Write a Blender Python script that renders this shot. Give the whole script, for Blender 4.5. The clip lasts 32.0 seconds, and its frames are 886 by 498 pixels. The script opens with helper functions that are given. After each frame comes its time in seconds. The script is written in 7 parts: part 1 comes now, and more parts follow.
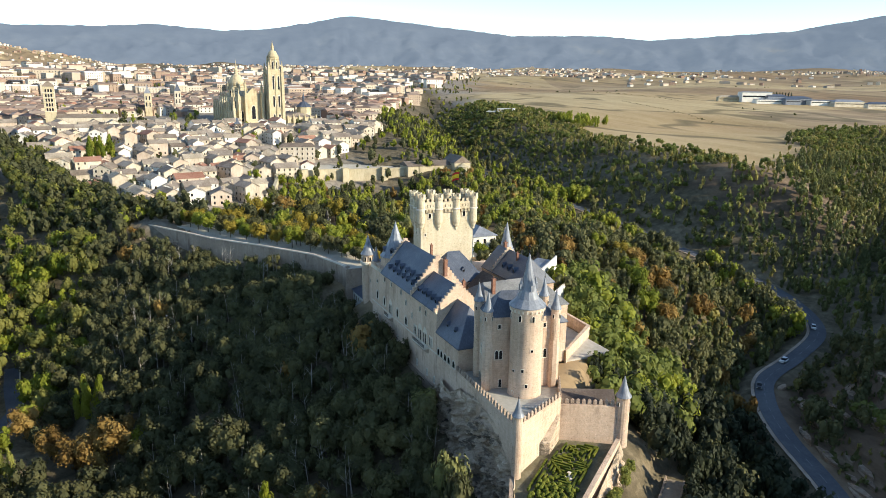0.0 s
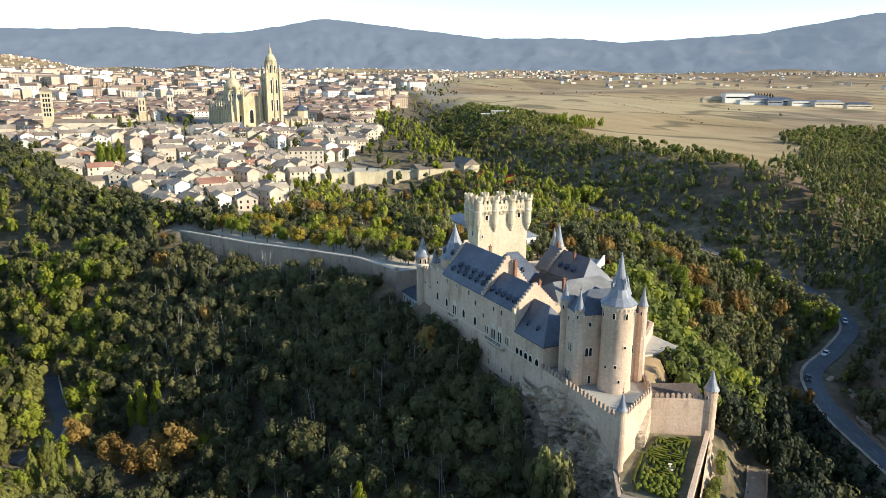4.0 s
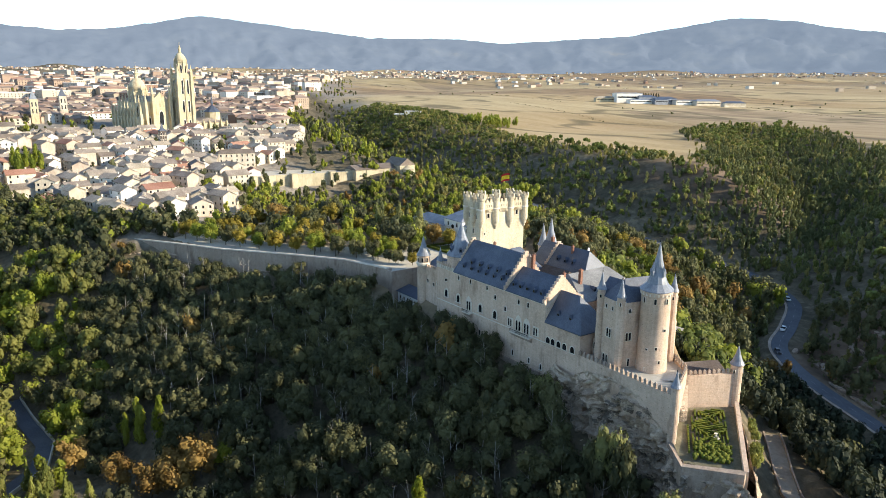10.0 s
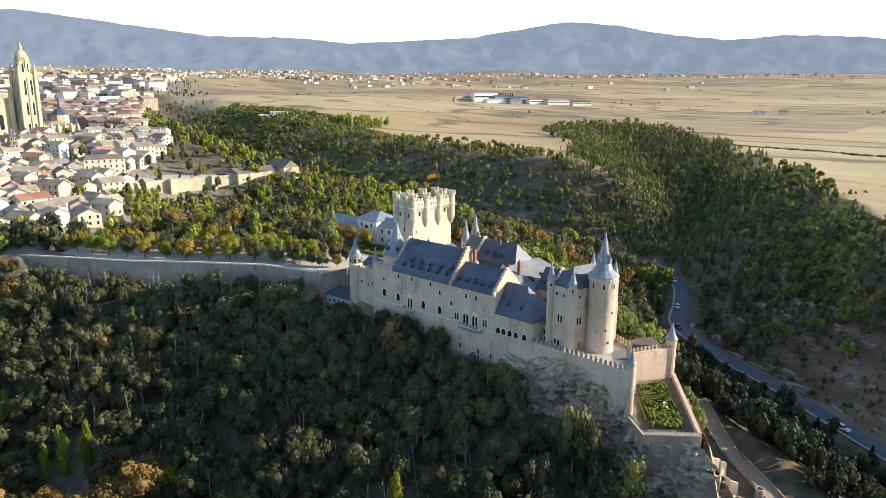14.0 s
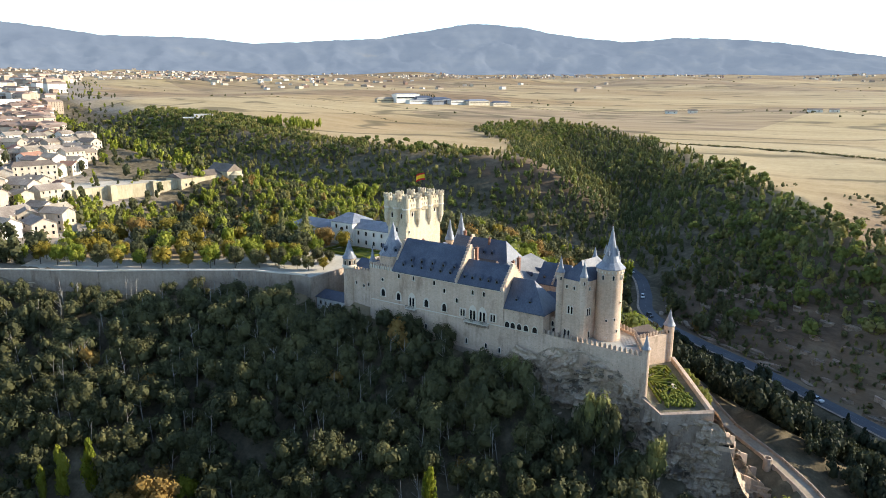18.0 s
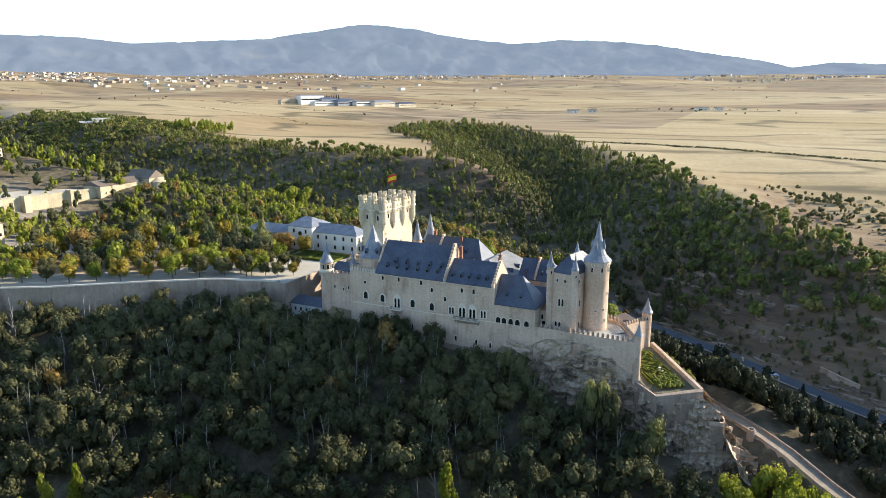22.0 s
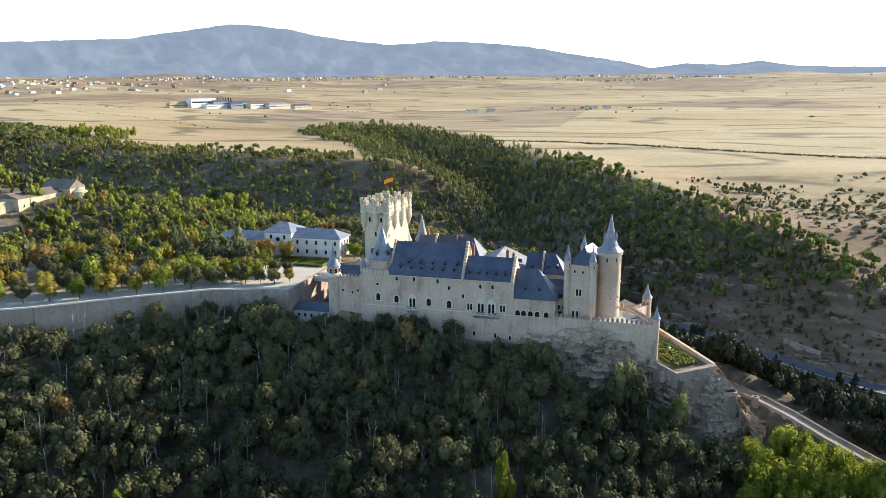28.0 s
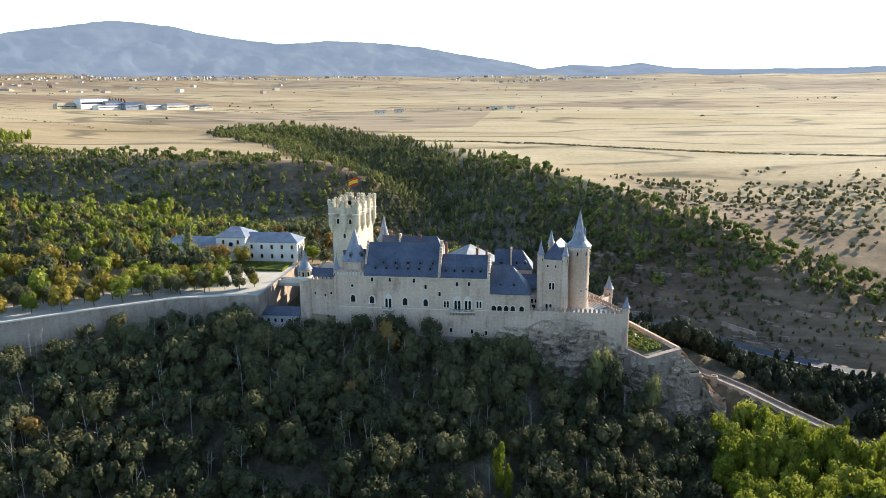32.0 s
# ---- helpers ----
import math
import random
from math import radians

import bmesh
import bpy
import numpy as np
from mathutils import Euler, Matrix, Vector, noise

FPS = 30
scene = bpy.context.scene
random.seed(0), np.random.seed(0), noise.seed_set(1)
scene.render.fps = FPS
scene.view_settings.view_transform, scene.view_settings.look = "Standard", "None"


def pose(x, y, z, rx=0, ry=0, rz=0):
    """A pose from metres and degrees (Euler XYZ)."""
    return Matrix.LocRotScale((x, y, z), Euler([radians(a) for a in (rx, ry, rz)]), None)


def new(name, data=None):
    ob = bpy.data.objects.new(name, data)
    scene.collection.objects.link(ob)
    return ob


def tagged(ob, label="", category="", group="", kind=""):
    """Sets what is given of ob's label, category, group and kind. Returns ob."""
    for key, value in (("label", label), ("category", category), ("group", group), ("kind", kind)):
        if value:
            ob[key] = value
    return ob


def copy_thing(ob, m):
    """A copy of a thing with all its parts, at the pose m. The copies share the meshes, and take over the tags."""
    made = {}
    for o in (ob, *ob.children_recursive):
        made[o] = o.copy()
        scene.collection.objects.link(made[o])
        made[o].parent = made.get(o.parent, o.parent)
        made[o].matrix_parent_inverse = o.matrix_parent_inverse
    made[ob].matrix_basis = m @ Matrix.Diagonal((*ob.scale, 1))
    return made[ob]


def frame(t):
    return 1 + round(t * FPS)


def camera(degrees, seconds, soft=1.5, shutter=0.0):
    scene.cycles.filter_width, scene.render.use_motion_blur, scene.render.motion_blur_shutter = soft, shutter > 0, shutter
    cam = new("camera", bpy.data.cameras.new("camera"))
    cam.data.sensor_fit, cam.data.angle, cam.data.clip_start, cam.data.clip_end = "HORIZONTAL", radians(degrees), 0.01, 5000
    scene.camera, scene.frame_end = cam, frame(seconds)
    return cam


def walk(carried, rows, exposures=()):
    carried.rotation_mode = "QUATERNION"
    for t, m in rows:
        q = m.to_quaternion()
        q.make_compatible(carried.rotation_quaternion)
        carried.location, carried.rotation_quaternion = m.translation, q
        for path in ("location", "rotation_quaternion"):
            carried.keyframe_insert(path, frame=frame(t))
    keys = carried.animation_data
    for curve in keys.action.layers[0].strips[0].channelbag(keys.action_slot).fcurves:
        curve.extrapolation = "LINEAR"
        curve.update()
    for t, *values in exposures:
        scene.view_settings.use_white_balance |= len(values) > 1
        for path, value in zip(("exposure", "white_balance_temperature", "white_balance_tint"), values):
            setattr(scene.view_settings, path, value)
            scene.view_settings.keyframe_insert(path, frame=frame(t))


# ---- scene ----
cam = camera(64.2, 32.0, soft=0.85)
# seconds, place, tilt, turn, lean
PATH = [
    (0, 204.24, -70.37, 69.19, 76.645, 65.549, 0.71),
    (0.5, 203.30, -73.47, 69.25, 76.682, 65.135, 0.66),
    (1, 202.30, -76.70, 69.30, 76.713, 64.597, 0.61),
    (1.5, 201.26, -80.01, 69.35, 76.740, 64.241, 0.57),
    (2, 200.18, -83.36, 69.40, 76.763, 64.070, 0.53),
    (2.5, 199.09, -86.73, 69.44, 76.783, 63.915, 0.50),
    (3, 197.98, -90.09, 69.49, 76.799, 63.842, 0.48),
    (3.5, 196.86, -93.42, 69.53, 76.812, 63.786, 0.47),
    (5.5, 192.25, -106.31, 69.70, 76.849, 61.034, 0.44),
    (6, 191.05, -109.42, 69.73, 76.855, 60.833, 0.44),
    (6.5, 189.82, -112.50, 69.77, 76.861, 60.396, 0.44),
    (7, 188.56, -115.54, 69.81, 76.867, 59.575, 0.44),
    (7.5, 187.26, -118.56, 69.84, 76.872, 59.016, 0.45),
    (8, 185.91, -121.55, 69.88, 76.878, 59.007, 0.45),
    (8.5, 184.50, -124.54, 69.91, 76.884, 58.947, 0.46),
    (9, 183.04, -127.51, 69.94, 76.890, 58.918, 0.47),
    (9.5, 181.52, -130.47, 69.97, 76.896, 58.231, 0.47),
    (10, 179.92, -133.43, 70.00, 76.903, 53.795, 0.48),
    (10.5, 178.26, -136.39, 70.04, 76.911, 50.687, 0.48),
    (11, 176.53, -139.35, 70.07, 76.920, 49.914, 0.49),
    (11.5, 174.71, -142.30, 70.10, 76.929, 49.283, 0.49),
    (12, 172.83, -145.26, 70.13, 76.939, 48.593, 0.49),
    (12.5, 170.86, -148.20, 70.16, 76.949, 46.237, 0.49),
    (13, 168.81, -151.13, 70.19, 76.960, 43.999, 0.49),
    (13.5, 166.69, -154.05, 70.22, 76.972, 42.445, 0.48),
    (14, 164.49, -156.94, 70.25, 76.985, 41.491, 0.48),
    (14.5, 162.21, -159.81, 70.28, 76.998, 40.840, 0.47),
    (16.5, 152.40, -170.87, 70.40, 77.053, 39.080, 0.42),
    (17, 149.78, -173.50, 70.43, 77.067, 36.281, 0.40),
    (17.5, 147.10, -176.06, 70.47, 77.082, 34.266, 0.38),
    (18, 144.37, -178.55, 70.50, 77.096, 34.000, 0.35),
    (18.5, 141.58, -180.97, 70.54, 77.110, 33.750, 0.33),
    (19, 138.74, -183.32, 70.57, 77.124, 31.882, 0.30),
    (19.5, 135.85, -185.58, 70.61, 77.138, 28.490, 0.27),
    (20, 132.92, -187.77, 70.65, 77.151, 27.095, 0.24),
    (20.5, 129.94, -189.89, 70.68, 77.163, 26.211, 0.21),
    (21, 126.92, -191.93, 70.72, 77.175, 25.612, 0.17),
    (21.5, 123.86, -193.90, 70.77, 77.186, 25.362, 0.14),
    (22, 120.76, -195.80, 70.81, 77.196, 25.232, 0.11),
    (22.5, 117.62, -197.65, 70.85, 77.205, 24.837, 0.07),
    (23, 114.45, -199.45, 70.90, 77.214, 23.633, 0.03),
    (23.5, 111.24, -201.21, 70.94, 77.221, 22.507, -0.00),
    (24, 108.00, -202.94, 70.99, 77.227, 21.511, -0.04),
    (24.5, 104.72, -204.64, 71.04, 77.233, 20.603, -0.07),
    (25, 101.42, -206.32, 71.10, 77.237, 19.784, -0.11),
    (25.5, 98.08, -207.99, 71.15, 77.240, 18.935, -0.14),
    (27.5, 84.53, -214.63, 71.39, 77.243, 15.805, -0.24),
    (28, 81.13, -216.27, 71.45, 77.241, 15.151, -0.26),
    (28.5, 77.74, -217.88, 71.52, 77.239, 14.654, -0.27),
    (29, 74.38, -219.42, 71.59, 77.237, 14.426, -0.28),
    (29.5, 71.06, -220.88, 71.66, 77.234, 14.320, -0.28),
    (30, 67.82, -222.21, 71.73, 77.232, 13.897, -0.28),
    (30.5, 64.68, -223.36, 71.81, 77.229, 13.498, -0.27),
    (31, 61.66, -224.25, 71.89, 77.227, 12.748, -0.25),
    (31.5, 58.82, -224.81, 71.97, 77.225, 9.548, -0.23),
    (32, 56.20, -224.94, 72.06, 77.225, 6.520, -0.19),
]
walk(cam, [(t, pose(x, y, z, tilt, 0, turn) @ pose(0, 0, 0, 0, 0, lean)) for t, x, y, z, tilt, turn, lean in PATH],
     exposures=[(0.0, 1.10, 7450, 5), (8.0, 1.33, 7500, 6.5), (20.0, 1.46, 7450, 8.5), (32.0, 1.58, 7250, 8)])

# ---- daylight ----
SUN_AZ, SUN_EL = 42.0, 21.5      # degrees from +x towards +y, and above the horizon
world = bpy.data.worlds.new("sky")
scene.world = world
world.use_nodes = True
wn = world.node_tree.nodes
sky = wn.new("ShaderNodeTexSky")
sky.sky_type, sky.sun_disc = "NISHITA", False
sky.sun_elevation, sky.sun_rotation = radians(SUN_EL), radians(90 - SUN_AZ)
sky.altitude, sky.air_density, sky.dust_density, sky.ozone_density = 1000, 0.8, 0.0, 2.4
wn["Background"].inputs["Strength"].default_value = 0.150
world.node_tree.links.new(sky.outputs["Color"], wn["Background"].inputs["Color"])
sun_data = bpy.data.lights.new("sun", "SUN")
sun_data.energy, sun_data.angle, sun_data.color = 3.4, radians(0.55), (1.0, 0.94, 0.86)
sun = new("sun", sun_data)
sun.rotation_euler = (radians(90 - SUN_EL), 0, radians(90 + SUN_AZ))
scene.view_settings.exposure = 0.95


# ---- mesh helpers ----
class Shape:
    """Collects corners and faces for one mesh; m places what is added."""

    def __init__(self):
        self.v, self.f = [], []

    def add(self, verts, faces, m=None):
        n = len(self.v)
        self.v += [tuple(m @ Vector(p)) for p in verts] if m is not None else [tuple(p) for p in verts]
        self.f += [tuple(i + n for i in face) for face in faces]
        return self

    def box(self, x0, x1, y0, y1, z0, z1, m=None, top=1.0):
        cx, cy = (x0 + x1) / 2, (y0 + y1) / 2
        t = lambda x, c: c + (x - c) * top
        v = [(x0, y0, z0), (x1, y0, z0), (x1, y1, z0), (x0, y1, z0),
             (t(x0, cx), t(y0, cy), z1), (t(x1, cx), t(y0, cy), z1), (t(x1, cx), t(y1, cy), z1), (t(x0, cx), t(y1, cy), z1)]
        return self.add(v, [(3, 2, 1, 0), (4, 5, 6, 7), (0, 1, 5, 4), (1, 2, 6, 5), (2, 3, 7, 6), (3, 0, 4, 7)], m)

    def prism(self, poly, z0, z1, m=None):
        """An upright block on a plan given against the clock; z0 and z1 are numbers, or one number a corner."""
        n = len(poly)
        lo = z0 if hasattr(z0, "__len__") else [z0] * n
        hi = z1 if hasattr(z1, "__len__") else [z1] * n
        v = [(x, y, z) for (x, y), z in zip(poly, lo)] + [(x, y, z) for (x, y), z in zip(poly, hi)]
        f = [tuple(range(n - 1, -1, -1)), tuple(range(n, 2 * n))]
        return self.add(v, f + [(i, (i + 1) % n, n + (i + 1) % n, n + i) for i in range(n)], m)

    def lathe(self, x, y, rings, n=16, m=None):
        """Rings of (radius, height), from below; a radius of 0 is a point."""
        v, f = [], []
        for r, z in rings:
            v += [(x + r * math.cos(math.tau * k / n), y + r * math.sin(math.tau * k / n), z) for k in range(n)]
        for a in range(len(rings) - 1):
            f += [(a * n + k, a * n + (k + 1) % n, (a + 1) * n + (k + 1) % n, (a + 1) * n + k) for k in range(n)]
        f += [tuple(range(n - 1, -1, -1)), tuple(range((len(rings) - 1) * n, len(rings) * n))]
        return self.add(v, f, m)

    def gable(self, x0, x1, y0, y1, z0, z1, over=0.3, thick=0.25, hip0=0.0, hip1=0.0, along="x"):
        """A roof with its ridge along x or y; hip0 and hip1: how far the ridge stands in at its ends."""
        if along == "y":
            m = Matrix(((0, 1, 0, 0), (1, 0, 0, 0), (0, 0, 1, 0), (0, 0, 0, 1)))
            x0, x1, y0, y1 = y0, y1, x0, x1
        else:
            m = None
        x0, x1, y0, y1 = x0 - over * (hip0 > 0), x1 + over * (hip1 > 0), y0 - over, y1 + over
        c = (y0 + y1) / 2
        r0, r1 = x0 + hip0, x1 - hip1
        v = [(x0, y0, z0), (x1, y0, z0), (x1, y1, z0), (x0, y1, z0), (r0, c, z1), (r1, c, z1)]
        low = [(x, y, z - thick) for x, y, z in v[:4]]
        f = [(0, 1, 5, 4), (2, 3, 4, 5), (1, 2, 5), (3, 0, 4), (6, 7, 1, 0), (7, 8, 2, 1), (8, 9, 3, 2), (9, 6, 0, 3), (9, 8, 7, 6)]
        if m is not None:
            f = [face[::-1] for face in f]
        return self.add(v + low, f, m)

    def mesh(self, name, material, smooth=False):
        me = bpy.data.meshes.new(name)
        me.from_pydata(self.v, [], self.f)
        me.materials.append(material)
        if smooth:
            me.polygons.foreach_set("use_smooth", [True] * len(me.polygons))
        me.update()
        return me


def fill_mesh(me, v, f):
    """Fills a mesh from arrays of corners and of faces with the same number of corners."""
    k = f.shape[1]
    me.vertices.add(len(v))
    me.vertices.foreach_set("co", np.ascontiguousarray(v, np.float32).ravel())
    me.loops.add(f.size)
    me.loops.foreach_set("vertex_index", np.ascontiguousarray(f, np.int32).ravel())
    me.polygons.add(len(f))
    me.polygons.foreach_set("loop_start", np.arange(0, f.size, k, dtype=np.int32))
    me.polygons.foreach_set("use_smooth", np.zeros(len(f), bool))
    me.update(calc_edges=True)


def thing(name, label, category, at=(0, 0, 0), group="", kind=""):
    ob = tagged(new(name), label, category, group, kind)
    ob.location = at
    return ob


def part(name, shape, material, parent=None, label="", smooth=False):
    """One mesh object under a thing or a part; shape is given in the world's metres, less the parent's place."""
    me = shape if isinstance(shape, bpy.types.Mesh) else shape.mesh(name, material, smooth)
    ob = new(name, me)
    if parent is not None:
        ob.parent = parent
    return tagged(ob, label)


# ---- materials ----
def ramp_node(nt, fac, stops):
    r = nt.nodes.new("ShaderNodeValToRGB")
    el = r.color_ramp.elements
    while len(el) < len(stops):
        el.new(0.5)
    for e, (p, c) in zip(el, stops):
        e.position, e.color = p, (*c, 1)
    nt.links.new(fac, r.inputs[0])
    return r.outputs[0]


def noise_node(nt, scale, detail=4.0, rough=0.55, vec=None, stretch=None):
    if vec is None:
        vec = nt.nodes.new("ShaderNodeNewGeometry").outputs["Position"]
    if stretch:
        mp = nt.nodes.new("ShaderNodeMapping")
        mp.inputs["Scale"].default_value = stretch
        nt.links.new(vec, mp.inputs["Vector"])
        vec = mp.outputs[0]
    n = nt.nodes.new("ShaderNodeTexNoise")
    n.inputs["Scale"].default_value, n.inputs["Detail"].default_value, n.inputs["Roughness"].default_value = scale, detail, rough
    nt.links.new(vec, n.inputs["Vector"])
    return n.outputs["Fac"]


def mix_node(nt, fac, a, b, how="MIX"):
    m = nt.nodes.new("ShaderNodeMix")
    m.data_type, m.blend_type = "RGBA", how
    for socket, value in ((m.inputs[0], fac), (m.inputs[6], a), (m.inputs[7], b)):
        if isinstance(value, bpy.types.NodeSocket):
            nt.links.new(value, socket)
        else:
            socket.default_value = (*value, 1) if isinstance(value, tuple) else value
    return m.outputs[2]


def math_node(nt, how, a, b=0.0):
    m = nt.nodes.new("ShaderNodeMath")
    m.operation = how
    for socket, value in ((m.inputs[0], a), (m.inputs[1], b)):
        if isinstance(value, bpy.types.NodeSocket):
            nt.links.new(value, socket)
        else:
            socket.default_value = value
    return m.outputs[0]


def surface(name, rough=0.9, metal=0.0, spec=0.3):
    m = bpy.data.materials.new(name)
    m.use_nodes = True
    p = m.node_tree.nodes["Principled BSDF"]
    p.inputs["Roughness"].default_value, p.inputs["Metallic"].default_value = rough, metal
    p.inputs["Specular IOR Level"].default_value = spec
    return m, m.node_tree, p


def bump(nt, p, height, strength, distance):
    b = nt.nodes.new("ShaderNodeBump")
    b.inputs["Strength"].default_value, b.inputs["Distance"].default_value = strength, distance
    nt.links.new(height, b.inputs["Height"])
    nt.links.new(b.outputs[0], p.inputs["Normal"])


def mottled(name, dark, mid, light, coarse=0.15, fine=1.6, rough=0.9, relief=0.15, streak=False, vary=0.0, metal=0.0, spec=0.3):
    """A surface with patches at two sizes, and fine relief; streak: rain marks run down it; vary: by object."""
    m, nt, p = surface(name, rough, metal, spec)
    big = noise_node(nt, coarse, 5, 0.6)
    small = noise_node(nt, fine, 6, 0.65, stretch=(1, 1, 0.25) if streak else None)
    both = math_node(nt, "ADD", math_node(nt, "MULTIPLY", big, 0.55), math_node(nt, "MULTIPLY", small, 0.45))
    col = ramp_node(nt, both, [(0.34, dark), (0.5, mid), (0.64, light)])
    if vary:
        info = nt.nodes.new("ShaderNodeObjectInfo").outputs["Random"]
        hsv = nt.nodes.new("ShaderNodeHueSaturation")
        nt.links.new(math_node(nt, "ADD", math_node(nt, "MULTIPLY", info, vary * 2), 1 - vary), hsv.inputs["Value"])
        nt.links.new(math_node(nt, "ADD", math_node(nt, "MULTIPLY", info, vary * 0.06), 0.5 - vary * 0.03), hsv.inputs["Hue"])
        nt.links.new(col, hsv.inputs["Color"])
        col = hsv.outputs[0]
    nt.links.new(col, p.inputs["Base Color"])
    if relief:
        bump(nt, p, small, relief, 0.15)
    return m


def masonry(name, dark, mid, light, course=0.45, rough=0.92):
    """Rendered stone with faint courses, rain streaks and patches."""
    m, nt, p = surface(name, rough)
    pos = nt.nodes.new("ShaderNodeNewGeometry").outputs["Position"]
    sep = nt.nodes.new("ShaderNodeSeparateXYZ")
    nt.links.new(pos, sep.inputs[0])
    com = nt.nodes.new("ShaderNodeCombineXYZ")
    nt.links.new(math_node(nt, "ADD", sep.outputs[0], sep.outputs[1]), com.inputs[0])
    nt.links.new(sep.outputs[2], com.inputs[1])
    b = nt.nodes.new("ShaderNodeTexBrick")
    nt.links.new(com.outputs[0], b.inputs["Vector"])
    b.inputs["Scale"].default_value = 1.0
    b.inputs["Brick Width"].default_value, b.inputs["Row Height"].default_value = course * 2.2, course
    b.inputs["Mortar Size"].default_value, b.inputs["Mortar Smooth"].default_value = 0.03, 0.6
    b.inputs["Color1"].default_value, b.inputs["Color2"].default_value = (0.86, 0.86, 0.86, 1), (1.04, 1.02, 1, 1)
    b.inputs["Mortar"].default_value = (0.72, 0.72, 0.74, 1)
    big, small = noise_node(nt, 0.09, 5, 0.65), noise_node(nt, 1.1, 6, 0.7)
    rain = noise_node(nt, 0.8, 4, 0.6, stretch=(1, 1, 0.07))
    both = math_node(nt, "ADD", math_node(nt, "MULTIPLY", big, 0.45), math_node(nt, "MULTIPLY", small, 0.3))
    both = math_node(nt, "ADD", both, math_node(nt, "MULTIPLY", rain, 0.25))
    col = ramp_node(nt, both, [(0.33, dark), (0.49, mid), (0.64, light)])
    stain = ramp_node(nt, noise_node(nt, 0.22, 6, 0.7, stretch=(1, 1, 0.3)), [(0.54, (1, 1, 1)), (0.66, (0.70, 0.66, 0.63))])
    pits = ramp_node(nt, noise_node(nt, 2.6, 3, 0.6), [(0.30, (0.62, 0.58, 0.55)), (0.38, (1, 1, 1))])
    col = mix_node(nt, 1.0, mix_node(nt, 1.0, col, stain, "MULTIPLY"), pits, "MULTIPLY")
    nt.links.new(mix_node(nt, 0.55, col, b.outputs["Color"], "MULTIPLY"), p.inputs["Base Color"])
    bump(nt, p, math_node(nt, "ADD", math_node(nt, "MULTIPLY", b.outputs["Fac"], -0.4), small), 0.5, 0.12)
    return m


def foliage(name, dark, mid, light, patch=0.11, thin_share=0.38):
    """Leaves: each tree has a tone of its own, each clump differs a little."""
    m, nt, p = surface(name, 0.75, 0, 0.25)
    geo = nt.nodes.new("ShaderNodeNewGeometry")
    tone = noise_node(nt, patch, 2, 0.5)
    isle = math_node(nt, "MULTIPLY", math_node(nt, "SUBTRACT", geo.outputs["Random Per Island"], 0.5), 0.2)
    obj = math_node(nt, "MULTIPLY", math_node(nt, "SUBTRACT", nt.nodes.new("ShaderNodeObjectInfo").outputs["Random"], 0.5), 0.28)
    fac = math_node(nt, "ADD", math_node(nt, "ADD", tone, isle), obj)
    col = ramp_node(nt, fac, [(0.3, dark), (0.5, mid), (0.72, light)])
    nt.links.new(col, p.inputs["Base Color"])
    thin = nt.nodes.new("ShaderNodeBsdfTranslucent")
    nt.links.new(col, thin.inputs["Color"])
    both = nt.nodes.new("ShaderNodeMixShader")
    both.inputs[0].default_value = thin_share
    nt.links.new(p.outputs[0], both.inputs[1])
    nt.links.new(thin.outputs[0], both.inputs[2])
    nt.links.new(both.outputs[0], nt.nodes["Material Output"].inputs["Surface"])
    return m


STONE = masonry("pale_castle_stone", (0.415, 0.288, 0.20), (0.605, 0.447, 0.328), (0.72, 0.56, 0.425))
RUBBLE = masonry("grey_rubble_stone", (0.25, 0.185, 0.14), (0.385, 0.295, 0.225), (0.50, 0.40, 0.31), 0.35)
TRIM = mottled("dressed_pale_stone", (0.52, 0.45, 0.35), (0.66, 0.585, 0.475), (0.73, 0.66, 0.555), 0.3, 2.0)
# Slate paler than SLATE: the sun on the roof is put into this grey.
LITSLATE = mottled("grey_slate_painted_sunlit", (0.12, 0.12, 0.118), (0.19, 0.187, 0.18), (0.27, 0.262, 0.248), 0.2, 2.2, 0.6, 0.3, True, spec=0.4)
KEEP = masonry("cream_keep_stone", (0.47, 0.38, 0.25), (0.60, 0.51, 0.36), (0.68, 0.59, 0.44))
GOLD = masonry("golden_cathedral_stone", (0.38, 0.31, 0.19), (0.50, 0.42, 0.275), (0.58, 0.50, 0.345), 0.8)
SLATE = mottled("blue_grey_slate", (0.035, 0.045, 0.065), (0.06, 0.075, 0.105), (0.10, 0.115, 0.145), 0.2, 2.6, 0.5, 0.3, True, spec=0.5)
LEAD = mottled("weathered_lead", (0.13, 0.14, 0.16), (0.20, 0.215, 0.24), (0.28, 0.29, 0.31), 0.4, 2.5, 0.45, 0.2, True, spec=0.5)
TILE = mottled("faded_clay_tile", (0.15, 0.118, 0.088), (0.25, 0.202, 0.155), (0.355, 0.30, 0.24), 0.12, 1.3, 0.9, 0.4, vary=0.4)
BROWNTILE = mottled("dark_brown_tile", (0.07, 0.05, 0.04), (0.105, 0.08, 0.065), (0.15, 0.12, 0.10), 0.2, 1.8, 0.9, 0.4)
PLASTER = mottled("cream_house_plaster", (0.36, 0.30, 0.22), (0.49, 0.42, 0.325), (0.60, 0.54, 0.45), 0.12, 1.4, 0.9, 0.1, True, vary=0.25)
WHITE = mottled("white_limewash", (0.60, 0.56, 0.49), (0.70, 0.67, 0.60), (0.78, 0.75, 0.69), 0.2, 1.5, 0.9, 0.1, True)
OCHRE = mottled("ochre_wall_stone", (0.34, 0.28, 0.18), (0.46, 0.39, 0.26), (0.55, 0.48, 0.34), 0.12, 1.2, 0.9, 0.3, True)
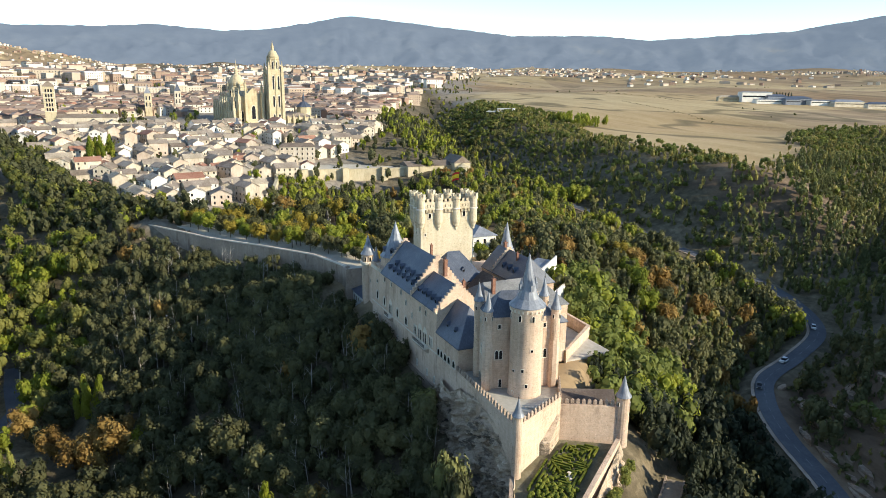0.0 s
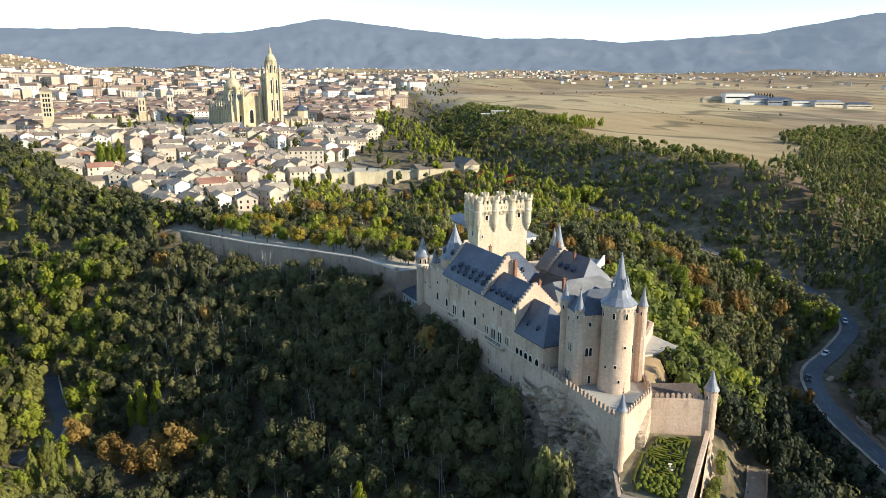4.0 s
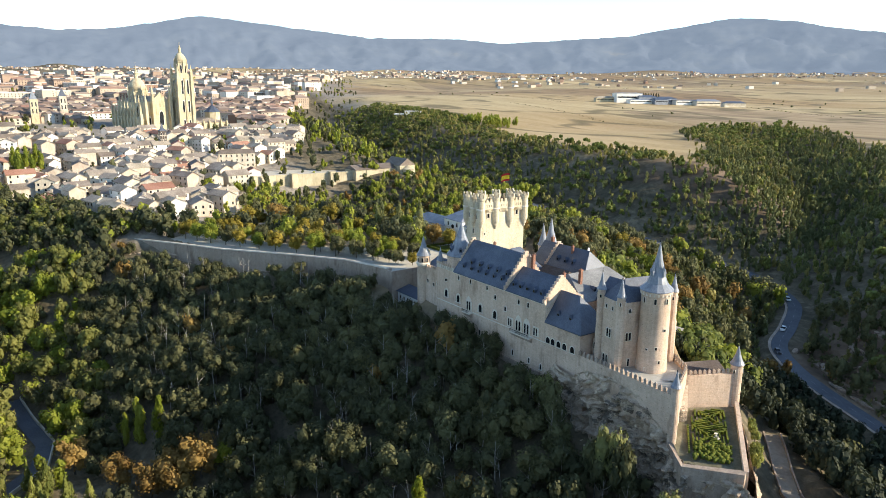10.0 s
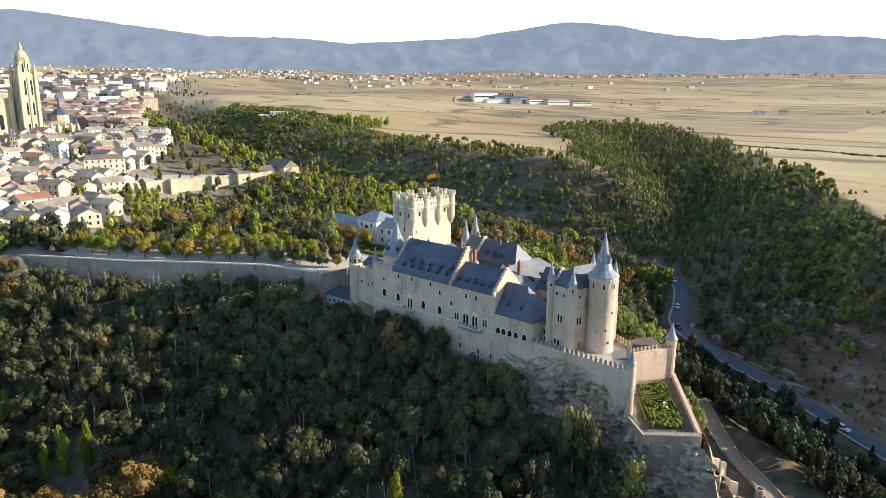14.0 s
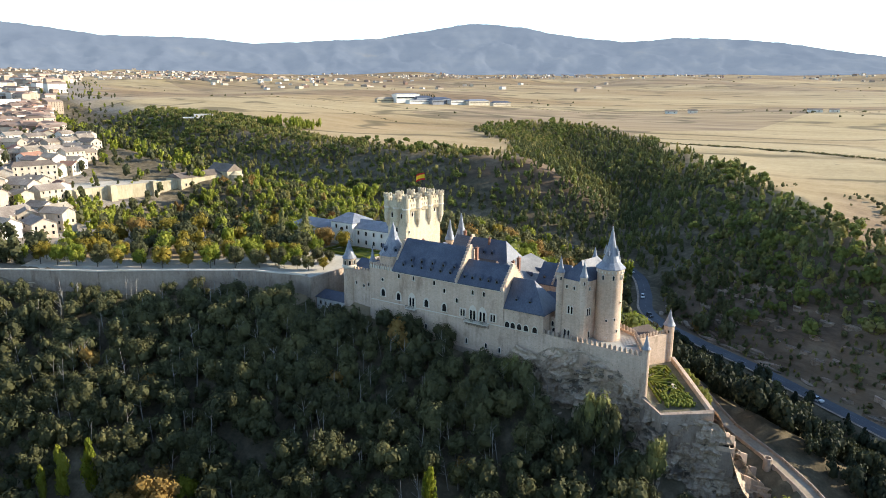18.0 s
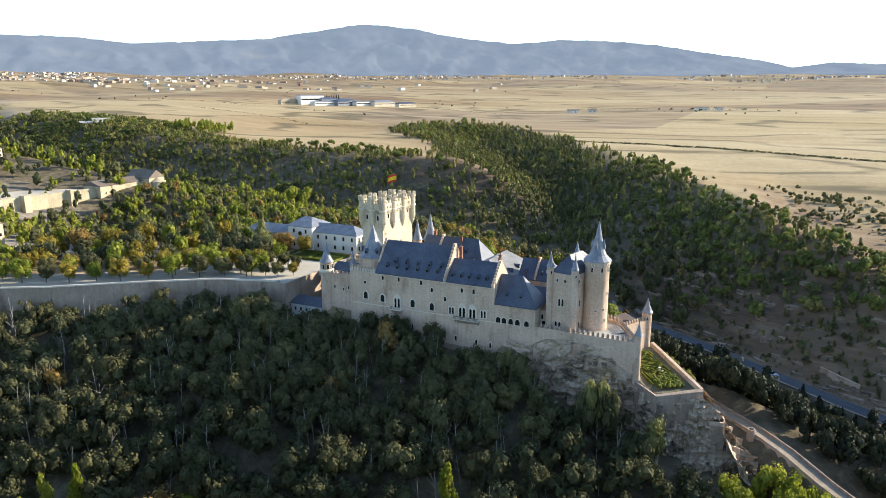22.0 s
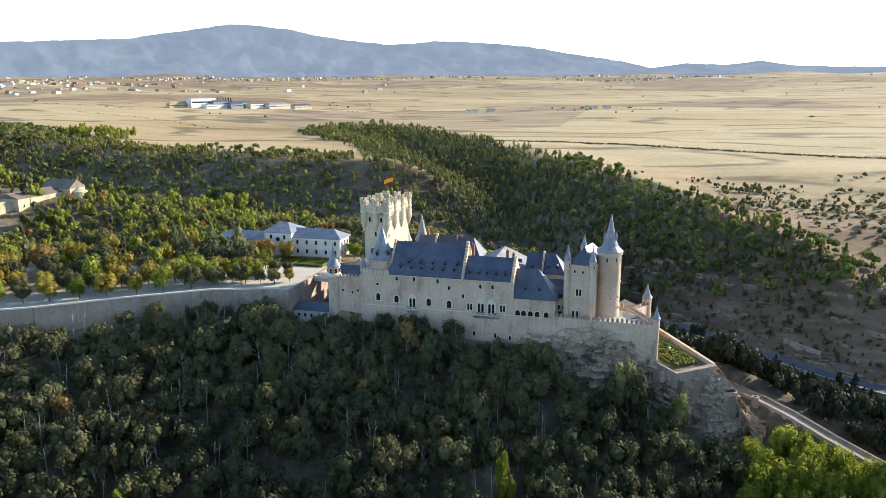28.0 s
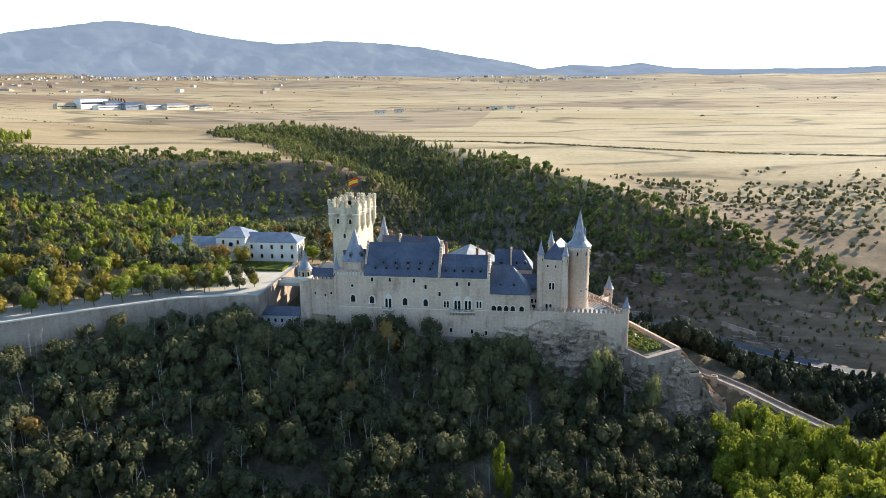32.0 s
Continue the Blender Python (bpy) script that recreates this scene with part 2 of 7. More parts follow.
# Window glass; in open arches and slits its darkness is painted shade.
DARKFILL = mottled("dark_glass_and_opening_shade", (0.008, 0.009, 0.011), (0.014, 0.015, 0.018), (0.022, 0.024, 0.028), 1.0, 4.0, 0.18, 0, spec=0.5)
IRON = mottled("dark_iron", (0.02, 0.02, 0.02), (0.035, 0.033, 0.03), (0.05, 0.045, 0.04), 1.0, 6.0, 0.5, 0, metal=0.6)
BRICK = mottled("red_brick", (0.16, 0.07, 0.045), (0.24, 0.115, 0.075), (0.31, 0.17, 0.12), 0.8, 4.0)
PAVING = mottled("pale_terrace_paving", (0.32, 0.29, 0.24), (0.42, 0.39, 0.33), (0.50, 0.46, 0.40), 0.15, 1.0, 0.9, 0.1)
PATHDUST = mottled("trodden_path_dust", (0.22, 0.17, 0.12), (0.31, 0.25, 0.18), (0.39, 0.32, 0.24), 0.12, 1.0, 0.95, 0.12)
SAND = mottled("sandy_plaza_gravel", (0.40, 0.35, 0.27), (0.50, 0.45, 0.36), (0.57, 0.52, 0.43), 0.08, 0.9, 0.95, 0.1)
ASPHALT = mottled("worn_asphalt", (0.06, 0.064, 0.072), (0.085, 0.09, 0.10), (0.115, 0.12, 0.125), 0.1, 1.5, 0.8, 0.1)


def rock_face(name, dark, mid, light):
    """Bedded limestone: beds at two sizes, dark lichen patches and rain streaks."""
    m, nt, p = surface(name, 0.95, 0, 0.2)
    beds = noise_node(nt, 0.5, 8, 0.7, stretch=(0.35, 0.35, 2.2))
    grain = noise_node(nt, 1.7, 8, 0.75)
    rain = noise_node(nt, 0.6, 5, 0.65, stretch=(1, 1, 0.15))
    fac = math_node(nt, "ADD", math_node(nt, "MULTIPLY", beds, 0.5), math_node(nt, "MULTIPLY", math_node(nt, "ADD", grain, rain), 0.25))
    col = ramp_node(nt, fac, [(0.33, dark), (0.44, mid), (0.58, light)])
    lichen = ramp_node(nt, noise_node(nt, 0.17, 8, 0.72, stretch=(0.7, 0.7, 1.3)), [(0.53, (0, 0, 0)), (0.59, (1, 1, 1))])
    col = mix_node(nt, math_node(nt, "MULTIPLY", lichen, 0.8), col, (0.085, 0.075, 0.06))
    nt.links.new(col, p.inputs["Base Color"])
    bump(nt, p, math_node(nt, "ADD", beds, grain), 0.9, 0.5)
    return m


ROCK = rock_face("bedded_limestone", (0.13, 0.092, 0.064), (0.44, 0.325, 0.228), (0.66, 0.53, 0.395))
REDROCK = rock_face("reddish_bank_rock", (0.13, 0.080, 0.055), (0.26, 0.175, 0.12), (0.44, 0.335, 0.245))
GARDENSOIL = mottled("dark_garden_soil", (0.10, 0.09, 0.05), (0.16, 0.14, 0.085), (0.24, 0.21, 0.14), 0.3, 1.5)
HEDGE = foliage("clipped_box_hedge", (0.09, 0.115, 0.018), (0.15, 0.175, 0.025), (0.22, 0.23, 0.035), 0.4)
BARK = mottled("grey_bark", (0.07, 0.06, 0.045), (0.12, 0.10, 0.08), (0.18, 0.155, 0.125), 0.6, 3.0, 0.95, 0.4)
PALEBARK = mottled("pale_bark", (0.20, 0.18, 0.15), (0.30, 0.27, 0.23), (0.40, 0.37, 0.32), 0.6, 3.0)
GREEN = foliage("broad_leaves_green", (0.066, 0.070, 0.032), (0.112, 0.114, 0.050), (0.170, 0.164, 0.070))
OLIVE = foliage("broad_leaves_olive", (0.074, 0.074, 0.033), (0.120, 0.116, 0.048), (0.180, 0.165, 0.068))
BRIGHT = foliage("poplar_leaves_yellow_green", (0.12, 0.15, 0.018), (0.21, 0.235, 0.028), (0.30, 0.31, 0.05))
# Lighter, thinner copy of BRIGHT; the extra sunlight is put into its colour.
POPLAR = foliage("poplar_leaves_painted_sunlit", (0.17, 0.20, 0.02), (0.28, 0.30, 0.034), (0.38, 0.38, 0.06), 0.11, 0.5)
RUST = foliage("autumn_leaves_rust", (0.17, 0.098, 0.028), (0.27, 0.165, 0.048), (0.37, 0.245, 0.075))
# A lit copy of GREEN: the sun's brightness is part of the colour.
SUNLEAF = foliage("slope_leaves_painted_sunlit", (0.085, 0.110, 0.026), (0.145, 0.172, 0.040), (0.215, 0.235, 0.062), 0.09, 0.42)
# A lighter olive: sunlight on the crowns is put into the colour.
LITOLIVE = foliage("olive_leaves_painted_sunlit", (0.095, 0.105, 0.028), (0.165, 0.170, 0.044), (0.255, 0.245, 0.068), 0.11, 0.45)
YELLOW = foliage("autumn_leaves_yellow", (0.15, 0.118, 0.018), (0.25, 0.19, 0.028), (0.35, 0.265, 0.048))
PINE = foliage("pine_needles", (0.112, 0.122, 0.048), (0.185, 0.192, 0.070), (0.275, 0.265, 0.095), 0.05)
# Much darker than GREEN: the valley's shade is put into this leaf colour.
GULLY = foliage("riverside_leaves_painted_shade", (0.026, 0.034, 0.018), (0.048, 0.056, 0.028), (0.080, 0.088, 0.042), 0.08, 0.25)
STONEPINE = foliage("stone_pine_needles", (0.130, 0.150, 0.036), (0.218, 0.232, 0.055), (0.31, 0.310, 0.080), 0.05)
DRYPINE = foliage("dry_pine_needles", (0.150, 0.138, 0.046), (0.245, 0.218, 0.068), (0.34, 0.295, 0.098), 0.05)


# ---- the lie of the land ----
def smooth(a, b, x):
    s = np.clip((x - a) / (b - a), 0, 1)
    return s * s * (3 - 2 * s)


def along(line, x, y):
    """Distance to a polyline with heights, and the height of its nearest place."""
    best, z = np.full(np.shape(x), 1e9), np.zeros(np.shape(x))
    for (ax, ay, az), (bx, by, bz) in zip(line, line[1:]):
        ux, uy = bx - ax, by - ay
        s = np.clip(((x - ax) * ux + (y - ay) * uy) / (ux * ux + uy * uy), 0, 1)
        d = np.hypot(x - ax - s * ux, y - ay - s * uy)
        z = np.where(d < best, az + s * (bz - az), z)
        best = np.minimum(best, d)
    return best, z


def inside(poly, x, y):
    """Signed distance to a plan: positive within."""
    d, odd = np.full(np.shape(x), 1e9), np.zeros(np.shape(x), bool)
    for (ax, ay), (bx, by) in zip(poly, poly[1:] + poly[:1]):
        ux, uy = bx - ax, by - ay
        s = np.clip(((x - ax) * ux + (y - ay) * uy) / (ux * ux + uy * uy), 0, 1)
        d = np.minimum(d, np.hypot(x - ax - s * ux, y - ay - s * uy))
        odd ^= ((ay > y) != (by > y)) & (x < ux * (y - ay) / (uy if uy else 1e-9) + ax)
    return np.where(odd, d, -d)


WAVES = {}


def waves(x, y, size, seed):
    """Soft rolling noise of that wavelength, about -1 to 1."""
    if (size, seed) not in WAVES:
        rng = np.random.RandomState(seed)
        WAVES[size, seed] = [(rng.uniform(0, math.tau), rng.uniform(0, math.tau), size * rng.uniform(0.6, 1.7)) for k in range(7)]
    out = 0
    for a, ph, s in WAVES[size, seed]:
        out = out + np.sin((x * math.cos(a) + y * math.sin(a)) * math.tau / s + ph)
    return out / 3.5


NORTH_VALLEY = [(-1200, -800, -20), (-420, -330, -36), (-200, -195, -46), (-90, -125, -50), (0, -95, -50), (80, -66, -47), (140, -30, -43), (230, 30, -44), (420, 110, -46)]
SOUTH_VALLEY = [(-1000, 455, 24), (-760, 345, 16), (-560, 268, 7), (-420, 228, -1), (-300, 206, -5), (-215, 198, -8), (-146, 182, -9), (-80, 182, -15), (-10, 178, -22), (25, 158, -26), (50, 112, -28), (76, 86, -30), (105, 70, -33), (150, 46, -38), (230, 30, -44)]
RAVINE = [(48, 142, -25), (5, 230, -10), (-30, 300, -2), (-130, 445, 10), (-230, 560, 19)]
ROAD = [(-430, 222), (-300, 200), (-215, 193), (-150, 187), (-80, 190), (-20, 190), (10, 181), (32, 165), (46, 136), (54, 114), (65, 101), (82, 89), (105, 79), (135, 63), (170, 46), (260, 10)]
ROAD_Z = [-1, -5, -6, -7, -13, -18, -20, -22, -22.5, -23, -23.5, -24, -26, -29, -32, -36]
ROAD_LINE = [(x, y, z) for (x, y), z in zip(ROAD, ROAD_Z)]
PROW_PATH = [(92, 41, -21), (97, 35, -21.5), (103, 27, -22.2), (109, 20, -23), (116, 14.5, -23.6), (123, 9, -24.3), (131, 1, -25.2), (140, -10, -26.6), (152, -22, -28.5)]
LANE = [(-114, -119, -47.4), (-94, -117, -48), (-72, -113.5, -48.5), (-58, -117, -49), (-48, -128, -49.5)]
PLATFORM = [(-150, -30), (-152, -58), (-106, -36.5), (-61, -3.5), (-38, 3), (-37, 46), (-19, 46), (-19, 3), (58, 3), (80, 3), (78, 20), (60, 40), (45, 50), (-20, 62), (-95, 66), (-138, 60), (-150, 30)]


CREST = [(-1600, 640), (-900, 455), (-606, 398), (-450, 368), (-300, 316), (-228, 296), (-182, 306), (-140, 300), (-105, 262), (-70, 262), (-30, 335), (40, 312), (62, 248), (109, 160), (135, 124), (160, 98), (200, 75), (300, 30)]


def crest_y(x):
    """Where the southern woods end and the fields begin."""
    return np.interp(x, [p[0] for p in CREST], [p[1] for p in CREST])


def valley_y(x):
    return np.interp(x, [p[0] for p in SOUTH_VALLEY], [p[1] for p in SOUTH_VALLEY])


def upland(x, y):
    """The plateau without its valleys."""
    r = np.hypot(x, y)
    a = smooth(60, 220, y)
    z = 2 + 16 * (a * smooth(80, 300, r) + (1 - a) * smooth(200, 460, r)) + 0.033 * np.maximum(r - 320, 0)
    z = z + smooth(500, 1500, r) * (waves(x, y, 900, 3) * 7 ) + smooth(1300, 2400, r) * waves(x, y, 420, 5) * 9
    # east of the castle the plateau's rim comes down towards the rivers' meeting
    rim = np.interp(x, [60, 110, 135, 160, 200, 300], [18, 15, 9, 6.5, 5, 4])
    east = rim + (18 + 0.03 * np.maximum(r - 320, 0) - rim) * smooth(20, 230, y - crest_y(x))
    z = z + (east - z) * smooth(20, 62, x) * smooth(-12, 12, y - valley_y(x)) * smooth(700, 400, r)
    z = z + 95 * np.exp(-(((x + 3300) / 700) ** 2 + ((y + 620) / 330) ** 2))
    z = z - 19 * np.exp(-(((x + 205) / 78) ** 2 + ((y - 92) / 56) ** 2))
    z = z + 5 * np.exp(-(((x + 90) / 60) ** 2 + ((y - 262) / 30) ** 2)) + 3.5 * np.exp(-(((x + 215) / 70) ** 2 + ((y - 292) / 40) ** 2))
    # the old quarter's hill, and the knoll with the villa
    z = z + 6 * np.exp(-(((x + 195) / 55) ** 2 + ((y + 48) / 40) ** 2)) + 4 * np.exp(-(((x + 285) / 70) ** 2 + ((y + 25) / 50) ** 2))
    z = z - 8 * np.exp(-(((x + 370) / 110) ** 2 + ((y - 530) / 90) ** 2))
    z = z + 5 * np.exp(-(((x + 560) / 130) ** 2 + ((y - 370) / 60) ** 2))
    return z


def height(x, y):
    x, y = np.asarray(x, float), np.asarray(y, float)
    up = upland(x, y)
    z = up
    south_bank = smooth(-12, 12, y - valley_y(x))
    reach = np.interp(x, [-110, -60, -18, 20, 62, 100, 118, 140, 170, 240], [62, 66, 116, 118, 100, 85, 75, 58, 44, 40])
    for line, flat, wide, power in ((NORTH_VALLEY, 16, np.interp(x, [-150, -90], [82, 108]), 0.95), (SOUTH_VALLEY, 9, 62 + (reach - 62) * south_bank, 1.0 - 0.08 * south_bank), (RAVINE, 5, 62, 1.15)):
        d, floor = along(line, x, y)
        s = np.clip((d + waves(x, y, 45, 11) * 2.2 - flat) / wide, 0, 1) ** power
        s = np.clip(s * (1 - 0.35 * s) / 0.65, 0, 1) if line is not SOUTH_VALLEY else s
        z = np.minimum(z, np.minimum(floor, up) + (up - np.minimum(floor, up)) * s)
    z = z + waves(x, y, 22, 21) * 0.8 * smooth(-2, -10, inside(PLATFORM, x, y)) * smooth(1, 5, up - z) * (1 - smooth(-25, -5, y - crest_y(x)))
    # rock benches on the slope south of the road
    d, rz = along(ROAD_LINE, x, y)
    bench = smooth(55, 75, x) * south_bank * smooth(52, 20, d)
    z = z + bench * 1.3 * np.sin(z * 1.0 + 0.05 * x + waves(x, y, 40, 51))
    # the road's shelf
    z = z + (rz - 0.25 - z) * smooth(11, 5, d)
    d, rz = along(PROW_PATH, x, y)
    z = z + (rz - 0.2 - z) * smooth(7, 3.5, d)
    d, rz = along(LANE, x, y)
    z = z + (rz - 0.2 - z) * smooth(8, 3.5, d)
    # the castle's and the esplanade's made ground
    p = inside(PLATFORM, x, y)
    level = 2 - 4 * smooth(-25, -18, x)
    z = z + (level - z) * smooth(-1.0, 1.0, p)
    # the dry moat before the gate
    moat = smooth(-36, -33, x) * smooth(-18.5, -21.5, x) * smooth(47, 43, y) * smooth(-14, -4, y)
    return z + np.minimum(-12 - z, 0) * moat


def rows_of(near, far, fine, grow, limit):
    out, step, at = list(np.arange(near, far, fine)), fine, far
    while at < limit:
        out.append(at)
        step = min(step * grow, 160)
        at += step
    at, step = near, fine
    while at > -limit:
        step = min(step * grow, 160)
        at -= step
        out.insert(0, at)
    return np.array(out)


def woods(x, y):
    """How far a place is wooded, 0 to 1: pines and scrub south of the castle."""
    d, _ = along(RAVINE, x, y)
    edge = crest_y(x)
    slope = smooth(edge + 6, edge - 12, y + waves(x, y, 60, 31) * 10) * smooth(70, 110, y)
    return np.clip(np.maximum(slope, smooth(78, 52, d + waves(x, y, 50, 33) * 10) * smooth(120, 160, y)), 0, 1)


def town_cover(x, y):
    az = np.degrees(np.arctan2(y, -x))
    r = np.hypot(x, y)
    return smooth(130, 170, r) * smooth(2600, 2100, r) * smooth(29, 24, az + waves(x, y, 300, 40) * 2) * smooth(-34, -26, az) * (x < 0)


class Raster:
    """A field sampled once on a 3 m grid round the castle, and looked up quickly."""

    def __init__(self, field, x0=-700.0, y0=-300.0, nx=340, ny=340, step=3.0, wider=None, off=-99.0):
        self.wider, self.off = wider, off
        self.x0, self.y0, self.nx, self.ny, self.step, self.field = x0, y0, nx, ny, step, field
        a, b = np.meshgrid(x0 + step * np.arange(nx), y0 + step * np.arange(ny))
        self.z = field(a, b).tolist()

    def __call__(self, x, y):
        u, v = (x - self.x0) / self.step, (y - self.y0) / self.step
        i, j = int(u), int(v)
        if u < 0 or v < 0 or i >= self.nx - 1 or j >= self.ny - 1:
            return self.wider(x, y) if self.wider else self.off
        u, v, lo, hi = u - i, v - j, self.z[j], self.z[j + 1]
        return (lo[i] * (1 - u) + lo[i + 1] * u) * (1 - v) + (hi[i] * (1 - u) + hi[i + 1] * u) * v


ground_z = Raster(height, wider=Raster(height, -4000.0, -1800.0, 270, 270, 22.0, off=100.0))
road_d = Raster(lambda x, y: along(ROAD_LINE, x, y)[0], off=999.0)
ravine_d = Raster(lambda x, y: along(RAVINE, x, y)[0], off=999.0)
wooded = Raster(woods, off=0.0)
made_ground = Raster(lambda x, y: inside(PLATFORM, x, y))
xs, ys = rows_of(-230, 240, 2.9, 1.04, 4700), rows_of(-150, 300, 2.9, 1.04, 4700)
gx, gy = np.meshgrid(xs, ys)
gz = height(gx, gy)
nx, ny = len(xs), len(ys)
me = bpy.data.meshes.new("ground")
quads = (np.arange(nx - 1)[None, :] + nx * np.arange(ny - 1)[:, None]).ravel()
fill_mesh(me, np.stack([gx.ravel(), gy.ravel(), gz.ravel()], 1), np.stack([quads, quads + 1, quads + nx + 1, quads + nx], 1))
me.polygons.foreach_set("use_smooth", np.ones(len(me.polygons), bool))
cover = me.color_attributes.new("cover", "FLOAT_COLOR", "POINT")
r_near = np.hypot(gx, gy)
valley, _ = along(NORTH_VALLEY, gx, gy)
north = smooth(8, -6, gy - np.interp(gx, [-400, -160, -60, 60, 130], [-190, -70, -6, 4, 10])) * (r_near < 600)
wood = np.maximum(np.maximum(woods(gx, gy), north), smooth(70, 40, np.hypot((gx + 185) / 1.6, gy - 105)))
shelf, _ = along(ROAD_LINE, gx, gy)
past_road = gy > np.interp(gx, [p[0] for p in ROAD_LINE], [p[1] for p in ROAD_LINE])
bank = smooth(50, 70, gx) * smooth(64, 40, shelf + 8 * waves(gx, gy, 40, 50)) * past_road
edge = crest_y(gx)
heath = smooth(95, 125, gx) * smooth(edge + 110, edge + 70, gy + 14 * waves(gx, gy, 60, 52)) * (gy > edge - 10) * (r_near < 520) * 0.8
ridge = smooth(1.15, 0.6, np.hypot((gx + 70) / 62, (gy - 256) / 30) + 0.15 * waves(gx, gy, 30, 53))
knoll = smooth(1.25, 0.7, np.hypot((gx + 246) / 26, (gy - 182) / 12))
bare = np.maximum(np.maximum(np.maximum(bank, heath), ridge * 0.8), knoll)
wood = np.maximum(wood, smooth(-3, -8, gz) * (r_near < 420) * (1 - bank) * (gy < edge))
cols = np.stack([wood, town_cover(gx, gy), bare, np.ones_like(gx)], -1)
cover.data.foreach_set("color", cols.ravel().astype(np.float32))
m, nt, p = surface("open_country", 0.95, 0, 0.15)
attr = nt.nodes.new("ShaderNodeVertexColor")
attr.layer_name = "cover"
split = nt.nodes.new("ShaderNodeSeparateColor")
nt.links.new(attr.outputs["Color"], split.inputs[0])
big, mid, fine = noise_node(nt, 0.0022, 4, 0.5), noise_node(nt, 0.016, 6, 0.6, stretch=(0.35, 2.2, 1)), noise_node(nt, 0.22, 6, 0.7)
v = nt.nodes.new("ShaderNodeTexVoronoi")
v.inputs["Scale"].default_value = 0.0028
nt.links.new(nt.nodes.new("ShaderNodeNewGeometry").outputs["Position"], v.inputs["Vector"])
plots = nt.nodes.new("ShaderNodeSeparateColor")
nt.links.new(v.outputs["Color"], plots.inputs[0])
straw = ramp_node(nt, math_node(nt, "ADD", math_node(nt, "MULTIPLY", mid, 0.6), math_node(nt, "MULTIPLY", fine, 0.4)),
                  [(0.36, (0.34, 0.258, 0.138)), (0.5, (0.45, 0.345, 0.192)), (0.64, (0.53, 0.42, 0.25))])
fallow = ramp_node(nt, mid, [(0.35, (0.24, 0.175, 0.11)), (0.55, (0.37, 0.275, 0.165)), (0.7, (0.43, 0.345, 0.20))])
field = mix_node(nt, ramp_node(nt, plots.outputs[0], [(0.62, (0, 0, 0)), (0.66, (1, 1, 1))]), straw, fallow)
lie = noise_node(nt, 0.0024, 3, 0.5, stretch=(0.7, 1.7, 1))
ditch = ramp_node(nt, math_node(nt, "PINGPONG", math_node(nt, "MULTIPLY", lie, 9.0), 0.5), [(0.0, (1, 1, 1)), (0.06, (0.8, 0.8, 0.8)), (0.14, (0, 0, 0))])
gaps = ramp_node(nt, noise_node(nt, 0.012, 3, 0.6), [(0.40, (0, 0, 0)), (0.50, (1, 1, 1))])
tint = ramp_node(nt, noise_node(nt, 0.0011, 2, 0.5, stretch=(0.6, 1.8, 1)), [(0.38, (0.74, 0.66, 0.60)), (0.46, (0.92, 0.88, 0.84)), (0.52, (1, 1, 1)), (0.64, (0.86, 0.83, 0.72))])
field = mix_node(nt, 1.0, field, tint, "MULTIPLY")
field = mix_node(nt, math_node(nt, "MULTIPLY", math_node(nt, "MULTIPLY", ditch, gaps), 0.78), field, (0.11, 0.090, 0.05))
# browner rough pasture and scrub from two kilometres on
reach = nt.nodes.new("ShaderNodeVectorMath")
reach.operation = "LENGTH"
nt.links.new(nt.nodes.new("ShaderNodeNewGeometry").outputs["Position"], reach.inputs[0])
beyond = ramp_node(nt, math_node(nt, "MULTIPLY", reach.outputs["Value"], 0.0001), [(0.09, (0, 0, 0)), (0.24, (1, 1, 1))])
rough_ = ramp_node(nt, noise_node(nt, 0.0042, 5, 0.65, stretch=(0.5, 1.6, 1)), [(0.42, (0, 0, 0)), (0.55, (1, 1, 1))])
field = mix_node(nt, math_node(nt, "MULTIPLY", math_node(nt, "MULTIPLY", beyond, rough_), 0.60), field, (0.20, 0.145, 0.09))
scrub = ramp_node(nt, noise_node(nt, 0.035, 6, 0.7), [(0.66, (0, 0, 0)), (0.72, (1, 1, 1))])
field = mix_node(nt, math_node(nt, "MULTIPLY", scrub, 0.45), field, (0.10, 0.095, 0.045))
floor = ramp_node(nt, math_node(nt, "ADD", math_node(nt, "MULTIPLY", mid, 0.4), math_node(nt, "MULTIPLY", fine, 0.6)),
                  [(0.38, (0.065, 0.055, 0.034)), (0.52, (0.14, 0.112, 0.070)), (0.66, (0.28, 0.225, 0.145))])
streets = ramp_node(nt, fine, [(0.35, (0.18, 0.15, 0.12)), (0.6, (0.32, 0.28, 0.23))])
earth = ramp_node(nt, math_node(nt, "ADD", math_node(nt, "MULTIPLY", mid, 0.35), math_node(nt, "MULTIPLY", noise_node(nt, 0.12, 8, 0.75, stretch=(0.5, 0.5, 3.0)), 0.65)),
                  [(0.38, (0.078, 0.052, 0.034)), (0.5, (0.170, 0.110, 0.072)), (0.6, (0.265, 0.185, 0.120)), (0.7, (0.37, 0.28, 0.19))])
col = mix_node(nt, split.outputs[1], field, streets)
col = mix_node(nt, split.outputs[0], col, floor)
col = mix_node(nt, math_node(nt, "MULTIPLY", split.outputs[2], 0.85), col, earth)
nt.links.new(col, p.inputs["Base Color"])
bump(nt, p, fine, 0.6, 0.5)
me.materials.append(m)
tagged(new("ground", me), "dry straw fields, wooded valley slopes and bare earth banks", "ground", kind="structure")

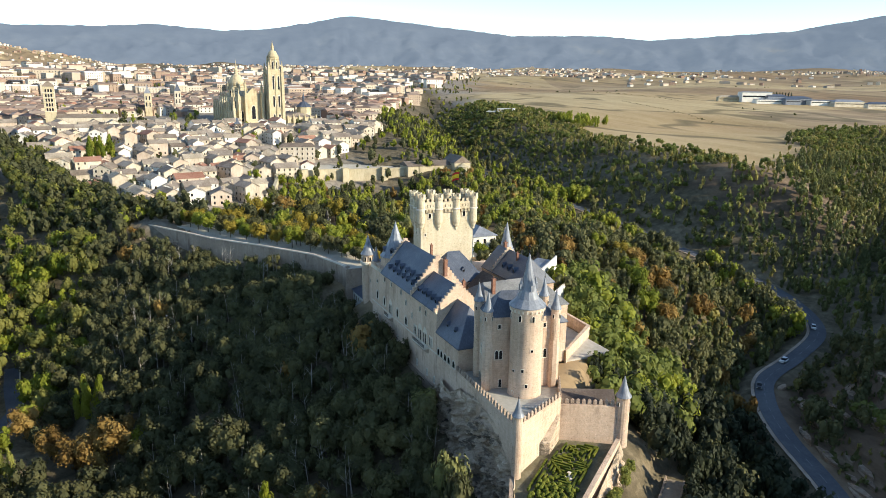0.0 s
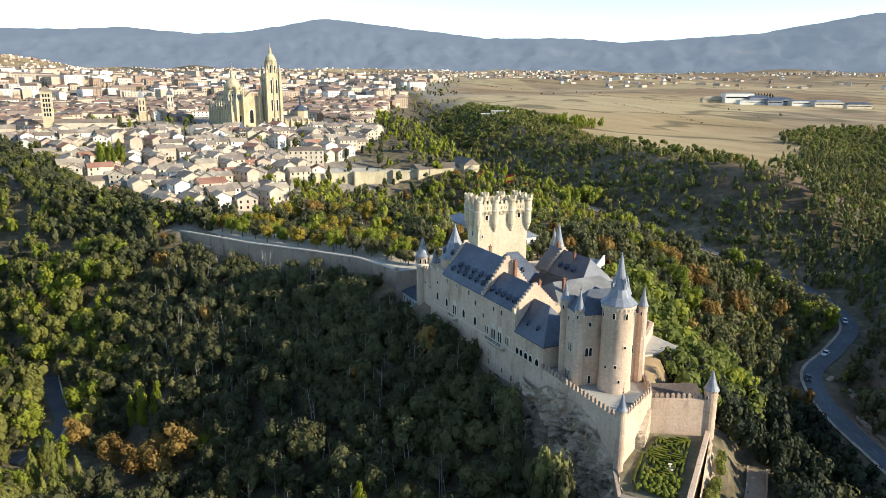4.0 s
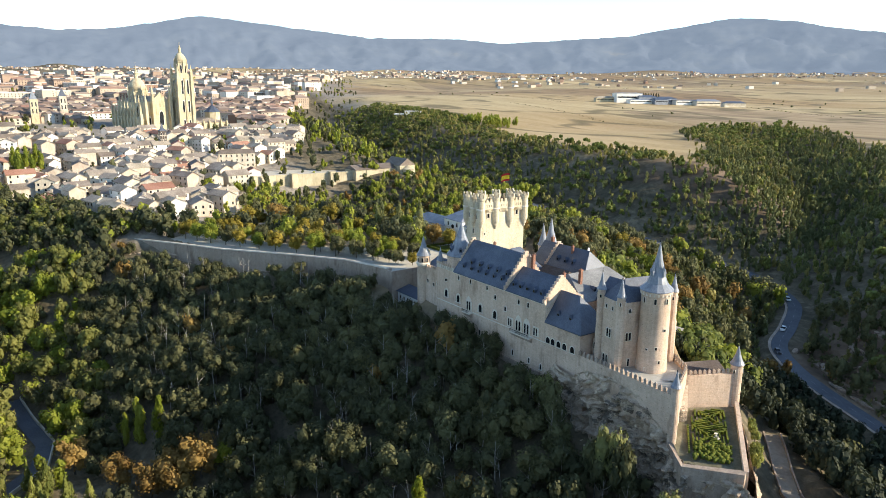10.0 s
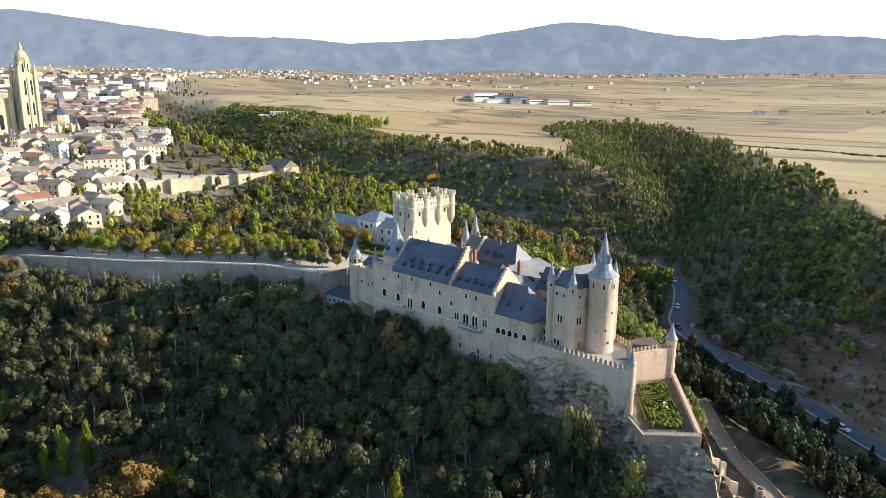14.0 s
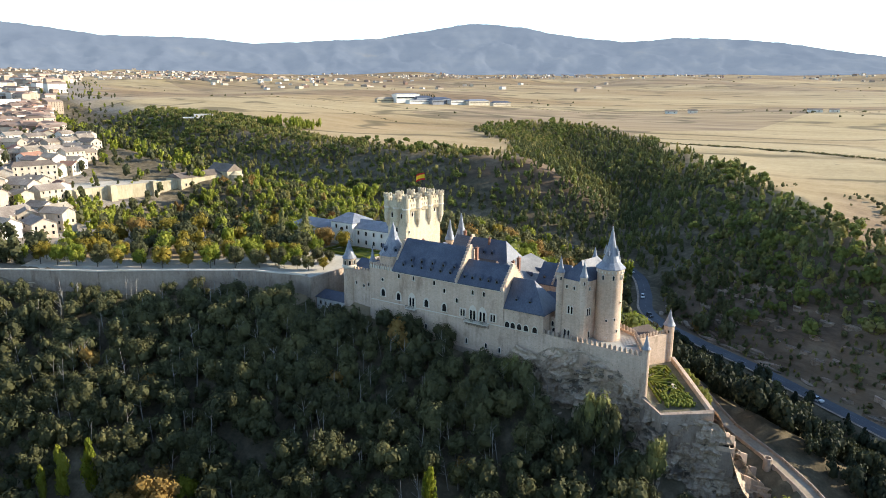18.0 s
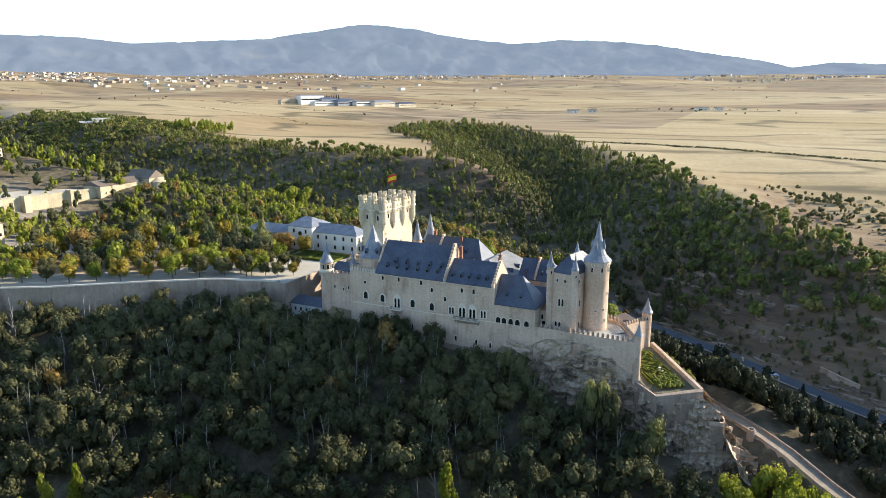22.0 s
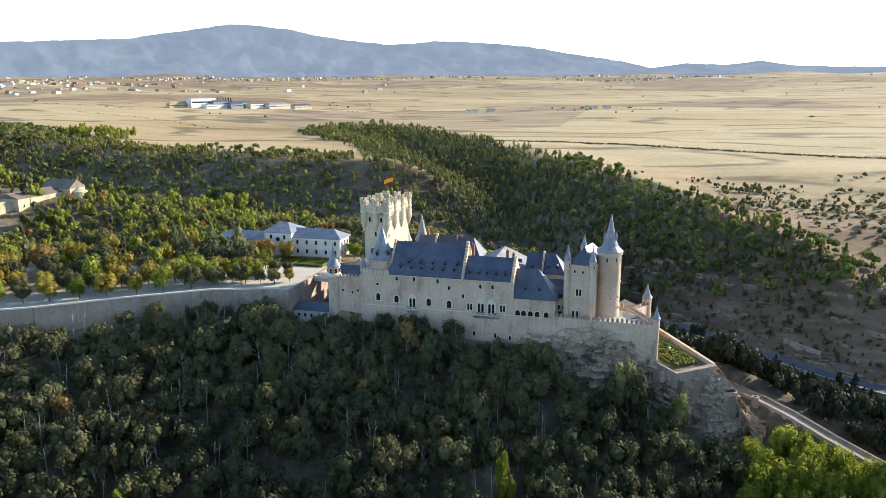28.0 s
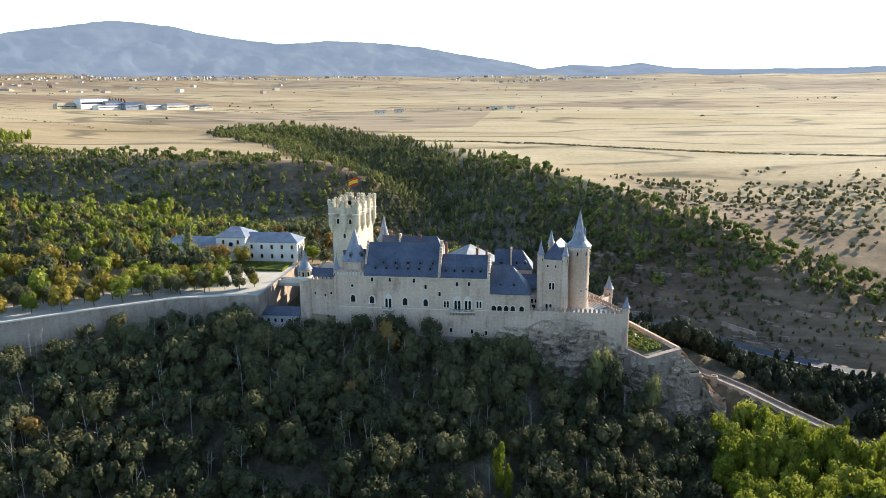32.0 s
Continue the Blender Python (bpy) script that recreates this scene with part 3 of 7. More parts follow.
# ---- far mountains ----
SKYLINE = [(20, 180), (60, 190), (73, 184), (78, 200), (80.3, 232), (82.5, 208), (85.6, 226), (88, 195), (90.6, 243), (94, 288), (98, 340), (102, 370),
           (105.6, 378), (109, 355), (113.6, 392), (117.7, 456), (121.4, 478), (124, 446), (127, 408), (129, 378), (133, 362), (139, 332), (143, 362),
           (150, 362), (157, 424), (163, 474), (169, 382), (173, 362), (178, 388), (182, 363), (185, 357), (188, 353), (200, 340)]
sk_a, sk_h = np.radians([a for a, _ in SKYLINE]), np.array([h for _, h in SKYLINE], float)
az = np.linspace(sk_a[0], sk_a[-1], 760)
kernel = np.hanning(9) / np.hanning(9).sum()
crest = np.convolve(np.pad(np.interp(az, sk_a, sk_h), 4, mode="edge"), kernel, mode="valid")
s = Shape()
rows = 30
for j in range(rows):
    f = j / (rows - 1)
    for a, h in zip(az, crest):
        q = Vector((math.cos(a) * 16, math.sin(a) * 16, f * 1.7))
        fold = noise.ridged_multi_fractal(q, 0.8, 2.1, 5, 1.0, 2.0)
        foot = 146 + 4 * math.sin(a * 31)
        rise = f ** 1.35 + (fold - 1.1) * 0.16 * math.sin(math.pi * f) ** 0.8
        z = foot + (h - foot) * max(0.0, rise) + (noise.noise(q * 5) * 5 + noise.noise(q * 14) * 2) * f
        r = 4150 + 450 * f - 40 * fold * (1 - f)
        s.v.append((r * math.cos(a), r * math.sin(a), z if j else 60))
n = len(az)
s.f = [(j * n + i, j * n + i + 1, (j + 1) * n + i + 1, (j + 1) * n + i) for j in range(rows - 1) for i in range(n - 1)]
# The blue of distance is painted in as emission, so the range glows.
m, nt, p = surface("haze_blue_glowing_mountain", 1.0, 0, 0.0)
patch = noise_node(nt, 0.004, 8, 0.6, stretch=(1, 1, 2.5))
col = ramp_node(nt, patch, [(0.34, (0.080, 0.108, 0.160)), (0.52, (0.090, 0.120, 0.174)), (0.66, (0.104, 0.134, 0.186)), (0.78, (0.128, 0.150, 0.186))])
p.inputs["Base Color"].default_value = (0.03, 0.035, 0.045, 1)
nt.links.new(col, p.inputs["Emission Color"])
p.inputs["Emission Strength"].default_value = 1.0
tagged(new("backdrop", s.mesh("backdrop", m, True)), "long mountain range on the horizon, glowing in haze blue", "mountains", kind="structure")

# ---- the valley road ----
s = Shape()
fine_line = []
for k in range(len(ROAD) - 1):
    for i in range(8):
        u = i / 8
        p0, p1, p2, p3 = (ROAD_LINE[min(max(k + d, 0), len(ROAD) - 1)] for d in (-1, 0, 1, 2))
        fine_line.append([0.5 * (2 * b + (c - a) * u + (2 * a - 5 * b + 4 * c - d) * u * u + (3 * b - a - 3 * c + d) * u ** 3) for a, b, c, d in zip(p0, p1, p2, p3)])


def ribbon(line, lo, hi, rise):
    """A strip between two offsets to the left of a line."""
    s = Shape()
    pts = np.array(line)
    t = np.gradient(pts[:, :2], axis=0)
    t /= np.linalg.norm(t, axis=1)[:, None]
    for (x, y, z), (tx, ty) in zip(pts, t):
        s.v += [(x - ty * lo, y + tx * lo, z + rise), (x - ty * hi, y + tx * hi, z + rise)]
    s.f = [(2 * i, 2 * i + 2, 2 * i + 3, 2 * i + 1) for i in range(len(pts) - 1)]
    return s


road = tagged(new("road", ribbon(fine_line, -2.8, 2.8, 0.12).mesh("road", ASPHALT)), "grey asphalt valley road with a pale verge", "road", kind="structure")
part("verge", ribbon(fine_line, -3.9, -2.9, 0.10), RUBBLE, road, "pale footway beside the asphalt")
FADED = mottled("faded_road_paint", (0.16, 0.16, 0.165), (0.21, 0.21, 0.215), (0.27, 0.27, 0.27), 0.4, 2.0)
for k in range(2, len(fine_line) - 1, 2):
    part("lane_mark", ribbon(fine_line[k:k + 2], -0.06, 0.06, 0.125), FADED, road)


# ---- castle ----
def face_matrix(x, y, z, turn):
    """Local x along a wall, local -y out of it; turn: degrees the wall is turned from facing -y."""
    return pose(x, y, z, 0, 0, turn)


ARCHES = {}


def window(parent, x, y, z, turn=0.0, w=0.8, h=1.5, arched=False, frame=0.14, sill=True, name="window"):
    """A window on a wall: a dark pane set in a proud stone surround, with a sill; in open arches the pane is painted
    shade.
    """
    key = (w, h, arched, frame)
    if key not in ARCHES:
        def outline(a, b):
            if not arched:
                return [(-a, 0), (a, 0), (a, b), (-a, b)]
            top = [(a * math.cos(math.pi * k / 8), b - a + a * 1.25 * math.sin(math.pi * k / 8)) for k in range(9)]
            return [(-a, 0), (a, 0)] + top
        inner, outer = outline(w / 2, h), outline(w / 2 + frame, h + frame)
        n = len(inner)
        s = Shape()
        s.v = [(x, -0.04, z) for x, z in inner]
        s.f = [tuple(range(n))]
        pane = s.mesh("pane", DARKFILL)
        s = Shape()
        depth = 0.16
        s.v = [(x, -depth, z) for x, z in inner] + [(x, -depth, z) for x, z in outer] + [(x, 0.02, z) for x, z in outer] + [(x, -0.03, z) for x, z in inner]
        for k in range(n):
            j = (k + 1) % n
            s.f += [(k, n + k, n + j, j)[::-1], (n + k, 2 * n + k, 2 * n + j, n + j)[::-1], (3 * n + k, k, j, 3 * n + j)[::-1]]
        surround = s.mesh("surround", TRIM)
        s = Shape().box(-w / 2 - frame * 1.5, w / 2 + frame * 1.5, -0.28, 0.02, -0.16, -0.01)
        ARCHES[key] = pane, surround, s.mesh("sill", TRIM)
    pane, surround, ledge = ARCHES[key]
    ob = new(name, surround)
    ob.parent, ob.matrix_basis = parent, face_matrix(x, y, z, turn)
    part("pane", pane, None, ob)
    if sill:
        part("sill", ledge, None, ob)
    return ob


def merlons(parent, x0, y0, x1, y1, z, gap=1.5, w=0.8, d=0.5, h=0.95, pointed=True, material=None):
    """A row of merlons along a wall's top, each a piece of its own."""
    key = (w, d, h, pointed, (material or STONE).name)
    if key not in ARCHES:
        s = Shape().box(-w / 2, w / 2, -d / 2, d / 2, 0, h)
        if pointed:
            s.add([(-w / 2, -d / 2, h), (w / 2, -d / 2, h), (w / 2, d / 2, h), (-w / 2, d / 2, h), (0, 0, h + 0.45)], [(0, 1, 4), (1, 2, 4), (2, 3, 4), (3, 0, 4)])
        ARCHES[key] = s.mesh("merlon", material or STONE)
    length = math.hypot(x1 - x0, y1 - y0)
    n = max(2, round(length / gap))
    for k in range(n):
        u = (k + 0.5) / n
        ob = new("merlon", ARCHES[key])
        ob.parent = parent
        ob.matrix_basis = pose(x0 + (x1 - x0) * u, y0 + (y1 - y0) * u, z, 0, 0, math.degrees(math.atan2(y1 - y0, x1 - x0)))


def turret(parent, x, y, r, z0, z1, tip, corbel=1.6, material=None, n=16, lights=4, flare=1.22, cone=None):
    """A round turret on a corbel, with a lead cone, a finial and small lights."""
    material = material or STONE
    rings = [(r * 0.35, z0 - corbel), (r * 0.75, z0 - corbel * 0.45), (r * 1.0, z0), (r, z1 - 0.5), (r * 1.1, z1 - 0.35), (r * 1.1, z1)]
    if corbel == 0:
        rings = [(r * 1.04, z0), (r, z0 + 1), (r, z1 - 0.5), (r * 1.1, z1 - 0.35), (r * 1.1, z1)]
    t = part("turret", Shape().lathe(x, y, rings, n), material, parent, smooth=False)
    hgt = tip - z1
    part("cone_roof", Shape().lathe(x, y, [(r * flare, z1 - 0.08), (r * flare, z1 + 0.02), (r * 0.86, z1 + hgt * 0.17), (r * 0.46, z1 + hgt * 0.5), (r * 0.07, z1 + hgt * 0.95), (0.02, tip)], n), cone or LEAD, t, "grey lead-clad cone roof")
    part("finial", Shape().lathe(x, y, [(0.05, tip - 0.4), (0.16, tip - 0.1), (0.05, tip + 0.15), (0.03, tip + 0.9)], 8), IRON, t)
    for k in range(lights):
        a = math.tau * (k + 0.35) / max(lights, 1)
        window(t, x + r * math.cos(a), y + r * math.sin(a), z1 - 2.2, math.degrees(a) + 90, 0.42, 0.9, False, 0.07, False, "light")
    return t


def dormer(parent, x, y, z, turn, w=0.9, h=0.9):
    """A small slated dormer on a roof slope, facing out to local -y."""
    if "dormer" not in ARCHES:
        s = Shape().box(-0.5, 0.5, -0.5, 1.2, -0.6, 0.75)
        s.add([(-0.65, -0.65, 0.7), (0.65, -0.65, 0.7), (0.65, 1.6, 0.7), (-0.65, 1.6, 0.7), (0, -0.65, 1.45), (0, 1.6, 1.45)],
              [(0, 1, 4), (1, 2, 5, 4), (3, 0, 4, 5), (2, 3, 5)])
        ARCHES["dormer"] = s.mesh("dormer", SLATE)
        ARCHES["dormer_pane"] = Shape().box(-0.32, 0.32, -0.54, -0.49, -0.1, 0.6).mesh("pane", DARKFILL)
    ob = new("dormer", ARCHES["dormer"])
    ob.parent, ob.matrix_basis = parent, pose(x, y, z, 0, 0, turn)
    part("pane", ARCHES["dormer_pane"], None, ob)


def chimney(parent, x, y, z0, z1, w=0.8, material=None):
    c = part("chimney", Shape().box(x - w / 2, x + w / 2, y - w / 2, y + w / 2, z0, z1).box(x - w * 0.65, x + w * 0.65, y - w * 0.65, y + w * 0.65, z1, z1 + 0.25), material or BRICK, parent)
    part("chimney_pot", Shape().lathe(x, y, [(0.2, z1 + 0.25), (0.16, z1 + 0.8)], 8), BRICK, c)


def stepped_gable(x, y0, y1, z0, z1, thick=0.9, steps=9):
    """One slab whose upper edge climbs in steps to the middle."""
    c, half = (y0 + y1) / 2, (y1 - y0) / 2 + 0.3
    left = []
    for k in range(steps):
        w, lo, hi = half * (1 - k / steps), z0 + (z1 - z0) * k / steps + 0.3, z0 + (z1 - z0) * (k + 1) / steps + 0.3
        left += [(c - w, lo if k else z0), (c - w, hi)]
    outline = left + [(2 * c - y, z) for y, z in reversed(left)]
    n = len(outline)
    s = Shape()
    s.v = [(x - thick / 2, y, z) for y, z in outline] + [(x + thick / 2, y, z) for y, z in outline]
    s.f = [(k, (k + 1) % n, n + (k + 1) % n, n + k) for k in range(n)]
    for k in range(steps):
        i, j = 2 * k, n - 1 - 2 * k
        s.f += [(i, i + 1, j - 1, j)[::-1], (n + i, n + i + 1, n + j - 1, n + j)]
    return s


# great hall along the cliff
hall = thing("great_hall", "pale stone castle hall with blue slate roofs above the cliff", "castle wing")
wall = part("wall", Shape().prism([(-5.5, 0), (46, 0), (46, 15), (-5.5, 15)], [-17] * 4, [11.2] * 4), STONE, hall)
base = part("plinth", Shape().prism([(-5.7, -0.35), (46.3, -0.35), (46.3, 0.4), (-5.7, 0.4)], [-18] * 4, [-9.5] * 4), RUBBLE, hall)
part("string_course", Shape().box(-5.3, 46.2, -0.16, 0.1, -0.15, 0.1), TRIM, wall)
part("eaves_course", Shape().box(3.6, 46.1, -0.3, 0.1, 10.8, 11.22), TRIM, wall)
part("long_roof", Shape().gable(3.8, 29.0, 0, 15.5, 11.25, 21.0, 0.45), SLATE, hall, "steep blue slate roof with dormers")
part("short_roof", Shape().gable(29.3, 45.2, 0, 12.5, 11.25, 17.6, 0.45), SLATE, hall, "blue slate roof with dormers")
part("stepped_gable", stepped_gable(29.2, -0.2, 15.2, 11.2, 21.6, 0.9, 11), STONE, hall, "crow-stepped stone gable")
part("stepped_gable", stepped_gable(45.5, -0.2, 12.4, 11.2, 18.0, 0.9, 9), STONE, hall, "crow-stepped stone gable")
part("stepped_gable", stepped_gable(3.9, 2.5, 13, 14, 21.2, 0.7, 8), STONE, hall)
for k in range(6):
    dormer(hall, 7.5 + 3.7 * k, 1.55, 13.25, 0)
for k in range(5):
    dormer(hall, 10 + 4.2 * k, 2.7, 14.9, 0)
for k in range(5):
    dormer(hall, 31.3 + 2.9 * k, 1.55, 12.9, 0)
chimney(hall, 30.6, 9.4, 16, 20.6, 0.9)
chimney(hall, 44.4, 8.4, 14, 18.2, 0.7)
# windows of the north front
for x, z in ((6.5, 9.0), (12.5, 9.1), (20.7, 9.0), (24.6, 7.0), (35.1, 8.2), (39.1, 8.3), (29.3, 4.6)):
    window(wall, x, 0, z, 0, 0.8, 1.4, True, 0.14)
for x, z in ((-0.2, 1.7), (6.3, 1.4), (17.6, 1.1), (24.6, 0.9)):
    window(wall, x, 0, z, 0, 1.5, 2.3, True, 0.42, name="arched_window")
for x, z in ((31.6, 0.7), (42.5, 0.9)):
    part("twin_surround", Shape().box(x - 1.2, x + 1.2, -0.1, 0.02, z - 0.2, z + 2.6), TRIM, wall)
    for d in (-0.5, 0.5):
        window(wall, x + d, -0.1, z, 0, 0.62, 2.2, True, 0.12, name="gothic_window")
for x, wide in ((11.9, 1), (37.0, 2)):
    for c in ((x,) if wide == 1 else (35.3, 38.8)):
        part("window_surround", Shape().prism([(c - 1.45, -0.14), (c + 1.45, -0.14), (c + 1.45, 0.02), (c - 1.45, 0.02)], [0.1] * 4, [3.2] * 4).add(
            [(c - 1.45, -0.14, 3.2), (c + 1.45, -0.14, 3.2), (c + 0.85, -0.14, 4.4), (c, -0.14, 5.0), (c - 0.85, -0.14, 4.4)], [(0, 1, 2, 3, 4)]), TRIM, wall)
        for d in (-0.6, 0.6):
            window(wall, c + d, -0.16, 0.3, 0, 0.8, 2.9, True, 0.1, False, "gothic_window")
    half = 1.9 if wide == 1 else 4.2
    bal = part("balcony", Shape().box(x - half, x + half, -1.5, 0, -0.55, -0.2), TRIM, wall, "stone balcony on corbels with iron rail")
    part("railing", Shape().box(x - half, x + half, -1.5, -1.42, 0.55, 0.67), IRON, bal)
    for k in range(int(half * 5)):
        c = x - half + 0.1 + k * 0.4
        part("baluster", Shape().box(c - 0.05, c + 0.05, -1.49, -1.43, -0.2, 0.55), IRON, bal)
    for k in range(5 if wide == 1 else 9):
        c = x - half + 0.3 + (2 * half - 0.6) * k / (4 if wide == 1 else 8)
        part("corbel", Shape().box(c - 0.22, c + 0.22, -1.2, 0, -1.1, -0.55).box(c - 0.18, c + 0.18, -0.6, 0, -1.7, -1.1), RUBBLE, bal)
part("round_window", Shape().lathe(0, 0, [(0.75, 0), (0.75, 0.15), (0.5, 0.15), (0.5, 0.05)], 16, pose(-0.4, 0.0, 7.4, 90, 0, 0)), TRIM, wall)
part("round_pane", Shape().lathe(0, 0, [(0.5, 0.02), (0.5, 0.08)], 16, pose(-0.4, 0.0, 7.4, 90, 0, 0)), DARKFILL, wall)
for x, z in ((8.1, -5.5), (10.4, -6.3), (24.9, -6.6), (33.1, -8.0), (40.2, -8.2), (45.0, -8.6), (2.0, -5.0), (17.5, -6.4)):
    window(wall, x, -0.36 if z < -9.6 else 0, z, 0, 0.7, 1.6, True, 0.16)
# the round stair tower with its great cone
part("tower_block", Shape().box(-5.5, 3.8, 0.0, 12, 11.2, 12.2), STONE, hall)
for k in range(9):
    part("corbel", Shape().box(-5.3 + k * 1.05, -4.8 + k * 1.05, -0.45, 0, 11.0, 12.2), TRIM, hall)
merlons(hall, -5.6, -0.25, 3.6, -0.25, 12.2, 1.15, 0.6, 0.4, 0.8, False)
drum = part("drum", Shape().lathe(-0.6, 6.2, [(4.6, 11), (4.6, 15.2)], 20), STONE, hall)
part("cone_roof", Shape().lathe(-0.6, 6.2, [(5.0, 15.1), (5.0, 15.25), (3.6, 17.0), (1.7, 21.2), (0.25, 25.4), (0.03, 26.2)], 10), LEAD, drum, "tall faceted lead cone roof")
for a in (200, 260, 320, 20):
    dormer(drum, -0.6 + 3.4 * math.cos(radians(a)), 6.2 + 3.4 * math.sin(radians(a)), 17.0, a + 90)
turret(hall, -6.0, 1.6, 1.05, -14, 12.6, 17.6, 0, lights=5)

# gate front with its corner turret, towards the moat
gate = thing("gate_front", "pale stone gate front with a conical corner turret", "castle wing")
part("wall", Shape().box(-18.5, -6.0, 2.2, 14, -12, 8.6), STONE, gate)
part("roof", Shape().gable(-16.5, -5.6, 3.4, 13, 8.6, 11.2, 0.2), SLATE, gate)
merlons(gate, -17.0, 2.4, -7.0, 2.4, 8.6, 1.4, 0.7, 0.5, 0.8, False)
part("wall", Shape().box(-18.5, -9.4, 14, 30, -12, 7.5), STONE, gate)
merlons(gate, -18.3, 14, -18.3, 29.5, 7.5, 1.6, 0.8, 0.5, 0.9, False)
corner = turret(gate, -17.4, 2.6, 2.1, -14, 12.2, 19.0, 0, n=18, lights=0)
part("ring", Shape().lathe(-17.4, 2.6, [(2.2, 8.4), (2.55, 8.9), (2.55, 9.5), (2.15, 9.7)], 18), TRIM, corner)
for k in range(8):
    a = math.tau * k / 8
    window(corner, -17.4 + 2.1 * math.cos(a), 2.6 + 2.1 * math.sin(a), 9.9, math.degrees(a) + 90, 0.7, 1.5, False, 0.1, False)
for x, z in ((-14, 3.2), (-10.5, 2.6), (-8.4, 3.4)):
    window(gate, x, 2.2, z, 0, 0.6, 1.0)

# gallery wing with its arcade
wing = thing("gallery_wing", "stone gallery wing with arcade and hipped slate roof", "castle wing")
part("wall", Shape().box(46.02, 59.2, 0.1, 13, -14, 6.0), STONE, wing)
part("hipped_roof", Shape().gable(46.1, 59.3, 0.1, 11.5, 6.05, 14.3, 0.4, hip1=6.5), SLATE, wing)
# open arches: the dark sheets paint the shade inside the gallery
for k, x in enumerate((47.4, 49.3, 51.5, 53.7, 56.6)):
    window(wing, x, 0.1, 0.1, 0, 1.5, 1.6, True, 0.22, name="arcade_opening")
for x in (49.5, 54.0):
    dormer(wing, x, 2.0, 8.3, 0)
part("link_wall", Shape().box(59.2, 63, 5.0, 16, -6, 4.2), STONE, wing)
part("link_roof", Shape().gable(53.5, 63, 9.5, 19, 5.6, 9.2, 0.3), SLATE, wing)
for x in (60.0, 61.4):
    window(wing, x, 5.0, 1.6, 0, 0.7, 1.5, True)
window(wing, 60.6, 5.0, -1.8 + 0.4, 0, 1.3, 2.4, True, 0.25, False, "doorway")

# tower of homage: a block with corner turrets and a round tower
homage = thing("homage_tower", "tall round stone tower with lead spire and square turreted block", "castle tower")
A, B, C, D = (62.5, 3.6), (70.4, 1.9), (74.6, 17.2), (66.4, 19.2)
block = part("block_wall", Shape().prism([A, B, C, D], [-6] * 4, [17.2] * 4), STONE, homage)
mid = lambda p, q, u: (p[0] + (q[0] - p[0]) * u, p[1] + (q[1] - p[1]) * u)
r1, r2 = mid(mid(A, B, 0.5), mid(C, D, 0.5), 0.25), mid(mid(A, B, 0.5), mid(C, D, 0.5), 0.72)
s = Shape()
s.v = [(*p, 17.25) for p in (A, B, C, D)] + [(*r1, 22.4), (*r2, 22.4)]
s.f = [(0, 1, 4), (1, 2, 5, 4), (2, 3, 5), (3, 0, 4, 5), (3, 2, 1, 0)]
part("slate_roof", s, SLATE, homage)
ab, bc = math.degrees(math.atan2(B[1] - A[1], B[0] - A[0])), math.degrees(math.atan2(C[1] - B[1], C[0] - B[0]))
for u in (0.42, 0.55):
    x, y = mid(A, B, u)
    window(block, x, y, 7.2, ab, 0.7, 2.2, True, 0.16)
for u in (0.3, 0.46):
    x, y = mid(A, B, u)
    window(block, x, y, 0.1, ab, 0.75, 2.0, True, 0.12, False)
for u in (0.3, 0.62):
    x, y = mid(A, B, u)
    window(block, x, y, 14.6, ab, 0.6, 0.9)
for u, z in ((0.14, 7.2), (0.2, 7.2), (0.8, 7.2), (0.86, 7.2)):
    x, y = mid(B, C, u)
    window(block, x, y, z, bc, 0.7, 2.0, True, 0.16)
for u, z in ((0.17, 14.6), (0.84, 14.6), (0.2, 0.3)):
    x, y = mid(B, C, u)
    window(block, x, y, z, bc, 0.6, 0.9 if z > 1 else 1.9)
for (x, y), low in ((A, -6), (B, 0), (C, -2)):
    turret(homage, x, y, 1.05, low, 19.0, 23.8, 0, lights=4)
turret(homage, D[0], D[1], 1.05, 12, 19.6, 24.2, 2.0, lights=4)
for (x, y) in (B, C):
    part("buttress", Shape().lathe(x, y, [(1.25, -2), (1.25, 10.8), (1.06, 11.6)], 8), STONE, homage)
HX, HY = 75.2, 9.2
tower = part("round_tower", Shape().lathe(HX, HY, [(4.0, -3), (3.85, 0.6), (3.7, 3), (3.62, 19.8), (3.95, 20.4), (3.95, 21.0)], 40), STONE, homage, "round tower of pale stone", smooth=True)
part("spire", Shape().lathe(HX, HY, [(4.2, 20.95), (4.2, 21.1), (2.55, 22.7), (1.65, 25.2), (0.92, 28.6), (0.18, 32.4), (0.04, 33.0)], 14), LEAD, tower, "faceted lead spire with lucarnes")
part("weathervane", Shape().lathe(HX, HY, [(0.05, 32.8), (0.2, 33.2), (0.05, 33.5), (0.04, 34.8)], 8).box(HX - 0.5, HX + 0.5, HY - 0.03, HY + 0.03, 34.2, 34.5), IRON, tower)
for k in range(4):
    a = radians(-95 + 90 * k)
    part("lucarne", Shape().box(-0.4, 0.4, -0.5, 0.9, 0, 1.3, pose(HX + 1.7 * math.cos(a), HY + 1.7 * math.sin(a), 24.6, 0, 0, math.degrees(a) + 90)).lathe(0, 0, [(0.55, 1.3), (0.02, 2.9)], 4, pose(HX + 1.7 * math.cos(a), HY + 1.7 * math.sin(a), 24.6, 0, 0, math.degrees(a) + 90)), LEAD, tower)
for k in range(24):
    a = math.tau * k / 24
    part("corbel", Shape().box(-0.16, 0.16, -0.32, 0.1, 19.9, 20.5, pose(HX + 3.66 * math.cos(a), HY + 3.66 * math.sin(a), 0, 0, 0, math.degrees(a) + 90)), TRIM, tower)
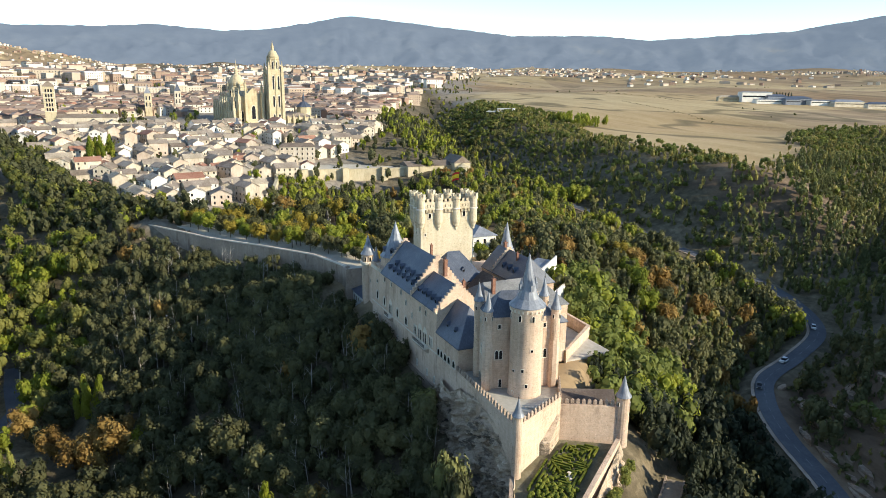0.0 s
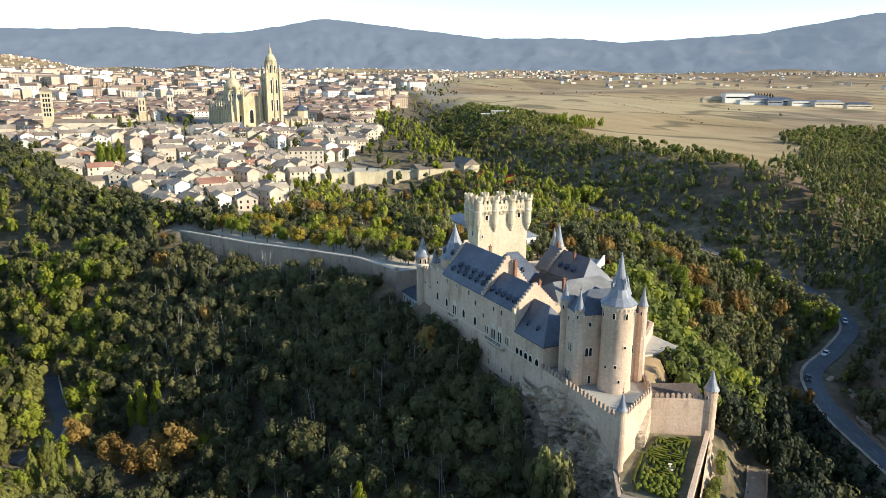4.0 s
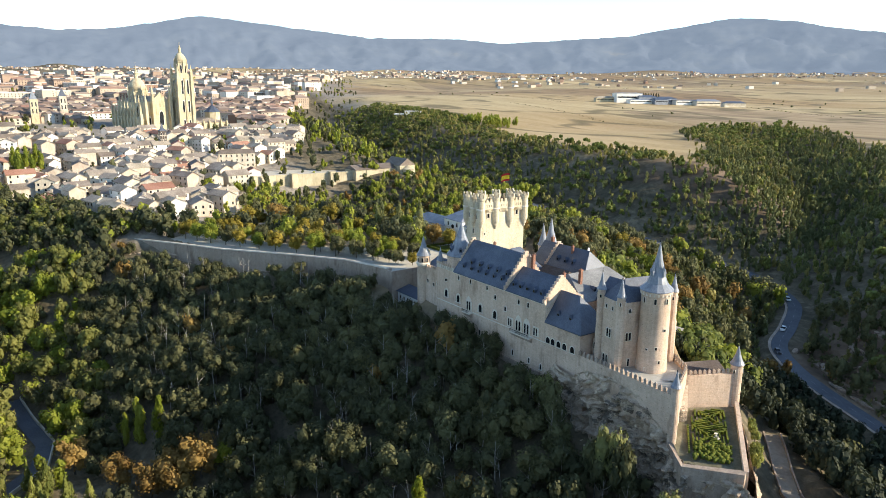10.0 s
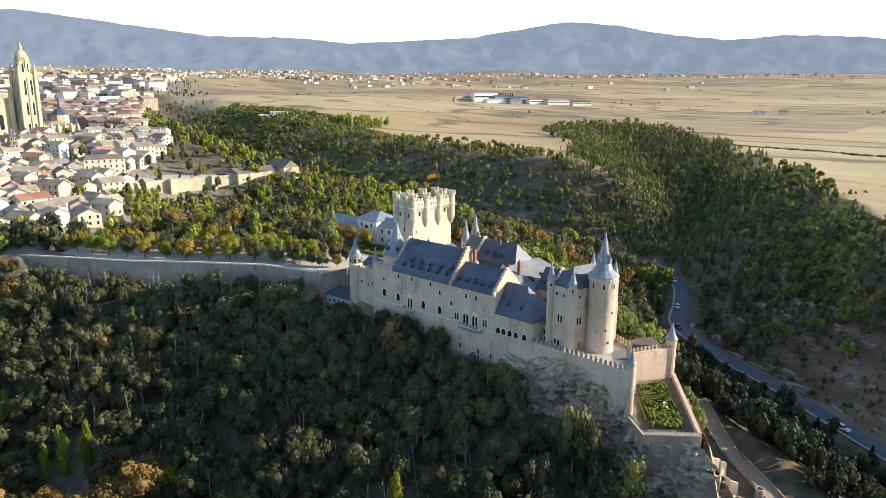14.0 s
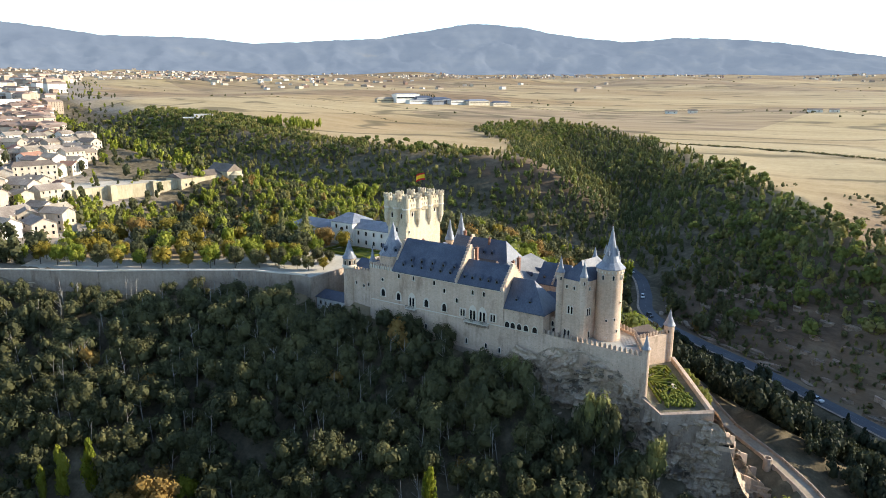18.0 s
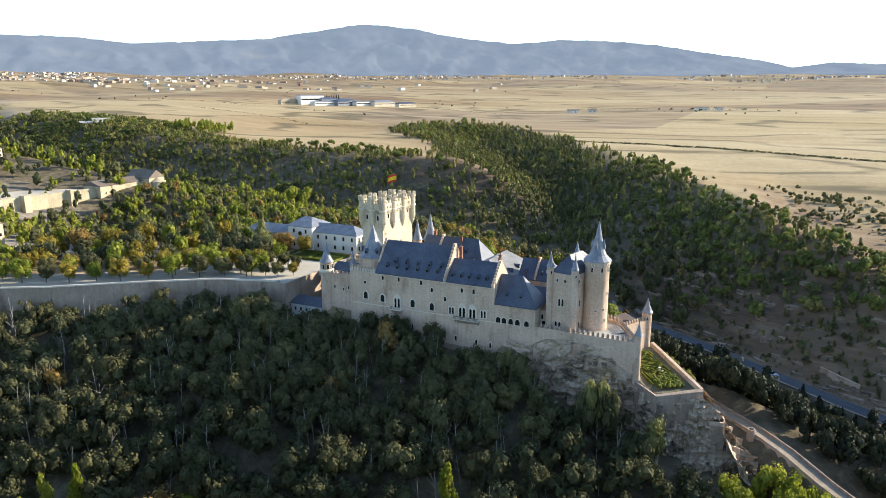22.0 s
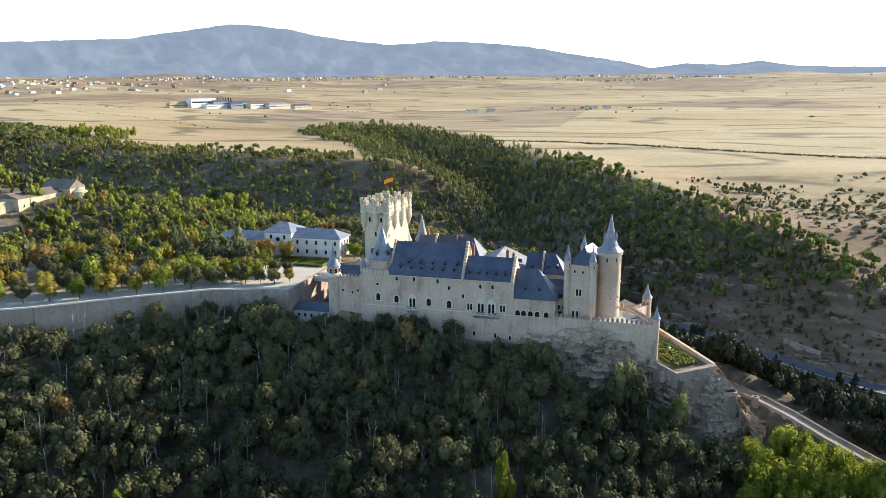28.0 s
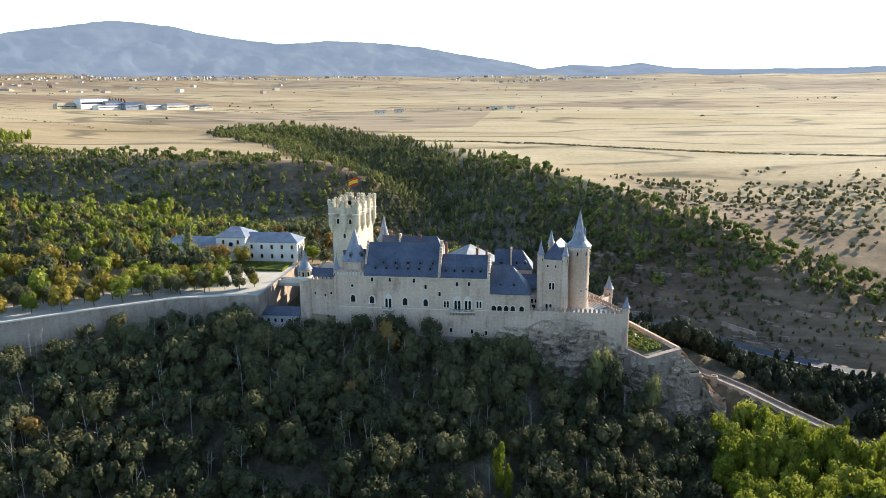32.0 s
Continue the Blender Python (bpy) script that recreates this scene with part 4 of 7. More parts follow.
for a, z, h in ((-100, 18.0, 1.3), (-55, 18.0, 1.3), (-10, 18.0, 1.3), (35, 18.0, 1.3), (-40, 6.2, 0.7), (-75, 5.9, 0.5), (-10, 11, 0.6), (-75, 0.3, 1.0), (-25, 2.6, 0.8), (-135, 0.1, 1.9)):
    window(tower, HX + 3.68 * math.cos(radians(a)), HY + 3.68 * math.sin(radians(a)), z, a + 90, 0.55, h, h > 1, 0.1, False)

# terrace at the prow with battlements
terrace = thing("terrace", "paved stone terrace with battlements on the cliff's prow", "terrace")
P = [(59.2, 0), (89.6, -1.0), (81.5, 14.4), (74, 19), (62, 19)]
part("terrace_floor", Shape().prism(P, [-4] * 5, [-0.05] * 5), PAVING, terrace)
for (ax, ay), (bx, by), low in ((P[0], P[1], -9), (P[1], P[2], -13), (P[2], P[3], -9)):
    ux, uy = (bx - ax), (by - ay)
    ln = math.hypot(ux, uy)
    ox, oy = uy / ln * 0.7, -ux / ln * 0.7
    part("parapet_wall", Shape().prism([(ax + ox, ay + oy), (bx + ox, by + oy), (bx, by), (ax, ay)], [low] * 4, [0.75] * 4), STONE, terrace)
    # RUBBLE instead of STONE: the merlons' shade is put into a darker colour
    merlons(terrace, ax + ox / 2, ay + oy / 2, bx + ox / 2, by + oy / 2, 0.75, 1.45, material=RUBBLE)
steps_m = pose(81.5, 8.6, 0, 0, 0, -60)
for k in range(4):
    part("step", Shape().box(-3.2, 3.2, -1.2 + k * 0.8, 2.0, -0.05, 0.10 + 0.16 * k, steps_m), PAVING, terrace)
turret(terrace, 90.2, -1.2, 1.05, -13.5, 3.0, 7.0, 0, lights=0)

# lower yard wall, from the terrace to the south turret
yard = thing("yard_wall", "battlemented stone wall with a round corner turret", "castle wall")
q0, q1 = (80.8, 14.6), (87.6, 27.0)
part("wall", Shape().prism([q0, (q0[0] + 0.9, q0[1] - 0.5), (q1[0] + 0.9, q1[1] - 0.5), q1], [-12] * 4, [-1.2, -1.2, -1.2, -1.2]), STONE, yard)
# the darker stone again stands in for shade on the merlons
merlons(yard, q0[0] + 0.4, q0[1], q1[0], q1[1], -1.2, 1.25, material=RUBBLE)
turret(yard, 87.9, 27.4, 1.5, -11, 1.2, 6.2, 0, lights=3)
window(yard, 86.3, 23.4, -9.0, 61, 0.95, 2.0, True, 0.2, False, "doorway")
part("yard_floor", Shape().prism([(80, 15), (87, 27.5), (78, 32), (70, 21)], [-10] * 4, [-3.2] * 4), RUBBLE, yard)
part("lean_to_roof", Shape().prism([(76.5, 18.5), (81.0, 15.6), (87.0, 26.6), (80.5, 30.5)], [-3.2] * 4, [-0.2, -1.9, -2.6, -0.9]), BROWNTILE, yard, "dark brown tile roof behind the wall")
part("buttress", Shape().prism([(82.0, 11.6), (86, 6), (87, 9), (83.2, 14)], [-12] * 4, [-3.0, -7, -7, -3.0]), ROCK, yard)

# hedge maze garden on the lower bastion
garden = thing("maze_garden", "clipped box hedge maze garden behind a low parapet", "garden")
G = [(83.6, 12.8), (90.4, 23.2), (107.2, 0.6), (97.0, -5.5), (90.8, -1.6)]
GZ = [-9.2, -9.0, -12.0, -12.6, -10.8]
part("garden_floor", Shape().prism([(82, 12.5), (90.6, 25), (108, 0.6), (97, -6.5), (90, -2)], [-20] * 5, GZ), GARDENSOIL, garden)


def garden_z(x, y):
    u = ((x - 87) * 0.60 + (y - 18) * -0.80) / 27
    return -9.1 - 3.0 * min(max(u, 0), 1)


HEDGES = {}
rnd = random.Random(5)
LAWN = [(85.2, 13.2), (90.0, 21.2), (105.0, 1.8), (97.0, -3.6), (91.6, -0.4)]


def hedge_at(u, v, length, turn):
    """A clipped hedge in the maze: u down the garden, v across it."""
    x, y = 86.9 + u * 0.61 + v * 0.79, 17.4 - u * 0.79 + v * 0.61
    if inside(LAWN, np.array(x), np.array(y)) < 0.35:
        return
    key = round(length, 1)
    if key not in HEDGES:
        HEDGES[key] = Shape().box(-key / 2, key / 2, -0.21, 0.21, -0.1, 0.6, top=0.93).mesh("hedge", HEDGE)
    ob = part("hedge", HEDGES[key], None, garden)
    ob.matrix_basis = pose(x, y, garden_z(x, y), 0, 0, -52.3 + turn)


for cu in (4.2, 12.6):
    for ring in range(5):
        half = 0.45 + 0.85 * ring
        for side in range(4):
            span = 2 * half + 0.42
            cut = rnd.uniform(0.25, 0.75) if ring else 0
            for lo, hi in (((0, cut - 0.5 / span), (cut + 0.5 / span, 1)) if ring else ((0, 1),)):
                if hi - lo < 0.06:
                    continue
                mid_, ln_ = (lo + hi) / 2 * span - span / 2, (hi - lo) * span
                c_, s_ = ((mid_, -half), (half, mid_), (mid_, half), (-half, mid_))[side]
                hedge_at(cu + c_, s_, ln_, 90 if side % 2 else 0)
    for ring in range(4):
        for sx in (-1, 1):
            for sy in (-1, 1):
                hedge_at(cu + sx * (0.85 + 0.85 * ring), sy * (0.85 + 0.85 * ring), 0.9, 45 * sx * sy)
for k in range(26):
    for v in (-4.9, 4.9, 5.7):
        hedge_at(-0.5 + 0.8 * k, v, 0.7, 0)
shrubs = Shape()
for k in range(150):
    u, v = rnd.uniform(15.5, 22), rnd.uniform(-4, 5)
    x, y = 86.9 + u * 0.61 + v * 0.79, 17.4 - u * 0.79 + v * 0.61
    if inside(LAWN, np.array(x), np.array(y)) < 0.4:
        continue
    r_ = rnd.uniform(0.3, 0.6)
    shrubs.lathe(x, y, [(r_ * 0.7, garden_z(x, y) - 0.1), (r_, garden_z(x, y) + r_), (r_ * 0.6, garden_z(x, y) + r_ * 1.6), (0.05, garden_z(x, y) + r_ * 1.8)], 6)
part("shrubs", shrubs, HEDGE, garden, "low shrubs at the garden's end")
part("fountain", Shape().lathe(95.3, 8.6, [(1.1, -10.6), (1.1, -10.1), (0.9, -10.1), (0.9, -10.35), (0.25, -10.35), (0.2, -9.6), (0.45, -9.4)], 12), TRIM, garden)
part("parapet", Shape().prism([(90.0, 24.4), (107.6, 0.4), (108.4, 1.0), (90.8, 25.0)], [-22] * 4, [-7.6, -10.6, -10.6, -7.6]), STONE, garden)
part("bastion_wall", Shape().prism([(97.0, -6.8), (108.6, -1.0), (107.9, 1.0), (96.6, -5.4)], [-24] * 4, [-12.0, -10.6, -10.6, -12.0]), RUBBLE, garden)
part("cliff_wall", Shape().prism([(90.2, -2.6), (97.0, -6.8), (96.6, -5.6), (90.4, -1.6)], [-22] * 4, [-10.4, -12.0, -12.0, -10.4]), RUBBLE, garden)
part("gun_platform", Shape().prism([(110.8, -4.0), (115.0, -3.0), (114.2, 1.6), (110.0, 0.8)], [-30] * 4, [-19.0] * 4), RUBBLE, garden)
part("gun_parapet", Shape().prism([(110.8, -4.0), (115.0, -3.0), (114.8, -2.5), (110.7, -3.4)], [-19] * 4, [-17.9] * 4).prism([(114.6, -3.0), (115.0, -3.0), (114.2, 1.6), (113.8, 1.5)], [-19] * 4, [-17.9] * 4), STONE, garden)

# the square keep, turned a little from the hall
keep = thing("castle_keep", "massive cream stone keep with twelve round bartizans", "castle keep", (-2.1, 15.5, 0))
keep.rotation_euler = (0, 0, radians(-7))
KW, KL = 9.0, 17.8          # the short north side and the long east side
body = part("wall", Shape().box(-KW, 0, 0, KL, -4, 31.0), KEEP, keep)
part("parapet", Shape().box(-KW - 0.5, 0.5, -0.5, 0.2, 29.0, 31.4).box(-KW - 0.5, 0.5, KL - 0.2, KL + 0.5, 29.0, 31.4)
     .box(-KW - 0.5, -KW + 0.2, 0.2, KL - 0.2, 29.0, 31.4).box(-0.2, 0.5, 0.2, KL - 0.2, 29.0, 31.4), KEEP, keep)
part("roof_deck", Shape().box(-KW + 0.2, -0.2, 0.2, KL - 0.2, 30.9, 31.0), PAVING, keep)
spots = [(x, KL * k / 3) for x in (-KW, 0.0) for k in range(4)] + [(-KW / 2, y) for y in (0.0, KL)]
for x, y in spots:
    b = part("bartizan", Shape().lathe(x, y, [(0.2, 21.9), (0.5, 22.3), (0.55, 22.8), (0.85, 23.3), (0.95, 24.0), (1.25, 24.6), (1.3, 25.0), (1.3, 32.0), (1.5, 32.2), (1.5, 32.9)], 16), KEEP, keep)
    part("moulding", Shape().lathe(x, y, [(1.31, 28.7), (1.48, 28.9), (1.48, 29.2), (1.31, 29.3)], 16), TRIM, b)
    for k in range(6):
        a = math.tau * (k + 0.5) / 6
        part("merlon", Shape().box(-0.42, 0.42, -0.18, 0.18, 32.9, 33.9, pose(x + 1.3 * math.cos(a), y + 1.3 * math.sin(a), 0, 0, 0, math.degrees(a) + 90)), KEEP, b)
for k in range(3):
    y0 = KL * k / 3
    for x in (-KW - 0.3, 0.3):
        merlons(keep, x, y0 + 1.5, x, y0 + 4.5, 31.4, 1.5, 0.8, 0.5, 1.0, False, KEEP)
        for j in range(7):
            yy = y0 + 1.5 + j * 0.47
            part("corbel", Shape().box(x - 0.35, x + 0.35, yy, yy + 0.22, 28.0, 29.05), KEEP, keep)
        for j in range(3):
            # dark strips paint the shade within the slits
            part("arrow_slit", Shape().box(x - 0.26, x + 0.26, y0 + 2.05 + j * 0.9, y0 + 2.2 + j * 0.9, 29.7, 30.5), DARKFILL, keep)
for x0 in (-KW + 1.5, -KW / 2 + 1.5):
    for y in (-0.3, KL + 0.3):
        merlons(keep, x0, y, x0 + 1.7, y, 31.4, 0.9, 0.5, 0.5, 1.0, False, KEEP)
        for j in range(4):
            part("corbel", Shape().box(x0 + j * 0.45, x0 + 0.22 + j * 0.45, y - 0.35, y + 0.35, 28.0, 29.05), KEEP, keep)
for y, z in ((3.0, 26.0), (14.6, 26.4)):
    window(body, 0.0, y, z, 90, 0.9, 1.5, False, 0.2)
window(body, 0.0, 1.5, 20.2, 90, 0.5, 0.8)
for x, z in ((-4.5, 20.2), (-6.8, 25.4), (-2.2, 25.4)):
    window(body, x, 0.0, z, 0, 0.9, 1.7, True, 0.22)
window(body, -4.5, 0.0, 12.5, 0, 0.9, 1.6, True, 0.25)
# flag on the keep's roof
flagpole = thing("flagpole", "tall mast with a red and yellow flag on the keep", "flag", (-4.6, 30.2, 31.0))
part("mast", Shape().lathe(0, 0, [(0.09, 0), (0.05, 9.5)], 8), IRON, flagpole)
RED = mottled("red_cloth", (0.4, 0.02, 0.02), (0.5, 0.03, 0.025), (0.56, 0.05, 0.04), 1, 3)
GOLDCLOTH = mottled("yellow_cloth", (0.65, 0.40, 0.02), (0.75, 0.48, 0.03), (0.8, 0.55, 0.05), 1, 3)
for k, (lo, hi, mt) in enumerate(((6.6, 7.25, RED), (7.25, 8.55, GOLDCLOTH), (8.55, 9.2, RED))):
    s = Shape()
    for i in range(9):
        u = i / 8
        wob = 0.25 * math.sin(u * 7) * u
        s.v += [(-3.2 * u, wob - 1.2 * u, lo - 1.1 * u * u), (-3.2 * u, wob - 1.2 * u, hi - 1.1 * u * u)]
    s.f = [(2 * i, 2 * i + 2, 2 * i + 3, 2 * i + 1) for i in range(8)]
    part("flag_stripe", s, mt, flagpole)
for x, y, h in ((-9.8, 19, 7), (-1.4, 30.6, 9), (-9.0, 30.5, 6), (-8.8, 24, 6)):
    mast = thing("mast", "thin bare metal mast on the keep roof", "mast", (x, y, 31.0), "masts on the keep")
    part("pole", Shape().lathe(0, 0, [(0.07, 0), (0.04, h)], 6), IRON, mast)

# inner wings round the courtyards
def range_wing(name, label, x0, x1, y0, y1, eave, ridge, along, hip0, hip1, roof_mat, base=-6.0, over=0.35, win=()):
    ob = thing(name, label, "castle wing")
    w = part("wall", Shape().box(x0, x1, y0, y1, base, eave), STONE, ob)
    part("roof", Shape().gable(x0, x1, y0, y1, eave + 0.05, ridge, over, hip0=hip0, hip1=hip1, along=along), roof_mat, ob)
    if not hip1 and along == "x":
        part("gable_wall", Shape().add([(x1 - 0.3, y0, eave), (x1 - 0.3, y1, eave), (x1 - 0.3, (y0 + y1) / 2, ridge - 0.1)], [(0, 1, 2)]), STONE, ob)
    for x, y, z, turn in win:
        window(w, x, y, z, turn, 0.8, 1.4)
    return ob


chapel = range_wing("chapel_wing", "slate-roofed chapel wing under the keep", 1.5, 15.5, 15.6, 30, 9.0, 17.2, "y", 5, 6, SLATE)
for y in (19.0, 23.5):
    dormer(chapel, 13.0, y, 11.6, 90)
chimney(chapel, 4.5, 16.4, 14, 18.6, 0.7)
cross = range_wing("cross_wing", "courtyard wing with slate roof coloured grey as sunlit", 27, 46.5, 14.6, 40, 9.0, 14.9, "y", 4, 5, LITSLATE, win=((46.5, 20, 5, 90), (46.5, 26, 5, 90)))
for y in (22.0, 28.5):
    dormer(cross, 43.6, y, 10.6, 90)
chimney(cross, 40.5, 19.4, 11, 16.6, 0.9)
west = range_wing("west_wing", "low courtyard wing with blue slate roof", 46.6, 60.0, 20, 30.5, 9.4, 15.4, "x", 0, 4, SLATE, win=[(x, 20, 5.2, 0) for x in (48.5, 52, 55.5, 58.5)])
for x in (49.0, 54.5, 57.5):
    dormer(west, x, 21.6, 11.0, 0)
part("stepped_gable", stepped_gable(52.5, 20, 30.5, 9.4, 15.6, 0.6, 7), STONE, west)
south = range_wing("south_wing", "south wing with dark roof and crow-stepped gable", 2, 27, 36, 48, 9.2, 16.2, "x", 0, 4, SLATE, base=-12)
part("stepped_gable", stepped_gable(9.0, 36, 48, 9.2, 16.6, 0.7, 8), STONE, south)
for x in (13, 16.5, 20):
    dormer(south, x, 38.0, 11.8, 0)
chimney(south, 5.0, 43.0, 14, 17.4, 0.9)
chimney(south, 17.0, 40.6, 13, 16.6, 0.7)
low = range_wing("low_wing", "low tiled wing between the courtyards", 15.6, 27, 24, 34, 7.6, 12.0, "x", 0, 0, BROWNTILE)
backs = thing("back_turrets", "pair of stone turrets with slender lead spires", "castle tower")
turret(backs, 1.8, 45.2, 2.4, -8, 13.6, 24.0, 0, lights=3)
turret(backs, -5.6, 48.6, 1.7, -8, 12.2, 20.6, 0, lights=3)
part("wall", Shape().box(-9.4, 6, 33.2, 50, -8, 8.0), STONE, backs)
outer = thing("outer_wall", "whitewashed outer courtyard walls with low lean-to roofs", "castle wall")
part("wall", Shape().prism([(14, 49), (14.8, 49), (2.8, 65), (2, 65)], [-14] * 4, [8.2, 8.2, 10.4, 10.4]), WHITE, outer)
part("wall", Shape().prism([(26, 48), (26.8, 48), (14.8, 62), (14, 62)], [-14] * 4, [5.0] * 4), WHITE, outer)
part("lean_to", Shape().prism([(3, 52), (10, 52), (4, 62), (-2, 60)], [-10] * 4, [7.4] * 4), WHITE, outer)
part("lean_to_roof", Shape().prism([(2.6, 51.6), (10.4, 51.6), (4.4, 62.4), (-2.4, 60.4)], [7.4] * 4, [7.6, 8.0, 9.4, 9.0]), LEAD, outer)
part("wall", Shape().prism([(60, 30.4), (60.8, 30.4), (46.8, 48), (26, 48.8), (26, 48), (46, 47.2)], [-14] * 6, [1.5] * 6), STONE, outer)
part("courtyard_floor", Shape().box(15.6, 60, 15.6, 46, -3, -1.5), PAVING, outer)

# crag under the prow
def crag(name, label, cx0, cx1, front, top, foot, seed, depth=9.0):
    """A cliff face along x: front(u) gives its line, top and foot its heights; ledges and clefts are cut in."""
    s = Shape()
    nu, nv = 170, 64
    for j in range(nv):
        v = j / (nv - 1)
        for i in range(nu):
            u = i / (nu - 1)
            x = cx0 + (cx1 - cx0) * u
            zt, zf = top(u), foot(u)
            z = zt + (zf - zt) * v
            q = Vector((x * 0.16, z * 0.22, seed))
            bed = z * 0.42 + 0.7 * noise.noise(q * 1.3)
            ledge = (bed - math.floor(bed)) ** 2
            block = noise.cell(Vector((x * 0.34 + 0.6 * math.floor(bed), bed * 1.0, seed))) + 0.5 * noise.cell(Vector((x * 0.9, bed * 2.0, seed + 3)))
            out = front(u) - depth * v ** 1.5 + min(1.0, 0.25 + 6 * v) * (1.7 * noise.fractal(q, 0.8, 2.0, 6) - 1.5 * ledge - 1.15 * block - 1.5 * max(0.0, noise.noise(Vector((x * 0.11, z * 0.16, seed + 9))) - 0.1) + 0.9)
            s.v.append((x + 0.35 * noise.noise(q * 6), out, z + 0.15 * noise.noise(q * 9)))
    s.f = [(j * nu + i, (j + 1) * nu + i, (j + 1) * nu + i + 1, j * nu + i + 1) for j in range(nv - 1) for i in range(nu - 1)]
    return tagged(new(name, s.mesh(name, ROCK)), label, "cliff", kind="structure")


crag("cliff", "ledged pale limestone cliff under the castle", 45.5, 99, lambda u: -0.4 - 1.2 * smooth(0.05, 0.2, u) - 4.6 * smooth(0.8, 1.0, u),
     lambda u: float(np.interp(45.5 + 53.5 * u, [45.5, 49, 51, 58, 63, 71.5, 80, 88, 93, 99], [-10, -7, -4.5, -5.5, -2.3, -1.4, -2.4, -8.7, -11, -12.6])), lambda u: -32.0, 2.0, 5.5)
crag("cliff", "pale rock spur below the garden bastion", 92, 124, lambda u: -4.9 + 4.5 * u, lambda u: -12.2 - 15 * smooth(0.5, 1.0, u), lambda u: -37.0, 7.0, 7.0)
s = Shape()
nu, nv = 90, 44
for j in range(nv):
    v = j / (nv - 1)
    for i in range(nu):
        u = i / (nu - 1)
        x, y = 90.3 + 29 * u, 25.2 - 36 * u
        z = (-8.8 - 3.2 * min(u / 0.62, 1) - 13 * smooth(0.62, 1.0, u)) * (1 - v) - 36 * v
        q = Vector((x * 0.18, y * 0.18, z * 0.2))
        bed = z * 0.4 + noise.noise(q)
        o = 0.35 + 7 * v ** 1.2 + min(1, 5 * v) * (1.3 * noise.fractal(q, 0.9, 2.0, 5) + 0.8 * (bed - math.floor(bed)) ** 2 + 0.5 * noise.cell(Vector((x * 0.4, bed, 3))))
        s.v.append((x + 0.80 * o, y + 0.60 * o, z))
s.f = [(j * nu + i, j * nu + i + 1, (j + 1) * nu + i + 1, (j + 1) * nu + i) for j in range(nv - 1) for i in range(nu - 1)]
tagged(new("cliff", s.mesh("cliff", ROCK)), "sunlit rock spur beside the garden parapet", "cliff", kind="structure")

# low terraces of sunlit masonry below the bastion
ledges = thing("bastion_terraces", "sunlit stepped stone terraces below the bastion", "terrace")
for k, (ax_, ay_, bx_, by_, zt) in enumerate(((108.9, 0.6, 112.6, 7.0, -15.5), (110.4, -1.0, 116.0, 5.6, -18.5), (113.2, -1.8, 119.0, 3.2, -21.0), (116.0, -3.4, 122.0, 0.6, -23.0))):
    nx_, ny_ = (by_ - ay_), -(bx_ - ax_)
    l_ = math.hypot(nx_, ny_)
    nx_, ny_ = nx_ / l_ * 0.6, ny_ / l_ * 0.6
    for i in range(4):
        u0, u1 = i / 4, (i + 1) / 4
        w_ = rnd.uniform(-0.25, 0.25)
        a_, b_ = (ax_ + (bx_ - ax_) * u0 + w_, ay_ + (by_ - ay_) * u0), (ax_ + (bx_ - ax_) * u1 + w_, ay_ + (by_ - ay_) * u1)
        h0, h1 = zt - 3.6 * u0 + rnd.uniform(-.4, .4), zt - 3.6 * u1 + rnd.uniform(-.4, .4)
        part("terrace_wall", Shape().prism([(a_[0] + nx_, a_[1] + ny_), (b_[0] + nx_, b_[1] + ny_), b_, a_], [-34] * 4, [h0, h1, h1, h0]), RUBBLE if (i + k) % 2 else STONE, ledges)
part("well_head", Shape().lathe(121.5, 6.0, [(1.1, -26), (1.1, -22.2), (0.8, -22.2), (0.8, -23)], 14), RUBBLE, ledges)

# walled path going down from the prow
lane = tagged(new("footpath", ribbon(PROW_PATH, -1.9, 1.9, 0.1).mesh("footpath", PATHDUST)), "dull sandy walled footpath going down from the prow", "footpath", kind="structure")
for off, mt in ((1.9, RUBBLE), (-2.3, RUBBLE)):
    pts_ = np.array(PROW_PATH)
    t_ = np.gradient(pts_[:, :2], axis=0)
    t_ /= np.linalg.norm(t_, axis=1)[:, None]
    edge_ = [(x - ty * off, y + tx * off, z) for (x, y, z), (tx, ty) in zip(pts_, t_)]
    edge2 = [(x - ty * (off + 0.4), y + tx * (off + 0.4), z) for (x, y, z), (tx, ty) in zip(pts_, t_)]
    for k in range(len(edge_) - 1):
        quad_ = [edge_[k], edge_[k + 1], edge2[k + 1], edge2[k]]
        part("low_wall", Shape().prism([q[:2] for q in reversed(quad_)], [q[2] - 9 for q in reversed(quad_)], [q[2] + 0.8 for q in reversed(quad_)]), mt, lane)

# lane on the valley floor with its low wall
valley_lane = tagged(new("valley_lane", ribbon(LANE, -2.6, 2.6, 0.1).mesh("valley_lane", ASPHALT)), "grey lane with a low wall on the valley floor", "lane", kind="structure")
part("low_wall", ribbon(LANE, 2.7, 3.2, 1.0), SAND, valley_lane, "pale low wall beside the lane")
for side in (2.7, 3.2):
    face = ribbon(LANE, side, side, 0.0)
    face.v = [(x, y, z + (1.0 if i % 2 else -0.6)) for i, (x, y, z) in enumerate(face.v)]
    part("wall_face", face, SAND, valley_lane)

